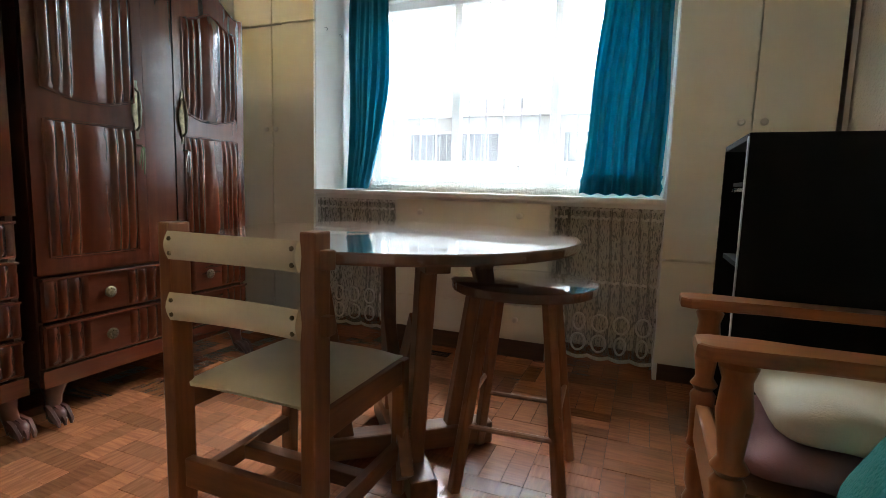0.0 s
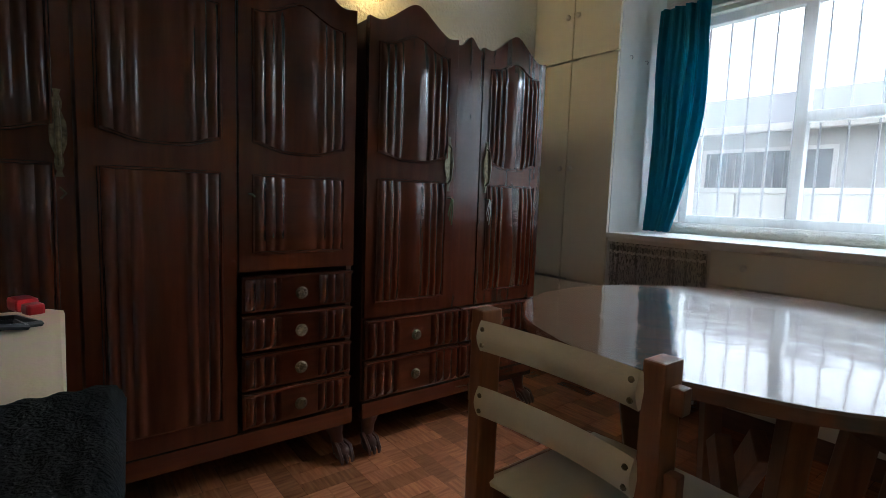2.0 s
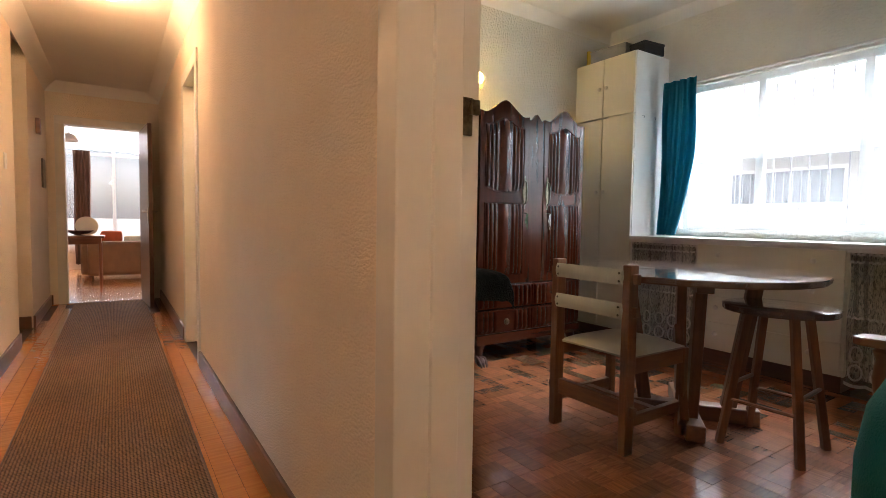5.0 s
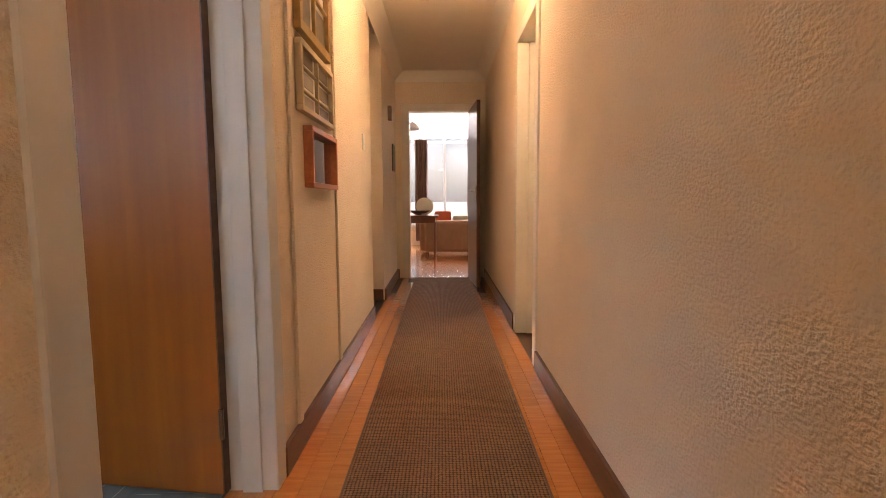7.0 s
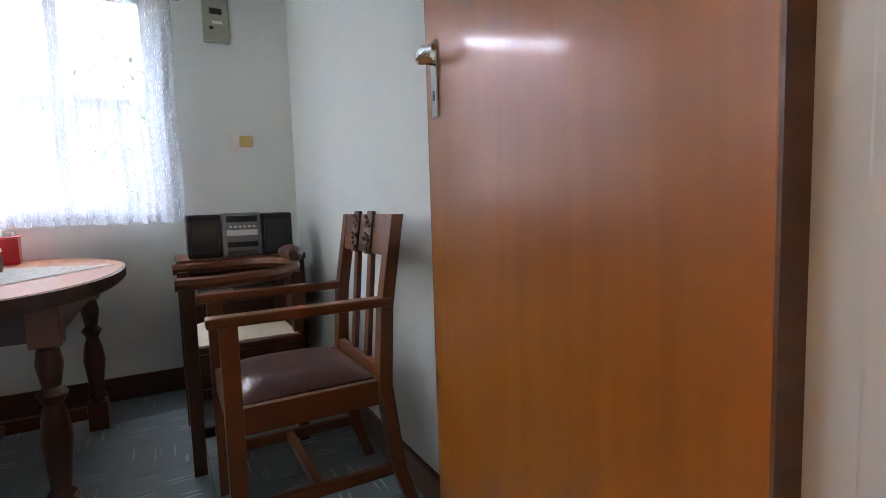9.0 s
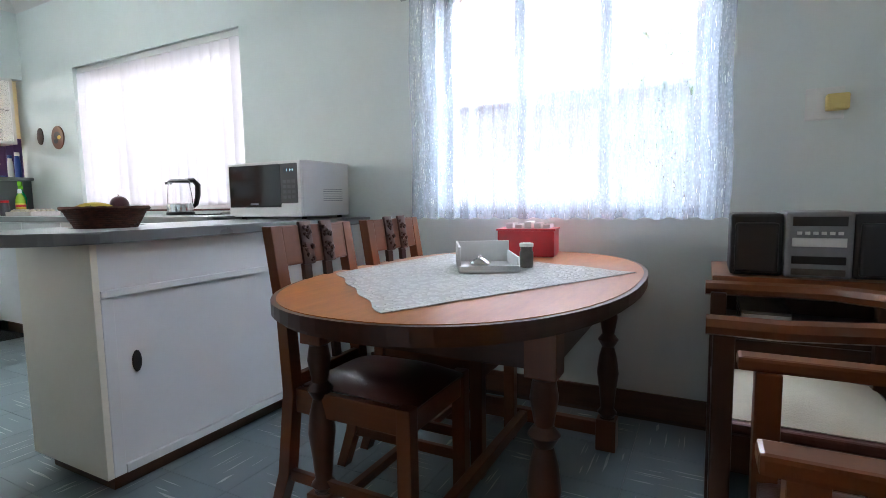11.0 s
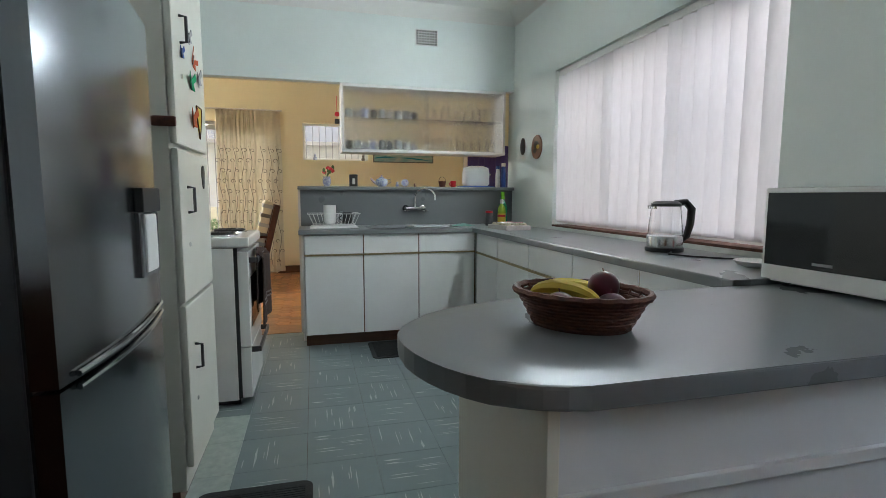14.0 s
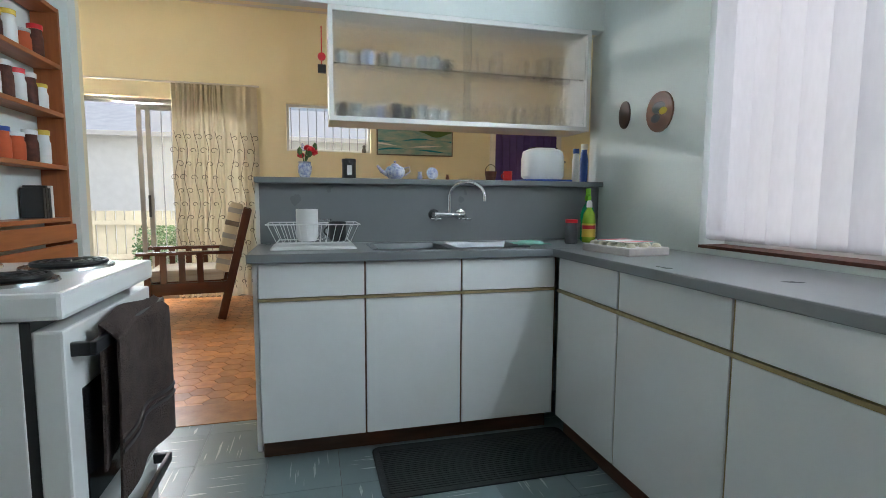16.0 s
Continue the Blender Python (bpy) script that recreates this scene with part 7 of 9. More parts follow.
def tray_set():
    m = pose(-0.13, -3.44, 0.757, 0, 0, -62)
    top = thing("serving_tray", "white open tray with a silver shell in it", "tray", m)
    part("bottom", box(B(), -0.13, 0.13, -0.10, 0.10, 0, 0.008, 0.002), M["white_plastic"], top)
    for a in ((-0.13, -0.122, -0.10, 0.10, 0.022), (0.122, 0.13, -0.10, 0.10, 0.085), (-0.122, 0.122, -0.10, -0.092, 0.05), (-0.122, 0.122, 0.092, 0.10, 0.085)):
        part("wall", box(B(), a[0], a[1], a[2], a[3], 0.008, a[4], 0.002), M["white_plastic"], top)
    single("silver_shell", lathe(B(), ((0.03, 0), (0.036, 0.008), (0.026, 0.02), (0.008, 0.028), (0.006, 0.034), (0.002, 0.036)), 16, m @ pose(0, 0.02, 0.008)), M["chrome"], "small shiny silver shell dish in a tray", "ornament", smooth=True)
    bottle("pill_bottle", -0.26, -3.50, 0.757, 0.024, 0.085, M["photo_dark"], M["white_plastic"], "small dark bottle with white cap on the table", 0.9)
    r = thing("red_box", "red plastic box with clear lid on the table", "box", pose(-0.13, -3.93, 0.753, 0, 0, 8))
    part("tub", box(B(), -0.12, 0.12, -0.085, 0.085, 0, 0.11, 0.006), M["red_plastic"], r)
    part("lid", box(B(), -0.125, 0.125, -0.09, 0.09, 0.11, 0.118, 0.003), M["red_plastic"], r)
    for i in range(5):
        part("contents", box(B(), -0.10 + 0.04 * i, -0.07 + 0.04 * i, -0.06, 0.05, 0.118, 0.135 + 0.006 * (i % 3), 0.003), M["paper_white"], r)


tray_set()


def carved_chair(name, label, m, arms=False, wood="oak_dark", slat_wood="oak_dark", group=""):
    """A chair facing +x: back at x = 0."""
    top = thing(name, label, "chair", m, group=group)
    w, d = (0.205, 0.44) if arms else (0.168, 0.43)
    frame = M[wood]
    for s in (-1, 1):
        pts = [(-0.09, s * w, 0.0), (-0.035, s * w, 0.15), (0.0, s * w, 0.42), (-0.015, s * w, 0.65), (-0.06, s * w, 0.925)]
        line = [(q[0] - 0.019, q[2]) for q in pts] + [(q[0] + 0.019, q[2]) for q in reversed(pts)]
        bm = slab(B(), line, -0.022, 0.022, 0.003, Matrix(((1, 0, 0, 0), (0, 0, 1, s * w), (0, 1, 0, 0), (0, 0, 0, 1))))
        bmesh.ops.recalc_face_normals(bm, faces=bm.faces)
        part("back_post", bm, frame, top)
        part("front_leg", box(B(), d - 0.045, d, s * w - 0.022, s * w + 0.022, 0.0, 0.44 if not arms else 0.655, 0.004), frame, top)
        part("side_rail", box(B(), 0.02, d - 0.045, s * w - 0.012, s * w + 0.012, 0.36, 0.435, 0.003), frame, top)
        part("stretcher", box(B(), -0.035, d - 0.045, s * w - 0.010, s * w + 0.010, 0.13, 0.165, 0.003), frame, top)
        if arms:
            part("arm", box(B(), -0.03, d + 0.03, s * (w + 0.005) - 0.026, s * (w + 0.005) + 0.026, 0.655, 0.683, 0.007), frame, top)
    part("front_rail", box(B(), d - 0.035, d - 0.01, -w + 0.022, w - 0.022, 0.36, 0.435, 0.003), frame, top)
    part("stretcher", box(B(), 0.19, 0.215, -w + 0.01, w - 0.01, 0.132, 0.162, 0.003), frame, top)
    tilt = Matrix.Translation((-0.040, 0, 0.80)) @ Matrix.Rotation(radians(-8), 4, "Y")
    part("top_rail", box(B(), -0.012, 0.016, -w + 0.02, w - 0.02, 0.0, 0.125, 0.006, tilt), M["oak_up"], top)
    for s in (-1, 1):
        y = s * 0.3 * w
        part("splat", box(B(), -0.008, 0.008, y - 0.017, y + 0.017, 0.0, 0.40, 0.002, Matrix.Translation((-0.003, 0, 0.42)) @ Matrix.Rotation(radians(-5), 4, "Y")), M[slat_wood], top)
        bm = box(B(), 0.010, 0.024, y - 0.027, y + 0.027, -0.005, 0.135, 0.006, tilt)
        rnd = random.Random(int(40 + s))
        for k in range(18):
            bmesh.ops.create_icosphere(bm, subdivisions=1, radius=rnd.uniform(0.006, 0.011), matrix=tilt @ Matrix.Translation((0.024, y + rnd.uniform(-0.02, 0.02), rnd.uniform(0.002, 0.13))))
        part("carved_block", bm, M["oak_dark"], top, "dark carved leaf ornament", smooth=True)
    part("low_back_rail", box(B(), -0.012, 0.012, -w + 0.02, w - 0.02, 0.43, 0.47, 0.003), frame, top)

    def pad(u, v):
        x, y = (u - 0.5) * 2, (v - 0.5) * 2
        return Vector((0.225 + x * 0.205, y * (w - 0.02 + 0.012 * u), 0.437 + 0.045 * (1 - abs(x) ** 4) * (1 - abs(y) ** 4)))
    part("seat", sheet(B(), pad, 18, 18, 0.01), M["leather"], top, "brown leather drop-in seat", smooth=True)
    return top


ch = carved_chair("dining_chair", "dark oak chair with carved back blocks and leather seat", pose(0.295, -3.09, 0, 0, 0, 180), False, "oak_up", "oak_dark", group="chairs at the dining table")
copy_thing(ch, pose(0.295, -3.57, 0, 0, 0, 180))
carved_chair("carver_chair", "oak armchair with carved back and brown leather seat", pose(-1.345, -2.735, 0), True, "oak_up", "oak_up")


def captain_chair():
    top = thing("captain_chair", "dark wooden captain's chair with curved arm rail", "chair", pose(-1.07, -3.37, 0))
    rail = [(0.25, -0.27, 0.70), (0.10, -0.275, 0.70), (-0.08, -0.25, 0.705), (-0.18, -0.15, 0.71), (-0.215, 0, 0.715), (-0.18, 0.15, 0.71), (-0.08, 0.25, 0.705), (0.10, 0.275, 0.70), (0.25, 0.27, 0.70)]
    pts = []
    for i in range(33):
        k = i / 32 * (len(rail) - 1)
        j = min(int(k), len(rail) - 2)
        pts.append(Vector(rail[j]).lerp(Vector(rail[j + 1]), k - j))
    part("arm_rail", tube(B(), pts, 0.024, 8), M["oak_up"], top, smooth=True)
    part("crest", tube(B(), [(-0.19 - 0.025 * math.sin(math.pi * i / 8), -0.12 + 0.03 * i, 0.76) for i in range(9)], (0.02, 0.03, 0.034, 0.036, 0.036, 0.036, 0.034, 0.03, 0.02), 8), M["oak_dark"], top, smooth=True)
    for s in (-1, 1):
        part("front_leg", box(B(), 0.19, 0.235, s * 0.25 - 0.022, s * 0.25 + 0.022, 0, 0.69, 0.005), M["oak_dark"], top)
        part("back_leg", box(B(), -0.20, -0.16, s * 0.17 - 0.02, s * 0.17 + 0.02, 0, 0.70, 0.005), M["oak_dark"], top)
        part("side_rail", box(B(), -0.16, 0.19, s * 0.22 - 0.012, s * 0.22 + 0.012, 0.36, 0.43), M["oak_dark"], top)
        part("stretcher", box(B(), -0.16, 0.19, s * 0.22 - 0.01, s * 0.22 + 0.01, 0.12, 0.155), M["oak_dark"], top)
    part("front_rail", box(B(), 0.195, 0.22, -0.23, 0.23, 0.36, 0.43), M["oak_dark"], top)
    part("splat", box(B(), -0.205, -0.19, -0.08, 0.08, 0.43, 0.70, 0.003), M["oak_dark"], top)
    part("seat", box(B(), -0.18, 0.23, -0.225, 0.225, 0.43, 0.455, 0.008), M["leather"], top)

    def pad(u, v):
        x, y = (u - 0.5) * 2, (v - 0.5) * 2
        return Vector((0.02 + 0.19 * x, 0.20 * y, 0.458 + 0.045 * (1 - abs(x) ** 3) * (1 - abs(y) ** 3)))
    bm = sheet(B(), pad, 16, 16, 0.003)
    single("seat_cushion", bm, M["cushion_cream"], "flat cream cushion lying on the captain's chair", "cushion", pose(-1.07, -3.37, 0.0), smooth=True)


captain_chair()


def hifi():
    cb = thing("hifi_cabinet", "low dark wooden cabinet with open shelf of discs", "cabinet", pose(-1.13, -3.93, 0))
    part("top", box(B(), -0.29, 0.29, -0.22, 0.22, 0.70, 0.73, 0.005), M["oak_up"], cb)
    for s in (-1, 1):
        part("side", box(B(), s * 0.27 - 0.012, s * 0.27 + 0.012, -0.21, 0.21, 0.0, 0.70), M["oak_dark"], cb)
    part("shelf", box(B(), -0.258, 0.258, -0.20, 0.20, 0.52, 0.535), M["oak_dark"], cb)
    part("back", box(B(), -0.258, 0.258, -0.21, -0.20, 0.05, 0.70), M["oak_dark"], cb)
    part("door", box(B(), -0.256, 0.256, 0.19, 0.206, 0.06, 0.515, 0.003), M["oak_dark"], cb)
    for i in range(7):
        single("disc_case", box(B(), -1.07, -0.93, -4.02, -3.74, 0.5355 + 0.011 * i, 0.5455 + 0.011 * i), M["paper_white" if i % 2 else "photo_dark"], "flat disc case stacked on the shelf", "disc case", group="stacked disc cases")
    top = thing("hifi", "silver and black compact stereo with two speakers", "stereo", pose(-1.13, -3.85, 0.731))
    for s in (-1, 1):
        sp = part("speaker", box(B(), s * 0.165 - 0.075, s * 0.165 + 0.075, -0.09, 0.10, 0, 0.205, 0.012), M["black_plastic"], top)
        part("speaker_cloth", box(B(), s * 0.165 - 0.062, s * 0.165 + 0.062, 0.098, 0.108, 0.01, 0.175, 0.01), M["black_plastic"], sp)
    part("deck", box(B(), -0.088, 0.088, -0.09, 0.112, 0, 0.21, 0.010), surf("silver_grey", (0.22, 0.23, 0.24), None, 20, 0.35), top)
    for z0, z1, mt in ((0.165, 0.195, "black_plastic"), (0.10, 0.128, "paper_white"), (0.045, 0.07, "black_plastic"), (0.01, 0.03, "photo_dark")):
        part("fascia", box(B(), -0.07, 0.07, 0.112, 0.116, z0, z1, 0.002), M[mt], top)
    for i in range(6):
        part("button", box(B(), -0.06 + 0.021 * i, -0.047 + 0.021 * i, 0.112, 0.118, 0.138, 0.148, 0.001), M["paper_white"], top)


hifi()


def intercom():
    top = thing("intercom", "grey-green wall intercom panel with small display", "intercom", pose(-1.12, -4.199, 1.98, 0, 0, 180))
    part("case", box(B(), -0.065, 0.065, -0.05, 0, -0.12, 0.14, 0.006), surf("intercom_green", (0.36, 0.38, 0.32), None, 12, 0.5), top)
    part("screen", box(B(), -0.03, 0.03, -0.052, -0.048, 0.02, 0.05, 0.002), M["black_plastic"], top)
    part("label", box(B(), -0.02, 0.03, -0.0515, -0.0495, -0.03, -0.015), M["paper_white"], top)
    part("button", box(B(), -0.035, -0.015, -0.054, -0.048, -0.06, -0.045, 0.002), M["dark_window"], top)
    s = thing("wall_socket", "cream wall socket with yellowed adaptor", "socket", pose(-1.20, -4.199, 1.335, 0, 0, 180))
    part("plate", box(B(), -0.06, 0.06, -0.008, 0, -0.06, 0.06, 0.004), M["white_plastic"], s)
    part("adaptor", box(B(), 0.0, 0.07, -0.05, -0.008, -0.03, 0.03, 0.008), surf("aged_plastic", (0.72, 0.56, 0.20), None, 15, 0.4), s)
    for y, z in ((-2.32, 1.95), (-2.62, 1.88)):
        h = thing("wall_hook", "small metal hook on the kitchen wall", "hook", pose(-1.499, y, z))
        part("hook", tube(B(), ((0, 0, 0.02), (0.012, 0, 0.015), (0.014, 0, -0.02), (0.03, 0, -0.03), (0.036, 0, -0.012)), 0.004, 6), M["brass_old"], h, smooth=True)


intercom()

# ---- bedroom: loose things ----


def black_cabinet():
    top = thing("black_cabinet", "tall black open cabinet with papers and a cloth inside", "cabinet", pose(0.757, 1.94, 0))
    w, d, h = 0.52, 0.45, 1.105
    part("side", box(B(), 0.0, w, 0, 0.018, 0.0, h, 0.002), M["black_panel"], top)
    part("side", box(B(), 0.0, w, d - 0.018, d, 0.0, h, 0.002), M["black_panel"], top)
    part("top_board", box(B(), 0.0, w, 0.018, d - 0.018, h - 0.018, h, 0.001), M["black_panel"], top)
    part("back", box(B(), w - 0.012, w, 0.018, d - 0.018, 0.0, h - 0.018), M["black_panel"], top)
    for z in (0.06, 0.42, 0.72):
        part("shelf", box(B(), 0.02, w - 0.012, 0.018, d - 0.018, z, z + 0.016), M["black_panel"], top)
    part("edge_strip", box(B(), -0.002, 0.001, 0.0, 0.018, 0.02, h - 0.01), M["grey_plastic"], top)
    for i in range(4):
        single("paper_roll", lathe(B(), ((0.022, 0), (0.022, 0.11 + 0.03 * (i % 2))), 12, Matrix.Translation((0.83 + 0.02 * (i % 2), 2.06 + 0.055 * i, 0.985)) @ Matrix.Rotation(radians(90), 4, "Y")), M["paper_white"], "white rolled paper in the black cabinet", "paper roll", group="rolled papers")
    part("rail", tube(B(), ((0.03, 0.03, 0.955), (0.03, 0.42, 0.955)), 0.008, 8), M["steel"], top)
    part("rack", box(B(), 0.03, 0.3, 0.03, 0.42, 0.968, 0.98), M["black_panel"], top)
    single("hanging_cloth", sheet(B(), lambda u, v: Vector((0.795 + 0.012 * math.sin(7 * u), 2.03 + 0.10 * u * (1.4 - v), 0.74 + 0.215 * v)), 10, 10, 0.003), surf("blue_cloth", (0.06, 0.08, 0.16), None, 9, 0.9), "dark blue cloth hanging in the black cabinet", "cloth", smooth=True)


black_cabinet()


def wooden_armchair():
    """Faces -x; front posts are turned."""
    top = thing("armchair", "varnished wooden armchair with turned posts and cushions", "armchair", pose(0.66, 1.615, 0))
    for s in (-1, 1):
        y = 0.225 * s
        bm = lathe(B(), ((0.026, 0.0), (0.022, 0.06), (0.030, 0.10), (0.020, 0.125), (0.028, 0.15), (0.028, 0.23), (0.020, 0.245), (0.032, 0.26), (0.028, 0.28), (0.030, 0.38), (0.032, 0.40), (0.022, 0.415), (0.034, 0.43), (0.022, 0.45), (0.032, 0.54), (0.026, 0.60), (0.034, 0.625), (0.024, 0.64)), 16, Matrix.Translation((0.03, y, 0)))
        part("front_post", bm, M["arm_wood"], top, smooth=True)
        out = [(-0.045, -0.035), (-0.02, -0.05), (0.06, -0.045), (0.14, -0.028), (0.5, -0.03), (0.56, -0.03), (0.56, 0.03), (0.5, 0.03), (0.14, 0.028), (0.06, 0.045), (-0.02, 0.05), (-0.045, 0.035)]
        part("arm", slab(B(), out, 0.64, 0.668, 0.008, Matrix.Translation((0, y, 0))), M["arm_wood"], top)
        part("back_post", box(B(), 0.50, 0.55, y - 0.022, y + 0.022, 0, 0.70, 0.006), M["arm_wood"], top)
        part("side_rail", box(B(), 0.03, 0.50, y - 0.018, y + 0.018, 0.28, 0.37, 0.005), M["arm_wood"], top)
        part("stretcher", tube(B(), ((0.03, y, 0.10), (0.52, y, 0.10)), 0.012, 8), M["arm_wood"], top)
    part("front_rail", box(B(), 0.012, 0.048, -0.2, 0.2, 0.28, 0.38, 0.006), M["arm_wood"], top)
    part("back_rail", box(B(), 0.51, 0.545, -0.203, 0.203, 0.28, 0.37, 0.006), M["arm_wood"], top)
    for i in range(5):
        part("back_slat", box(B(), 0.515, 0.535, -0.16 + 0.08 * i - 0.018, -0.16 + 0.08 * i + 0.018, 0.37, 0.66, 0.004), M["arm_wood"], top)
    part("seat_board", box(B(), 0.05, 0.50, -0.205, 0.205, 0.36, 0.375), M["table_wood"], top)

    def pad(cx, cy, z, a, b, h, bow=0.0):
        def power(q, e):
            return math.copysign(abs(q) ** e, q)

        def fn(u, v):
            lon, lat = 2 * math.pi * u, math.pi * (v - 0.5)
            k = power(math.cos(lat), 0.45)
            x, y = k * power(math.cos(lon), 0.42), k * power(math.sin(lon), 0.42)
            return Vector((cx + a * x, cy + b * y, z + h * 0.5 + h * 0.5 * power(math.sin(lat), 0.8) + 0.006 * math.sin(5 * x + 3 * y)))
        return sheet(B(), fn, 40, 16)
    single("seat_pad", pad(0.94, 1.615, 0.378, 0.235, 0.20, 0.075), M["cushion_mauve"], "mauve seat cushion on the wooden armchair", "cushion", smooth=True)
    single("cushion", pad(0.97, 1.615, 0.452, 0.20, 0.19, 0.10), M["cushion_cream"], "plump cream cushion on the wooden armchair", "cushion", smooth=True)


wooden_armchair()


def teal_pouf():
    top = thing("beanbag", "round teal plush beanbag near the door", "beanbag", pose(0.985, 1.045, 0))
    part("padding", lathe(B(), ((0.16, 0.0), (0.22, 0.04), (0.25, 0.20), (0.25, 0.42), (0.23, 0.56), (0.18, 0.67), (0.10, 0.72), (0.04, 0.735), (0.001, 0.736)), 32), M["teal_plush"], top, smooth=True)
    part("button", lathe(B(), ((0.02, 0.732), (0.018, 0.741), (0.001, 0.744)), 12), M["teal_cloth"], top)


teal_pouf()


def ironing_board():
    top = thing("ironing_board", "ironing board with faded yellow patterned cover", "ironing board", pose(-0.68, 0.335, 0))
    out = []
    for i in range(13):
        a = radians(-90 + 15 * i)
        out.append((0.36 + 0.16 * math.cos(a), 0.155 * math.sin(a)))
    out += [(-0.45, 0.165), (-0.48, 0.14), (-0.48, -0.14), (-0.45, -0.165)]
    part("board", slab(B(), out, 0.772, 0.80, 0.010), M["board_cover"], top, smooth=True)
    part("under_frame", box(B(), -0.42, 0.40, -0.02, 0.02, 0.757, 0.772), M["steel"], top)
    for s in (-1, 1):
        part("leg", tube(B(), ((-0.38, 0.12 * s, 0.012), (0.30, 0.05 * s, 0.76)), 0.012, 8), M["steel"], top, smooth=True)
        part("leg", tube(B(), ((0.32, 0.12 * s, 0.012), (-0.36, 0.05 * s, 0.76)), 0.012, 8), M["steel"], top, smooth=True)
    for x in (-0.38, 0.32):
        part("foot_bar", tube(B(), ((x, -0.14, 0.012), (x, 0.14, 0.012)), 0.012, 8), M["steel"], top, smooth=True)


ironing_board()


def iron():
    """Stands on its heel; profile in its own x and z, width along y."""
    top = thing("iron", "white and purple steam iron standing on its heel", "iron", pose(-0.80, 0.237, 0.801, 0, 0, 113))
    out = [(0, 0), (118, 0), (118, 22), (126, 60), (140, 95), (144, 127), (141, 150), (131, 178), (112, 203), (86, 226), (65, 240), (42, 185), (16, 123), (-10, 59), (6, 40), (0, 10)]
    hole = [(60, 112), (68, 87), (90, 67), (113, 62), (122, 92), (126, 127), (120, 157), (103, 174), (80, 165), (65, 142)]
    cx, cz, n = 95, 118, 56
    tip, low = Vector((65, 240)), Vector((-10, 59))
    along = (low - tip).normalized()

    def reach(poly, a):
        """Distance from the middle of the hole to an outline."""
        d = Vector((math.cos(a), math.sin(a)))
        best = 0.0
        for p, q in zip(poly, poly[1:] + poly[:1]):
            p, e = Vector(p) - Vector((cx, cz)), Vector(q) - Vector(p)
            det = d.x * -e.y + d.y * e.x
            if abs(det) > 1e-9:
                r, k = (p.x * -e.y + p.y * e.x) / det, (d.x * p.y - d.y * p.x) / det
                if r > 0 and -1e-6 <= k <= 1 + 1e-6:
                    best = max(best, r)
        return best

    def half(p):
        g = p - tip
        far = abs(g.x * along.y - g.y * along.x)
        w = 0.050 - 0.032 * min(1.0, far / 95)
        if p.y < 34:
            w = 0.048
        return w * min(1.0, 0.12 + max(0.0, g.dot(along)) / 110)

    def hoop(steps):
        bm = B()
        rows = []
        for i in range(n):
            a = 2 * math.pi * i / n
            d, ro, ri = Vector((math.cos(a), math.sin(a))), reach(out, a), reach(hole, a)
            side = []
            for k, f in steps:
                p = Vector((cx, cz)) + d * (ri + (ro - ri) * k)
                side.append((p, half(p) * f))
            ring = [(p, w) for p, w in side] + [(p, -w) for p, w in reversed(side)]
            rows.append([bm.verts.new((p.x * 0.00113, w, p.y * 0.00118)) for p, w in ring])
        for i in range(n):
            a, b = rows[i], rows[(i + 1) % n]
            for j in range(len(a)):
                q = (j + 1) % len(a)
                bm.faces.new((a[j], b[j], b[q], a[q]))
        bmesh.ops.recalc_face_normals(bm, faces=bm.faces)
        return bm
    shell = part("shell", hoop(((0.0, 0.80), (0.10, 1.0), (0.80, 1.0), (0.96, 0.86), (1.0, 0.62))), M["white_plastic"], top, smooth=True)
    part("grip", hoop(((-0.04, 0.7), (0.0, 1.04), (0.20, 1.05), (0.26, 0.96))), M["purple_plastic"], shell, "purple rubber grip", smooth=True)
    bm = B()
    rows = []
    for i in range(13):
        k = i / 12
        p = tip + (low - tip) * k - Vector((along.y, -along.x)) * -3
        w = 0.056 * min(1.0, (1.7 * k) ** 0.62)
        rows.append([bm.verts.new((p.x * 0.00113 + dx, y, p.y * 0.00118)) for dx, y in ((-0.007, -w), (-0.007, w), (0.002, w), (0.002, -w))])
    for a, b in zip(rows, rows[1:]):
        for j in range(4):
            bm.faces.new((a[j], a[(j + 1) % 4], b[(j + 1) % 4], b[j]))
    bm.faces.new(rows[-1])
    bmesh.ops.recalc_face_normals(bm, faces=bm.faces)
    part("soleplate", bm, M["steel"], top)
    part("heel_rim", box(B(), -0.002, 0.136, -0.05, 0.05, 0.0, 0.005, 0.002), M["purple_plastic"], top)
    part("dial", lathe(B(), ((0.008, -0.016), (0.010, -0.012), (0.010, 0.012), (0.008, 0.016)), 14, Matrix.Translation((0.136, 0, 0.225)) @ Matrix.Rotation(radians(90), 4, "X")), M["purple_plastic"], top, smooth=True)
    for i in range(5):
        part("print_bar", box(B(), 0.006 + 0.005 * i, 0.034 + 0.005 * i, -0.0535, -0.0505, 0.080 + 0.012 * i, 0.086 + 0.012 * i), M["paper_grey"], top)
    part("print_bar", box(B(), 0.012, 0.034, -0.0535, -0.0505, 0.062, 0.074), M["photo_dark"], top)
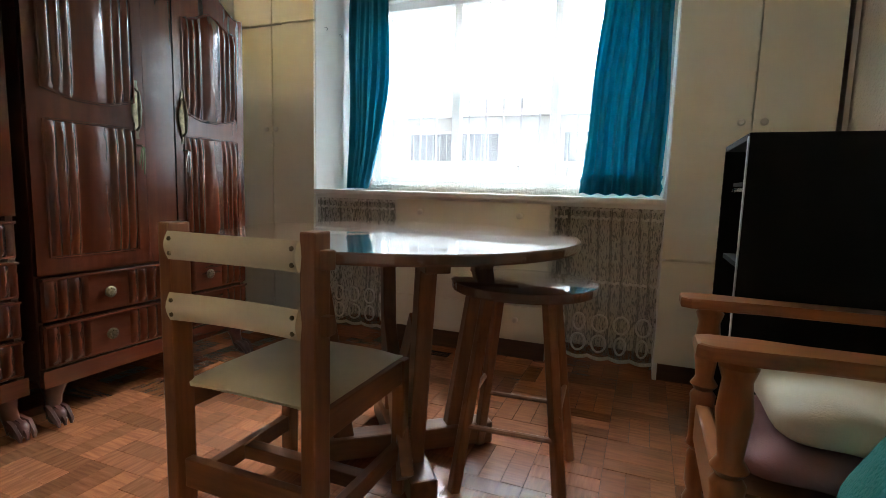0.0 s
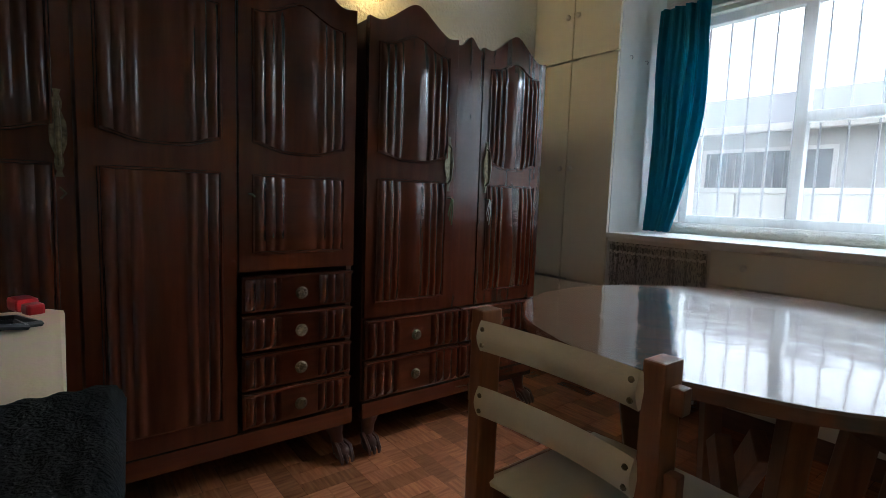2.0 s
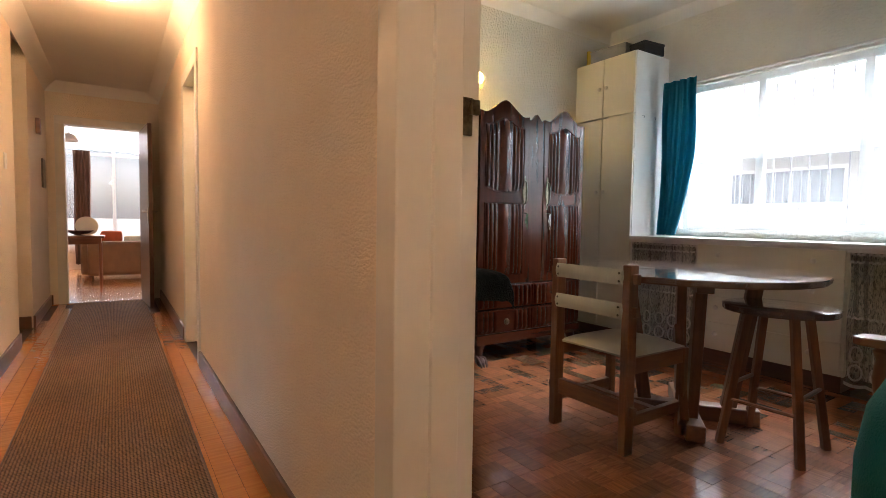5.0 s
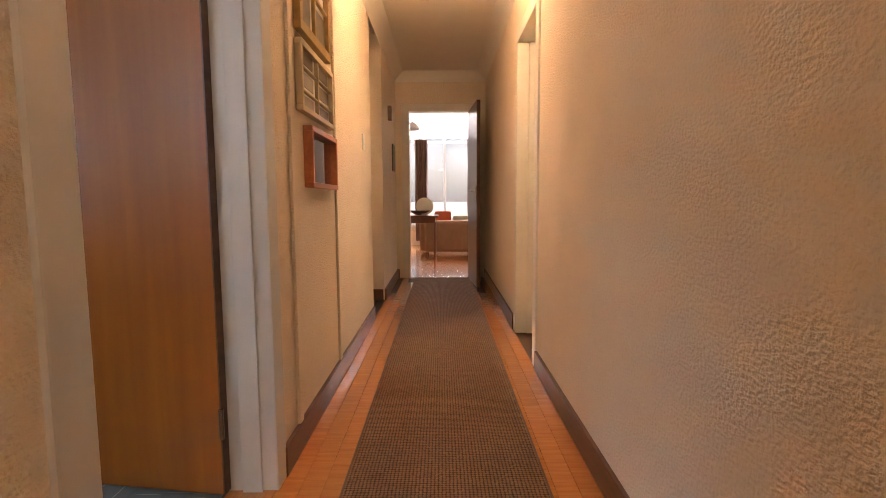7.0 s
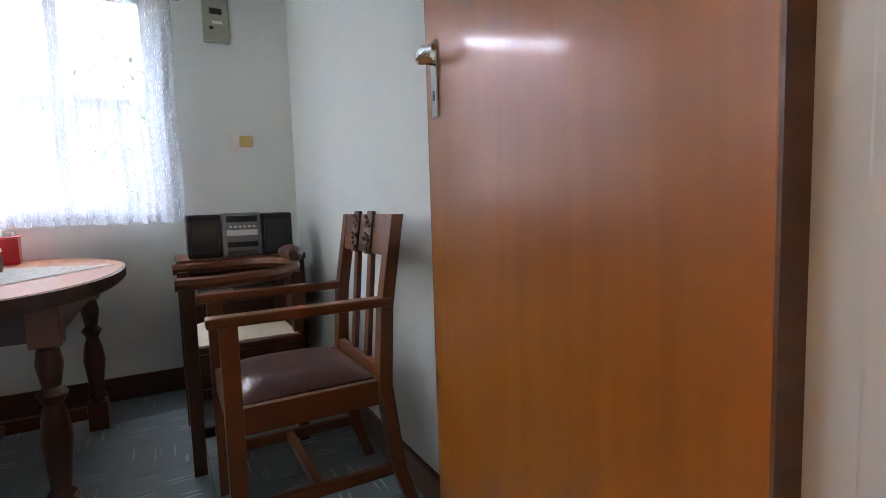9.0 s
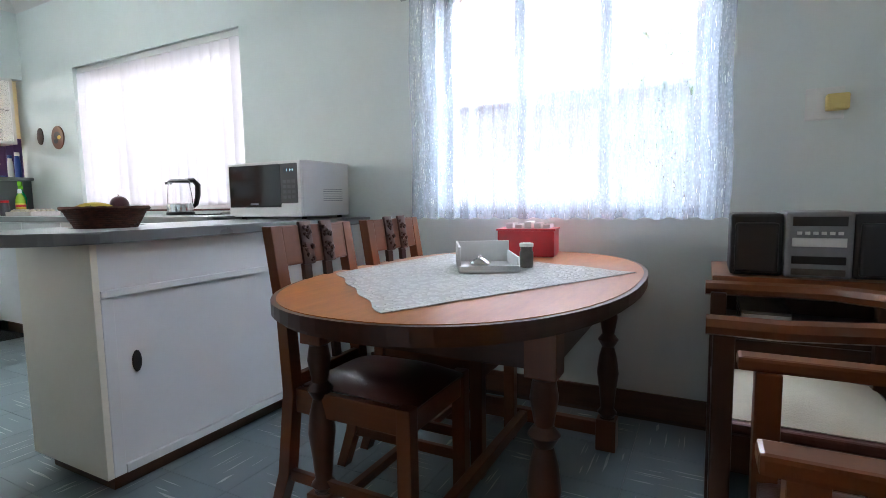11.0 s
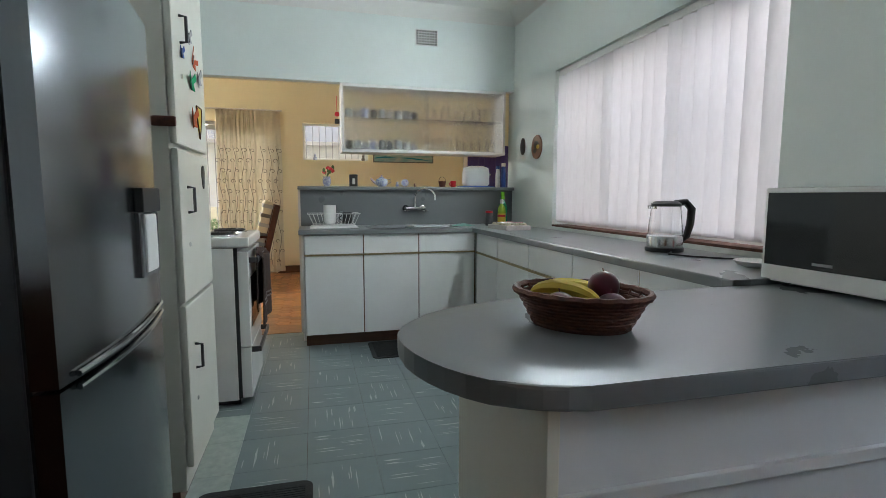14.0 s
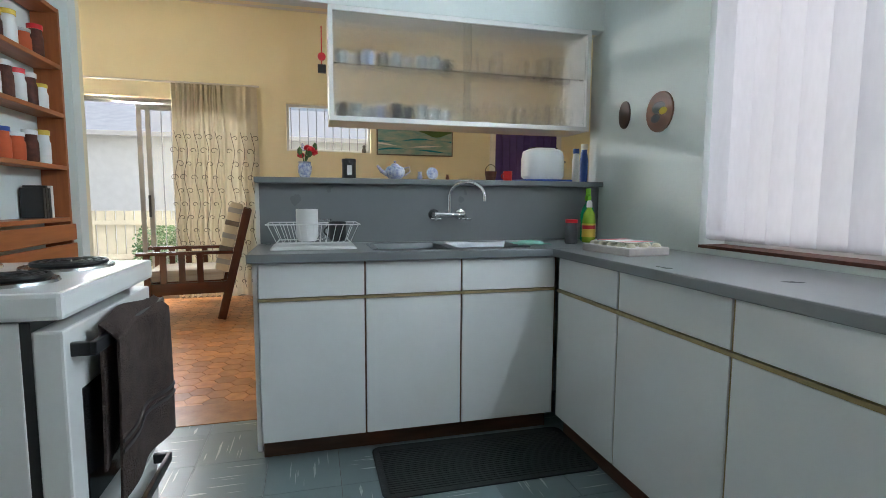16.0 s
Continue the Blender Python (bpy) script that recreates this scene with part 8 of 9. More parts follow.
    single("power_cord", tube(B(), ((-0.86, 0.36, 0.84), (-0.92, 0.40, 0.82), (-0.95, 0.44, 0.808), (-1.02, 0.42, 0.806), (-1.0, 0.35, 0.808), (-0.93, 0.38, 0.815), (-0.98, 0.46, 0.806), (-1.06, 0.42, 0.806), (-1.07, 0.30, 0.806), (-1.0, 0.22, 0.806), (-1.02, 0.145, 0.80), (-1.02, 0.13, 0.70), (-1.0, 0.13, 0.30), (-0.95, 0.15, 0.01)), 0.006, 6), M["black_plastic"], "black iron cord looped on the board", "cord", smooth=True)
    p = thing("red_plug", "red plastic plug lying on the ironing board", "plug", pose(-1.10, 0.43, 0.812, 0, 0, 20))
    part("housing", box(B(), -0.03, 0.03, -0.02, 0.02, 0, 0.028, 0.008), M["red_plastic"], p)
    part("housing", box(B(), 0.035, 0.07, -0.016, 0.016, 0, 0.022, 0.006), M["red_plastic"], p)
    single("spray_bottle", lathe(B(), ((0.03, 0), (0.031, 0.1), (0.026, 0.13), (0.022, 0.14)), 16, Matrix.Translation((-1.07, 0.19, 0.801))), M["white_plastic"], "white plastic bottle on the ironing board", "bottle", smooth=True)


iron()


def folded_jersey():
    far_a, far_b, near_a, near_b = Vector((-0.38, 0.19)), Vector((-0.50, 0.555)), Vector((-0.20, 0.20)), Vector((-0.11, 0.515))

    def fn(u, v, lift=0.0):
        p = far_a.lerp(far_b, v).lerp(near_a.lerp(near_b, v), min(u / 0.72, 1.0))
        z = 0.838 + lift + 0.004 * math.sin(7 * u + 4 * v) + 0.0016 * math.sin(70 * v + 0.9 * math.sin(40 * u))
        if u > 0.66:
            a = min(1.0, (u - 0.66) / 0.14) * math.pi / 2
            z -= 0.045 * (1 - math.cos(a)) + 0.035 * max(0.0, u - 0.80) / 0.2
            p = p + Vector((0.05 * math.sin(a), 0.004 * math.sin(9 * v)))
        edge = min(v, 1 - v, u)
        z -= 0.034 * max(0.0, 1 - edge / 0.05) ** 2
        return Vector((p.x + 0.008 * math.sin(5 * v + 2), p.y, z))
    top = thing("folded_jersey", "dark charcoal knitted jersey folded on the ironing board", "clothing")
    part("upper_fold", sheet(B(), fn, 60, 70, 0.016), M["dark_knit"], top, smooth=True)
    part("lower_fold", sheet(B(), lambda u, v: fn(0.03 + 0.93 * u, 0.02 + 0.96 * v, -0.017), 30, 30, 0.010), M["dark_knit"], top, smooth=True)
    part("collar", sheet(B(), lambda u, v: fn(0.06 + 0.24 * u, 0.05 + 0.36 * v, 0.010 * math.sin(math.pi * u) * math.sin(math.pi * v)), 20, 20, 0.004), M["dark_knit"], top, "folded collar of the jersey", smooth=True)


folded_jersey()


def wall_lamp():
    top = thing("wall_lamp", "round amber glass wall lamp, lit", "lamp", pose(-2.10, 1.78, 2.12))
    part("base", lathe(B(), ((0.045, 0), (0.045, 0.02), (0.03, 0.03)), 16, Matrix.Rotation(radians(90), 4, "Y")), M["frame_white"], top)
    part("socket", lathe(B(), ((0.02, 0.03), (0.02, 0.07)), 12, Matrix.Rotation(radians(90), 4, "Y")), M["frame_white"], top)
    bm = B()
    bmesh.ops.create_uvsphere(bm, u_segments=20, v_segments=12, radius=0.028, matrix=Matrix.Translation((0.10, 0, 0)))
    part("bulb", bm, M["amber_glass"], top, "glowing warm bulb", smooth=True).visible_shadow = False
    bm = B()
    bmesh.ops.create_uvsphere(bm, u_segments=28, v_segments=16, radius=0.085, matrix=Matrix.Translation((0.10, 0, 0)))
    part("shade", bm, glass("amber_shade", (1.0, 0.86, 0.55), 0.04, 0.2, 40), top, "ribbed amber glass globe", smooth=True).visible_shadow = False


wall_lamp()


def box_with(name, m, w, d, h, mat, label):
    top = thing(name, label, "box", m)
    part("carton", box(B(), -w / 2, w / 2, -d / 2, d / 2, 0, h * 0.88, 0.004), mat, top)
    part("lid", box(B(), -w / 2 - 0.003, w / 2 + 0.003, -d / 2 - 0.003, d / 2 + 0.003, h * 0.8, h, 0.003), mat, top)


box_with("storage_box", pose(-1.80, 3.22, 2.46, 0, 0, 4), 0.36, 0.26, 0.12, M["paper_grey"], "grey and white cardboard box on top of the cupboard")
box_with("storage_box", pose(-1.52, 3.27, 2.46, 0, 0, -6), 0.16, 0.24, 0.10, M["black_plastic"], "black flat box on top of the cupboard")
single("yellow_folder", box(B(), -2.02, -1.995, 3.08, 3.35, 2.461, 2.60, 0.003), M["yellow"], "yellow folder on top of the cupboard", "folder")
for i, x in enumerate((-1.36, -1.30)):
    hk = thing("cup_hook", "small metal hook in the window recess", "hook", pose(-1.4515, 3.14 + 0.16 * i, 1.93), group="hooks in the window recess")
    part("hook", tube(B(), ((0, 0, 0), (0.016, 0, 0), (0.022, 0, -0.01), (0.016, 0, -0.02)), 0.0025, 6), M["steel"], hk)

def bed():
    top = thing("bed", "bed with lime green bedspread in the side room", "bed", pose(-3.66, 0.75, 0))
    part("base", box(B(), -0.34, 0.40, -0.66, 1.14, 0.10, 0.32, 0.01), M["cream_paint"], top)
    part("bedspread", sheet(B(), lambda u, v: Vector((0.03 + 0.86 * (u - 0.5), -0.70 + 1.86 * v, 0.06 + 0.46 * min(1.0, min(u, 1 - u) * 12, v * 22) + 0.012 * math.sin(9 * u) * math.sin(7 * v))), 48, 48, 0.012), M["lime_cloth"], top, "lime green bedspread", smooth=True)
    for x in (-0.3, 0.34):
        for y in (-0.6, 1.08):
            part("leg", box(B(), x, x + 0.05, y, y + 0.05, 0, 0.10), M["skirting"], top)
    single("pillow", sheet(B(), lambda u, v: Vector((-3.66 + 0.36 * math.cos(2 * math.pi * u) * math.sin(math.pi * v) ** 0.5, 0.30 + 0.22 * math.sin(2 * math.pi * u) * math.sin(math.pi * v) ** 0.5, 0.61 - 0.075 * math.cos(math.pi * v))), 28, 14), M["lime_cloth"], "plump lime green pillow on the bed", "pillow", smooth=True)


bed()

# ---- hall ----
M["sea_mirror"] = surf("mirror", (0.8, 0.8, 0.8), (0.78, 0.78, 0.78), 4, 0.05, metal=1.0, rough_vary=0.02)


def picture(m, w, h, frame_mat, label, panes=1, deep=0.03, bar=0.022, inner="photo_dark"):
    """A framed picture on the wall; faces -y in its own space."""
    top = thing("picture_frame", label, "picture", m)
    bm = B()
    box(bm, -w / 2, w / 2, -deep, 0, h / 2 - bar, h / 2, 0.003)
    box(bm, -w / 2, w / 2, -deep, 0, -h / 2, -h / 2 + bar, 0.003)
    box(bm, -w / 2, -w / 2 + bar, -deep, 0, -h / 2 + bar, h / 2 - bar, 0.003)
    box(bm, w / 2 - bar, w / 2, -deep, 0, -h / 2 + bar, h / 2 - bar, 0.003)
    part("frame", bm, frame_mat, top)
    part("backing", box(B(), -w / 2 + bar, w / 2 - bar, -0.008, -0.002, -h / 2 + bar, h / 2 - bar), M["paper_white"] if panes > 1 else M[inner], top)
    if panes > 1:
        rnd = random.Random(panes)
        for i in range(2):
            for j in range(panes // 2):
                cx = -w / 4 + w / 2 * i
                cz = -h / 2 + h * (j + 0.5) / (panes // 2)
                part("photo", box(B(), cx - w * 0.17, cx + w * 0.17, -0.011, -0.008, cz - 0.30 * h / (panes // 2), cz + 0.30 * h / (panes // 2)), M["photo_dark" if rnd.random() < 0.7 else "paper_grey"], top)
                part("mount_bar", box(B(), cx - w * 0.22, cx + w * 0.22, -deep * 0.8, -0.008, cz + 0.40 * h / (panes // 2), cz + 0.46 * h / (panes // 2), 0.002), frame_mat, top)
        part("mount_bar", box(B(), -0.008, 0.008, -deep * 0.8, -0.008, -h / 2 + bar, h / 2 - bar, 0.002), frame_mat, top)
    return top


picture(pose(-2.0, -1.229, 1.145, 0, 0, 180), 0.48, 0.25, M["spice_wood"], "small box frame of red-brown wood", deep=0.04, inner="sea_mirror")
picture(pose(-1.95, -1.229, 1.45, 0, 0, 180), 0.56, 0.27, surf("frame_cream", (0.55, 0.47, 0.33), None, 12, 0.5), "cream multi-opening photo frame", 6)
picture(pose(-1.93, -1.229, 1.85, 0, 0, 180), 0.52, 0.46, surf("frame_gold", (0.40, 0.27, 0.10), (0.28, 0.18, 0.06), 20, 0.4), "gilt frame with a patterned picture", 4, bar=0.04)
for x in (-1.575, -2.35):
    structure("trim_hall_strip", box(B(), x - 0.022, x + 0.022, -1.229, -1.214, 0.11, 2.40, 0.005), M["plaster_hall"], "painted cover strip on the hall wall")
sw = thing("light_switch", "white plastic light switch on the hall wall", "switch", pose(-3.32, -1.229, 1.38, 0, 0, 180))
part("plate", box(B(), -0.04, 0.04, -0.008, 0, -0.055, 0.055, 0.003), M["white_plastic"], sw)
part("rocker", box(B(), -0.014, 0.014, -0.014, -0.008, -0.02, 0.02, 0.002), M["white_plastic"], sw)
single("door_bell", box(B(), -5.10, -5.02, -1.229, -1.19, 1.80, 1.95, 0.006), M["skirting"], "small dark wooden box on the hall wall", "bell box")
single("wall_plaque", box(B(), -5.62, -5.40, -1.229, -1.212, 1.30, 1.60, 0.004), M["photo_dark"], "narrow dark framed plaque on the hall wall", "plaque")


def hall_lamp(x):
    top = thing("ceiling_lamp", "square pressed glass ceiling lamp, lit warm", "lamp", pose(x, -0.68, HH))
    part("base", lathe(B(), ((0.06, -0.02), (0.06, 0.0)), 16), M["frame_white"], top)
    part("shade", box(B(), -0.11, 0.11, -0.11, 0.11, -0.075, -0.02, 0.012), M["hall_shade"], top, "glowing pressed glass shade").visible_shadow = False


hall_lamp(-2.72)


def runner():
    top = thing("runner", "long brown woven hall runner, slightly worn", "carpet")

    def fn(u, v):
        x = -5.85 + 7.9 * u
        y = -1.0 + 0.68 * v
        return Vector((x, y, 0.008 + 0.0012 * math.sin(5 * x + 4 * v) + 0.001 * math.sin(17 * x)))
    part("weave", sheet(B(), fn, 120, 6, 0.007), M["runner"], top, smooth=True)
    for y in (-1.004, -0.316):
        part("binding", tube(B(), [(-5.85 + 7.9 * i / 40, y, 0.006) for i in range(41)], 0.005, 6), M["runner_edge"], top)


runner()

# ---- living room, seen through the far door ----


def sofa():
    top = thing("sofa", "tan leather sofa with its back to the door", "sofa", pose(-8.40, -0.50, 0) @ Matrix.Diagonal((1, 0.62, 1, 1)))
    part("base", box(B(), -0.8, 0.0, -0.75, 0.75, 0.08, 0.42, 0.03), M["sofa_tan"], top)
    part("backrest", box(B(), -0.02, 0.20, -0.75, 0.75, 0.08, 0.62, 0.05), M["sofa_tan"], top)
    for s in (-1, 1):
        part("armrest", box(B(), -0.8, 0.02, s * 0.80 - 0.10, s * 0.80 + 0.10, 0.08, 0.58, 0.05), M["sofa_tan"], top)
        part("foot", box(B(), -0.7, -0.64, s * 0.7 - 0.03, s * 0.7 + 0.03, 0, 0.08), M["skirting"], top)
        part("foot", box(B(), 0.1, 0.16, s * 0.7 - 0.03, s * 0.7 + 0.03, 0, 0.08), M["skirting"], top)
    part("seat_cushion", box(B(), -0.79, -0.03, -0.68, 0.68, 0.42, 0.52, 0.03), M["sofa_tan"], top)
    single("throw_cushion", box(B(), -8.62, -8.49, -0.80, -0.50, 0.53, 0.78, 0.05, None), M["orange_cloth"], "bright orange cushion on the sofa", "cushion", smooth=True)
    single("throw_cushion", box(B(), -8.64, -8.50, -0.48, -0.16, 0.53, 0.70, 0.05, None), M["cushion_cream"], "cream cushion on the sofa", "cushion", smooth=True)


sofa()


def console_table():
    top = thing("side_table", "polished brown wooden side table with slim legs", "table", pose(-7.05, -1.05, 0))
    part("tabletop", box(B(), -0.25, 0.25, -0.35, 0.33, 0.72, 0.75, 0.006), M["oak_up"], top)
    part("apron", box(B(), -0.21, 0.21, -0.31, 0.29, 0.64, 0.72), M["oak_up"], top)
    for sx in (-0.2, 0.2):
        for sy in (-0.3, 0.28):
            part("leg", tube(B(), ((sx, sy, 0.0), (sx, sy, 0.66)), (0.014, 0.022), 8), M["oak_up"], top)
    single("bowl", lathe(B(), ((0.05, 0.0), (0.12, 0.03), (0.16, 0.07), (0.15, 0.07), (0.10, 0.03), (0.001, 0.015)), 24, pose(-7.05, -0.98, 0.75), cap=False), M["wicker"], "round brown woven bowl on the side table", "bowl", smooth=True)
    single("woven_plate", lathe(B(), ((0.11, 0), (0.13, 0.02), (0.02, 0.03)), 24, pose(-7.0, -0.92, 0.875, 0, 78, 10)), M["cushion_cream"], "pale woven plate leaning in the bowl", "plate", smooth=True)


console_table()
side = Matrix(((0, -1, 0, 0), (1, 0, 0, 0), (0, 0, 1, 0), (0, 0, 0, 1)))
curtain("curtain", M["curtain_brown"], "brown curtain drawn beside the living room window", -1.23, -0.97, 0.1, 2.24, 10.40, 5, 0.03, m=side)
curtain("curtain", M["curtain_brown"], "brown curtain drawn beside the living room window", -0.12, 0.14, 0.1, 2.24, 10.40, 5, 0.03, m=side, seed=4)
curtain("net_curtain", M["net"], "white net curtain over the living room window", -1.6, 0.45, 0.3, 2.24, 10.46, 16, 0.012, m=side, thick=0.0, seed=6)
curtain("net_curtain", M["blind"], "pale net over the living room top lights", -1.6, 0.45, 2.26, 2.97, 10.46, 10, 0.008, m=side, thick=0.0, seed=9)
pl = thing("pendant_lamp", "white glass pendant lamp in the living room", "lamp", pose(-7.6, -1.12, 2.05))
part("cord", tube(B(), ((0, 0, 0.12), (0, 0, 1.30)), 0.004, 6), M["black_plastic"], pl)
part("shade", lathe(B(), ((0.10, 0.0), (0.11, 0.03), (0.08, 0.09), (0.02, 0.12)), 18, cap=False), M["white_plastic"], pl, smooth=True)

# ---- sunroom, seen past the hatch ----
back = Matrix(((0, 1, 0, 0), (1, 0, 0, 0), (0, 0, 1, 0), (0, 0, 0, 1)))


def east_curtain(y0, y1, label, folds, seed):
    ob = curtain("curtain", M["curtain_pattern"], label, y0, y1, 0.03, 2.44, 8.27, folds, 0.03, m=back, seed=seed)
    return ob


east_curtain(-1.58, -1.02, "cream embroidered curtain gathered beside the sliding door", 9, 31)
east = east_curtain(-1.93, -1.56, "cream embroidered curtain hanging flat by the wall", 2, 32)
single("curtain_rail", tube(B(), ((8.27, -1.95, 2.45), (8.27, 0.35, 2.45)), 0.012, 8), M["frame_white"], "cream curtain rail above the sliding door", "curtain rail")


def vine_motifs():
    """Stitched vines that climb the curtains, each with its curls."""
    rnd = random.Random(7)
    for y0 in (-1.87, -1.76, -1.65, -1.49, -1.38, -1.27, -1.16, -1.07):
        bm = B()
        tube(bm, [(y0 + 0.022 * math.sin(i * 0.55), 8.226, 0.12 + 0.05 * i) for i in range(37)], 0.003, 4)
        for k in range(12):
            z, s, r, a0 = 0.2 + 0.15 * k, (-1) ** k, rnd.uniform(0.028, 0.045), rnd.uniform(-0.4, 0.4)
            tube(bm, [(y0 + s * (0.035 + r * (1 - i / 15) * math.cos(a0 + math.pi + i * 0.5)), 8.226, z + r * (1 - i / 15) * math.sin(a0 + i * 0.5)) for i in range(12)], 0.0032, 4)
        part("embroidery", bm, M["photo_dark"], east)


vine_motifs()


def painting():
    top = thing("painting", "framed seascape painting with turquoise waves", "painting", pose(8.338, -3.80, 1.90, 0, 0, -90))
    w, h = 0.98, 0.36
    part("frame", box(B(), -w / 2, w / 2, -0.02, 0, -h / 2, h / 2, 0.004), M["photo_dark"], top)
    part("canvas", box(B(), -w / 2 + 0.015, w / 2 - 0.015, -0.023, -0.02, -h / 2 + 0.015, h / 2 - 0.015), M["sea_paint"], top)

    def wave(k):
        def fn(u, v):
            return Vector((-w / 2 + 0.02 + (w - 0.04) * u, -0.0245 - 0.0006 * k, -0.12 + 0.06 * k + 0.018 * math.sin(5 * u + 2.3 * k) + 0.022 * v * (0.5 + 0.5 * math.sin(11 * u + k))))
        return sheet(B(), fn, 30, 2)
    for k in range(3):
        part("painted_wave", wave(k), M["paper_white" if k == 1 else "teal_cloth"], top)
    part("painted_tree", sheet(B(), lambda u, v: Vector((0.05 + 0.42 * u, -0.0265, 0.155 - 0.10 * v * (0.4 + 0.6 * math.sin(3 * u) ** 2))), 20, 4), M["leaf"], top)


painting()


def purple_door():
    top = thing("door_5", "purple board door with white frame", "door", kind="structure")
    y0, y1 = -5.75, -4.87
    for i in range(9):
        a = y0 + (y1 - y0) * i / 9
        part("board", box(B(), 8.30, 8.335, a + 0.004, a + (y1 - y0) / 9 - 0.004, 0.01, 2.03, 0.004), M["purple"], top)
    for a, b in ((y0 - 0.07, y0), (y1, y1 + 0.07)):
        part("frame_post", box(B(), 8.30, 8.338, a, b, 0, 2.10, 0.004), M["sill_white"], top)


purple_door()


def sun_chair():
    top = thing("sunroom_armchair", "dark wooden armchair with striped cushions", "armchair", pose(7.45, -1.34, 0, 0, 0, 97) @ Matrix.Scale(1.10, 4))
    for s in (-1, 1):
        y = 0.29 * s
        part("front_leg", box(B(), 0.28, 0.33, y - 0.025, y + 0.025, 0, 0.58, 0.005), M["mahogany"], top)
        part("back_leg", box(B(), -0.36, -0.29, y - 0.025, y + 0.025, 0, 1.0, 0.006, Matrix.Translation((-0.30, 0, 0.3)) @ Matrix.Rotation(radians(-14), 4, "Y") @ Matrix.Translation((0.30, 0, -0.3))), M["mahogany"], top)
        part("arm", box(B(), -0.36, 0.38, y - 0.035, y + 0.035, 0.58, 0.61, 0.008), M["mahogany"], top)
        part("side_rail", box(B(), -0.30, 0.28, y - 0.016, y + 0.016, 0.24, 0.34, 0.004), M["mahogany"], top)
        for k in range(3):
            part("arm_slat", box(B(), -0.12 + 0.14 * k, -0.07 + 0.14 * k, y - 0.01, y + 0.01, 0.34, 0.58, 0.002), M["mahogany"], top)
    part("front_rail", box(B(), 0.28, 0.31, -0.265, 0.265, 0.24, 0.34, 0.004), M["mahogany"], top)
    part("seat_cushion", box(B(), -0.28, 0.30, -0.255, 0.255, 0.345, 0.45, 0.03), M["stripe_cloth"], top, "striped seat cushion", smooth=True)
    bk = part("back_cushion", box(B(), -0.06, 0.05, -0.255, 0.255, 0.0, 0.62, 0.03, Matrix.Translation((-0.25, 0, 0.42)) @ Matrix.Rotation(radians(-14), 4, "Y")), M["cushion_cream"], top, "striped back cushion", smooth=True)
    for k in range(5):
        part("stripe", box(B(), -0.063, 0.053, -0.257, 0.257, 0.07 + 0.115 * k, 0.115 + 0.115 * k, 0.003, Matrix.Translation((-0.25, 0, 0.42)) @ Matrix.Rotation(radians(-14), 4, "Y")), M["photo_dark" if k % 2 else "paper_grey"], bk)


sun_chair()
for k, (y, mt) in enumerate(((-2.42, "blue_china"), (-3.16, "photo_dark"))):
    o = thing("window_ornament", "small china figure on the high window sill", "ornament", pose(8.40, y, 1.742))
    part("figure", lathe(B(), ((0.025, 0), (0.03, 0.03), (0.015, 0.06), (0.02, 0.08), (0.006, 0.10)), 12), M[mt], o, smooth=True)
hc = thing("hanging_charm", "red and black good-luck charm on a cord", "charm", pose(4.70, -2.585, 1.93))
part("cord", tube(B(), ((0, 0, -0.09), (0, 0, 0.10)), 0.003, 5), M["red_plastic"], hc)
part("disc", lathe(B(), ((0.02, -0.006), (0.02, 0.006)), 12, Matrix.Translation((0, 0, -0.05)) @ Matrix.Rotation(radians(90), 4, "Y")), M["red_plastic"], hc)
part("tassel", box(B(), -0.012, 0.012, -0.02, 0.02, -0.13, -0.09, 0.002), M["black_plastic"], hc)

# ---- outside ----
for y, name, glowing in ((62, "backdrop_sky_north", "sky_haze"), (-62, "backdrop_sky_south", "sky_haze_south")):
    structure(name, sheet(B(), lambda u, v, y=y: Vector((-110 + 220 * u, y, -5 + 60 * v)), 1, 1), M[glowing], "bright hazy sky far behind the houses")



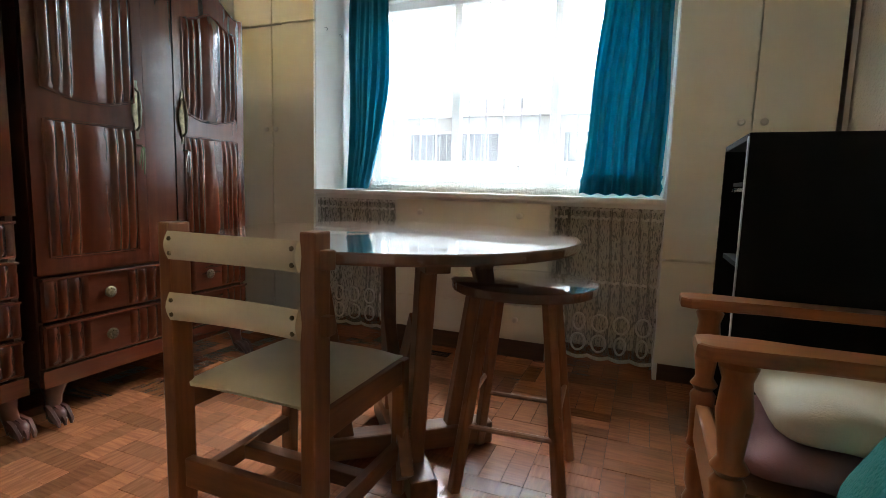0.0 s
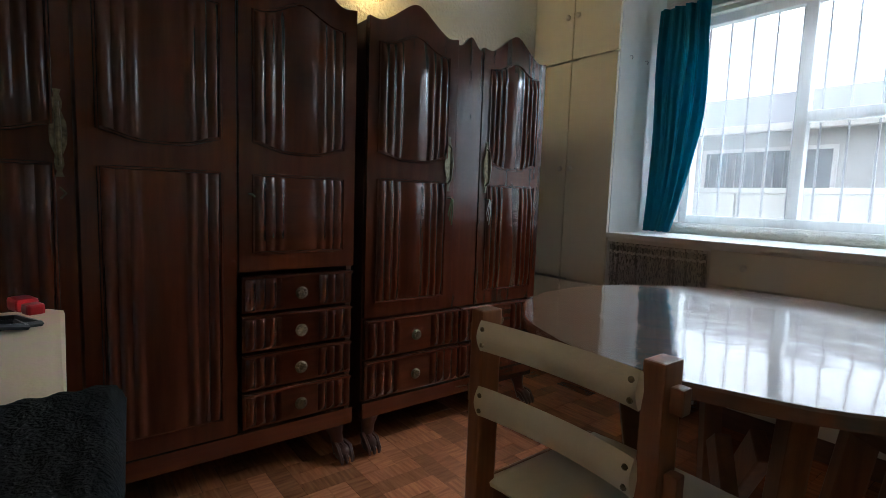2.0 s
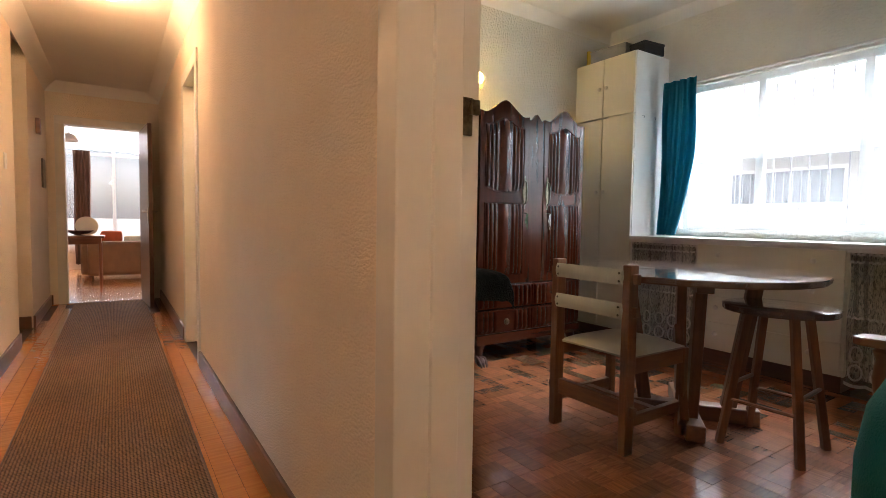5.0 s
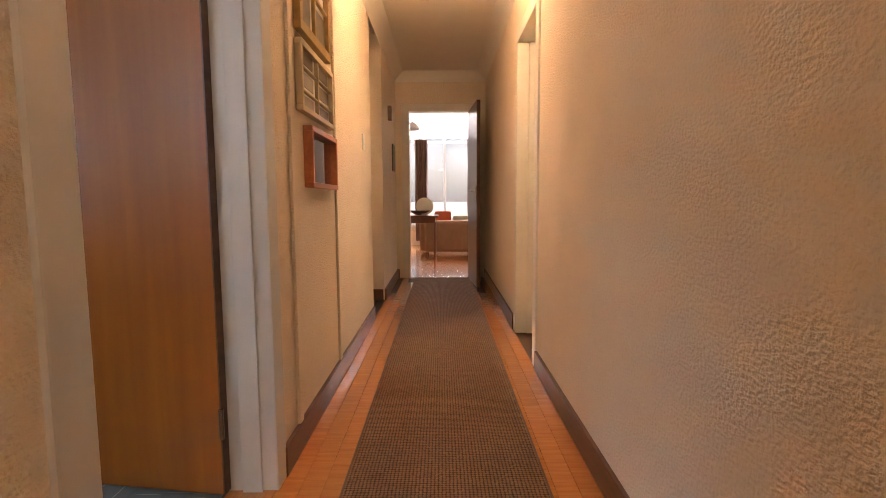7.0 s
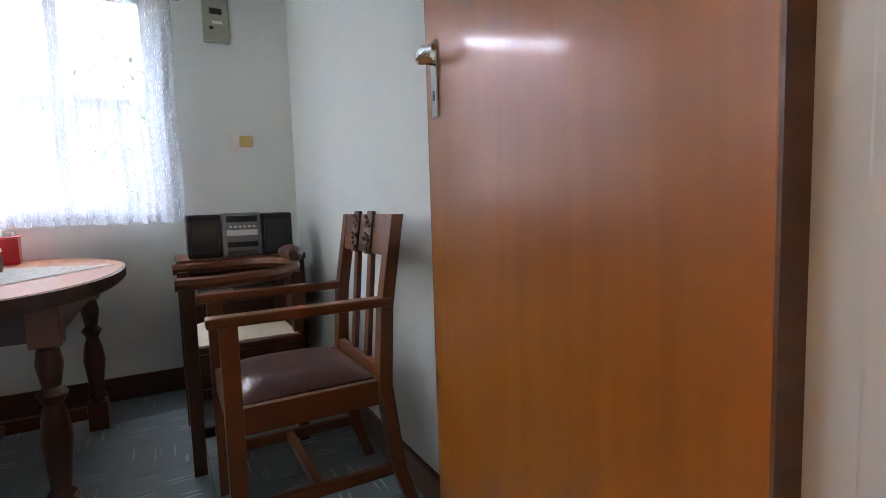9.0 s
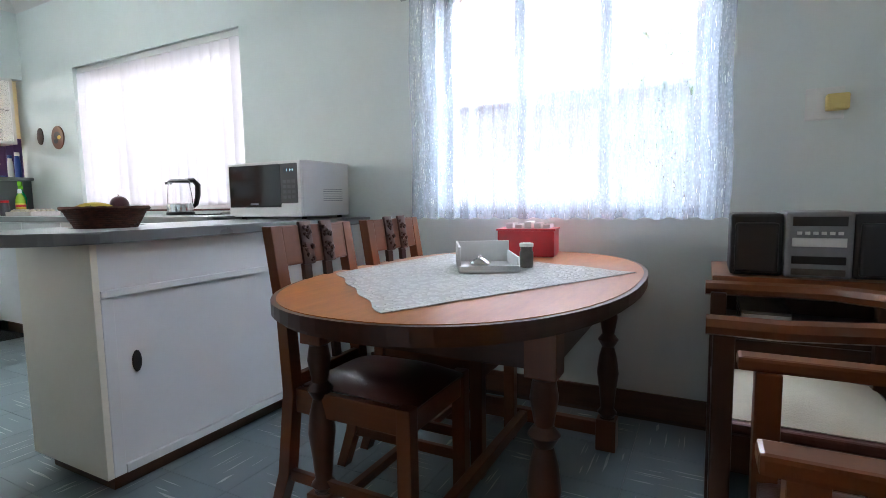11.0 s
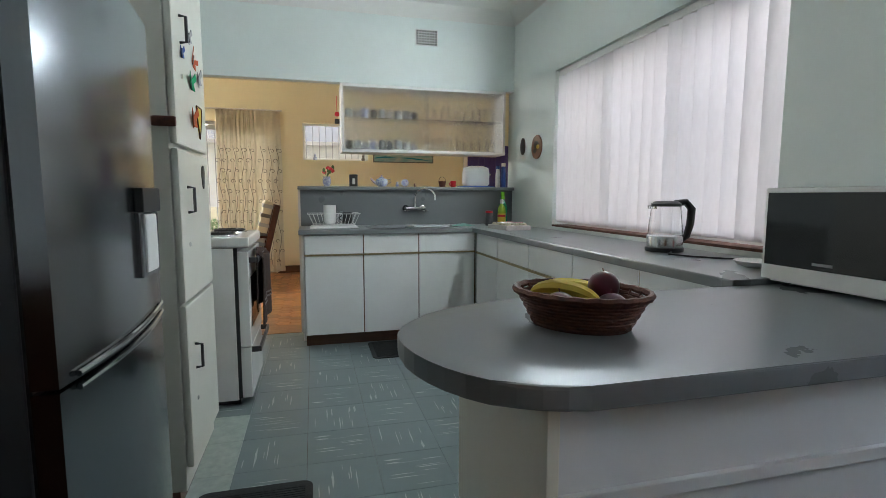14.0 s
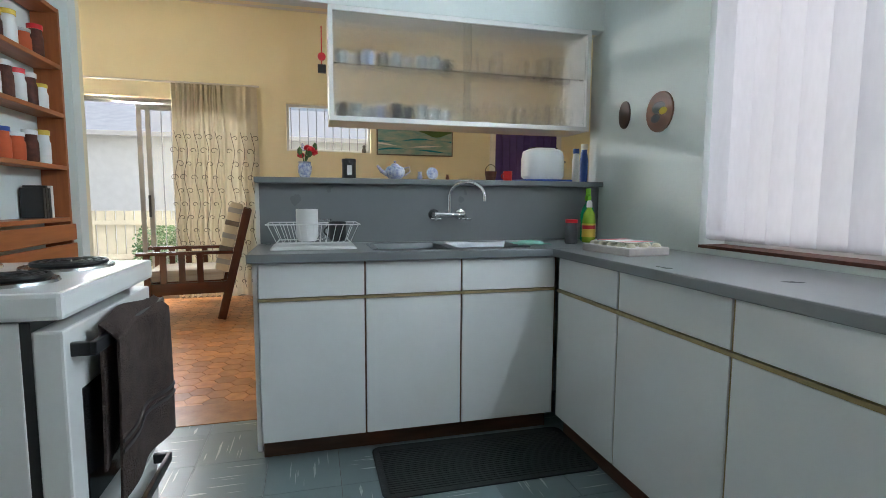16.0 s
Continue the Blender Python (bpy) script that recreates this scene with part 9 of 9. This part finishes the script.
def neighbour(name, m, w, d, h, roof_h, wall_mat, label, windows, tiles="roof_grey"):
    """A plain low house: walls, eaves roof, windows in its front, which faces -y in its own space."""
    top = thing(name, label, "house", m)
    part("wall", box(B(), -w / 2, w / 2, 0, d, -0.3, h), wall_mat, top)
    bm = B()
    a = [bm.verts.new(p) for p in ((-w / 2 - 0.4, -0.5, h), (w / 2 + 0.4, -0.5, h), (w / 2 + 0.4, d + 0.5, h), (-w / 2 - 0.4, d + 0.5, h))]
    b = [bm.verts.new(p) for p in ((-w / 2 - 0.4, d / 2, h + roof_h), (w / 2 + 0.4, d / 2, h + roof_h))]
    bm.faces.new(list(reversed(a)))
    bm.faces.new((a[0], a[1], b[1], b[0]))
    bm.faces.new((a[2], a[3], b[0], b[1]))
    bm.faces.new((a[1], a[2], b[1]))
    bm.faces.new((a[3], a[0], b[0]))
    part("roof", bm, M[tiles], top)
    part("gutter", box(B(), -w / 2 - 0.4, w / 2 + 0.4, -0.58, -0.46, h - 0.06, h + 0.05, 0.01), M["frame_white"], top)
    for x0, x1, z0, z1 in windows:
        wd = part("window", box(box(box(box(B(), x0 - 0.06, x1 + 0.06, -0.03, 0.02, z0 - 0.06, z0), x0 - 0.06, x1 + 0.06, -0.03, 0.02, z1, z1 + 0.06), x0 - 0.06, x0, -0.03, 0.02, z0, z1), x1, x1 + 0.06, -0.03, 0.02, z0, z1), M["frame_white"], top)
        part("pane", box(B(), x0, x1, -0.012, -0.004, z0, z1), M["dark_window"], wd)
        for k in range(int((x1 - x0) / 0.14)):
            part("burglar_bar", tube(B(), ((x0 + 0.07 + 0.14 * k, -0.04, z0), (x0 + 0.07 + 0.14 * k, -0.04, z1)), 0.008, 5), M["iron_bar"], wd)
    return top


neighbour("neighbour_house", pose(-0.5, 9.5, 0), 14, 6, 2.3, 1.2, M["stone_wall"], "low grey neighbouring house with barred windows", [(-3.4, -1.6, 0.9, 2.0), (-0.4, 1.6, 0.9, 2.0), (3.0, 4.6, 0.9, 2.0)])
neighbour("neighbour_house", pose(0.5, -10.0, 0, 0, 0, 180), 12, 6, 2.6, 3.4, M["stone_wall"], "pale neighbouring house with red roof behind the kitchen", [], "brick_far")
neighbour("neighbour_house", pose(16.0, -0.5, 0, 0, 0, -90), 12, 6, 2.7, 1.3, M["sill_white"], "white neighbouring house beyond the sliding door", [])


def boundary_wall(name, m, length, h, label):
    top = thing(name, label, "wall", m)
    n = int(length / 0.6)
    for i in range(n):
        x = -length / 2 + 0.6 * i
        part("panel", box(B(), x + 0.01, x + 0.59, -0.04, 0.04, -0.3, h, 0.01), M["stone_wall"], top)
    part("coping", box(B(), -length / 2, length / 2, -0.07, 0.07, h, h + 0.06, 0.01), M["stone_wall"], top)


boundary_wall("garden_wall", pose(-0.4, 6.6, 0), 12, 1.25, "pale concrete panel wall outside the bedroom")
boundary_wall("garden_wall", pose(0.0, -6.9, 0), 12, 1.35, "pale concrete panel wall outside the kitchen")


def fence():
    top = thing("board_fence", "pale corrugated fence outside the sliding door", "fence", pose(12.0, -0.5, 0, 0, 0, 90))
    for i in range(44):
        part("slat", box(B(), -3.3 + 0.15 * i, -3.17 + 0.15 * i, -0.02, 0.02 + 0.01 * (i % 2), -0.3, 0.95, 0.008), M["cushion_cream"], top)
    for z in (0.1, 0.7):
        part("rail", box(B(), -3.3, 3.3, 0.03, 0.06, z, z + 0.08), M["cushion_cream"], top)


fence()


def bush(name, m, r, h, n, label, pot=True, seed=1):
    top = thing(name, label, "plant", m)
    rnd = random.Random(seed)
    if pot:
        part("pot", lathe(B(), ((0.20, -0.3), (0.27, 0.0), (0.29, 0.05), (0.26, 0.05)), 20), M["stone_wall"], top, smooth=True)
    for i in range(7):
        a = rnd.uniform(0, 6.28)
        part("branch", tube(B(), ((0, 0, 0.0), (0.25 * r * math.cos(a), 0.25 * r * math.sin(a), 0.5 * h), (0.7 * r * math.cos(a), 0.7 * r * math.sin(a), h * rnd.uniform(0.6, 0.9))), (0.018, 0.012, 0.005), 6), M["wicker"], top)
    vs, fs = [], []
    for i in range(n):
        a, k = rnd.uniform(0, 6.28), rnd.random() ** 0.5
        z = h * (0.25 + 0.75 * rnd.random())
        rr = r * k * (0.55 + 0.45 * math.sin(math.pi * min(1, max(0, (z / h - 0.1)))))
        c = Vector((rr * math.cos(a), rr * math.sin(a), z))
        q = Euler((rnd.uniform(-0.9, 0.9), rnd.uniform(-0.9, 0.9), rnd.uniform(0, 6.28))).to_matrix()
        s = rnd.uniform(0.035, 0.06)
        b = len(vs)
        vs += [tuple(c + q @ Vector(p)) for p in ((-s, 0, 0), (0, -0.4 * s, 0.1 * s), (s, 0, 0), (0, 0.4 * s, 0.1 * s))]
        fs.append((b, b + 1, b + 2, b + 3))
    me = bpy.data.meshes.new("foliage")
    me.from_pydata(vs, [], fs)
    me.materials.append(M["leaf"])
    fo = new("foliage", me)
    fo.parent = top
    tagged(fo, kind="stuff")


bush("potted_plant", pose(10.3, -0.35, 0.0), 0.42, 0.75, 1100, "leafy green plant in a round stone pot", True, 3)
bush("garden_shrub", pose(10.6, -1.55, -0.3), 0.55, 1.25, 1200, "loose green garden shrub", False, 5)
bush("garden_shrub", pose(-0.85, -6.2, -0.3), 0.8, 2.6, 1500, "tall green shrub outside the dining window", False, 8)

# ---- floor pieces ----


def piece_mesh(name, w, l, material, gap=0.0015, t=0.012, z=0.0):
    bm = box(B(), -w / 2 + gap / 2, w / 2 - gap / 2, -l / 2 + gap / 2, l / 2 - gap / 2, z - t, z)
    return mesh_of(name, bm, material)


def lay(parent, name, me, m):
    ob = new(name, me)
    ob.parent = parent
    ob.matrix_basis = m
    return ob


def by_island(material):
    """The same surface for pieces joined in one mesh: varied from piece to piece."""
    mat = material.copy()
    mat.name = material.name + "_joined"
    nt = mat.node_tree
    info = [q for q in nt.nodes if q.bl_idname == "ShaderNodeObjectInfo"][0]
    geo = nt.nodes.new("ShaderNodeNewGeometry")
    for link in list(nt.links):
        if link.from_node == info:
            nt.links.new(geo.outputs["Random Per Island"], link.to_socket)
    return mat


def parquet():
    """Blocks of three staves, each block turned against its neighbours."""
    floor_ob = bpy.data.objects["floor_bedroom"]
    s = 0.225
    w = s / 3
    me = piece_mesh("stave", w, s, M["parquet"])
    rest_v, rest_f = [], []
    rnd = random.Random(5)
    count = 0
    for i in range(-10, 7):
        for j in range(0, 16):
            cx, cy = i * s + 0.1, 0.05 + (j + 0.5) * s
            if cx < -2.2 or cx > 1.42 or cy > 3.6:
                continue
            turn = (i + j) % 2
            near = -1.50 < cx < 0.85 and 0.05 < cy < 2.0
            for k in (-1, 0, 1):
                dx, dy = (k * w, 0) if not turn else (0, k * w)
                z = rnd.uniform(-0.0006, 0.0006)
                if near and count < 300:
                    lay(floor_ob, "stave", me, pose(cx + dx, cy + dy, z, 0, 0, 90 * turn))
                    count += 1
                else:
                    hx, hy = (w / 2 - 0.0008, s / 2 - 0.0008) if not turn else (s / 2 - 0.0008, w / 2 - 0.0008)
                    b = len(rest_v)
                    for zz in (-0.012, z):
                        rest_v.extend(((cx + dx - hx, cy + dy - hy, zz), (cx + dx + hx, cy + dy - hy, zz), (cx + dx + hx, cy + dy + hy, zz), (cx + dx - hx, cy + dy + hy, zz)))
                    rest_f.extend(((b + 4, b + 5, b + 6, b + 7), (b, b + 1, b + 5, b + 4), (b + 1, b + 2, b + 6, b + 5), (b + 2, b + 3, b + 7, b + 6), (b + 3, b, b + 4, b + 7)))
    me2 = bpy.data.meshes.new("parquet_rest")
    me2.from_pydata(rest_v, [], rest_f)
    me2.materials.append(by_island(M["parquet"]))
    ob = new("staves", me2)
    ob.parent = floor_ob
    tagged(ob, kind="stuff")


parquet()


def hall_planks():
    floor_ob = bpy.data.objects["floor_hall"]
    me = piece_mesh("plank", 0.078, 1.44, M["hall_plank"])
    for k in range(14):
        y = -1.19 + 0.078 * k
        for i in range(7):
            x = -5.92 + 0.72 + 1.44 * i + (0.37 * (k % 3) - 0.37)
            if -5.92 < x - 0.71 and x + 0.71 < 2.75:
                lay(floor_ob, "plank", me, pose(x, y, 0, 0, 0, 90))


hall_planks()


def vinyl_tiles():
    floor_ob = bpy.data.objects["floor_kitchen"]
    s = 0.305
    rnd = random.Random(12)
    plain = piece_mesh("tile", s, s, M["vinyl_tile"], 0.002, 0.006)
    pale = piece_mesh("tile", s, s, M["vinyl_pale"], 0.002, 0.006)
    strokes = []
    for k in range(5):
        bm = B()
        r = random.Random(100 + k)
        for _ in range(r.randint(6, 11)):
            x, y0 = r.uniform(-0.13, 0.13), r.uniform(-0.14, 0.05)
            l, w = r.uniform(0.05, 0.22), r.uniform(0.0008, 0.0035) * (2.2 if r.random() < 0.2 else 1)
            y1 = min(0.145, y0 + l)
            v = [bm.verts.new(p) for p in ((x - 0.3 * w, y0, 0.0004), (x + w, y0 + 0.3 * (y1 - y0), 0.0004), (x + 0.4 * w, y1, 0.0004), (x - w, y0 + 0.6 * (y1 - y0), 0.0004))]
            bm.faces.new(v)
        strokes.append(mesh_of("marbling", bm, M["streak"]))
    n = 0
    for i in range(21):
        for j in range(10):
            x, y = -1.50 + s * (i + 0.5), -1.40 - s * (j + 0.5)
            if y < -4.2 or x > 4.72 + 0.1:
                continue
            odd = (i, j) in ((12, 1), (13, 1), (14, 1))
            t = lay(floor_ob, "tile", pale if odd else plain, pose(x, y, 0, 0, 0, 90 * ((i + j) % 2)))
            n += 1
            if not odd:
                lay(t, "marbling", strokes[rnd.randrange(5)], pose(0, 0, 0, 0, 0, 180 * rnd.randrange(2)))


vinyl_tiles()


def sunroom_tiles():
    floor_ob = bpy.data.objects["floor_sunroom"]
    s = 0.072
    out = [(0.97 * s * math.cos(radians(60 * i + 30)), 0.97 * s * math.sin(radians(60 * i + 30))) for i in range(6)]
    me = mesh_of("tile", slab(B(), out, -0.006, 0.0), M["terracotta"])
    dx, dy = s * math.sqrt(3), s * 1.5
    rest_v, rest_f = [], []
    for j in range(64):
        for i in range(30):
            x, y = 4.90 + dx * (i + 0.5 * (j % 2)), -6.5 + dy * j
            if x > 8.4:
                continue
            if x < 7.0 and -2.35 < y < -0.95:
                lay(floor_ob, "tile", me, pose(x, y, 0))
            else:
                b = len(rest_v)
                rest_v.extend((x + p, y + q, -0.001) for p, q in out)
                rest_f.append(tuple(range(b, b + 6)))
    me2 = bpy.data.meshes.new("tiles_rest")
    me2.from_pydata(rest_v, [], rest_f)
    me2.materials.append(by_island(M["terracotta"]))
    ob = new("tiles", me2)
    ob.parent = floor_ob
    tagged(ob, kind="stuff")


sunroom_tiles()
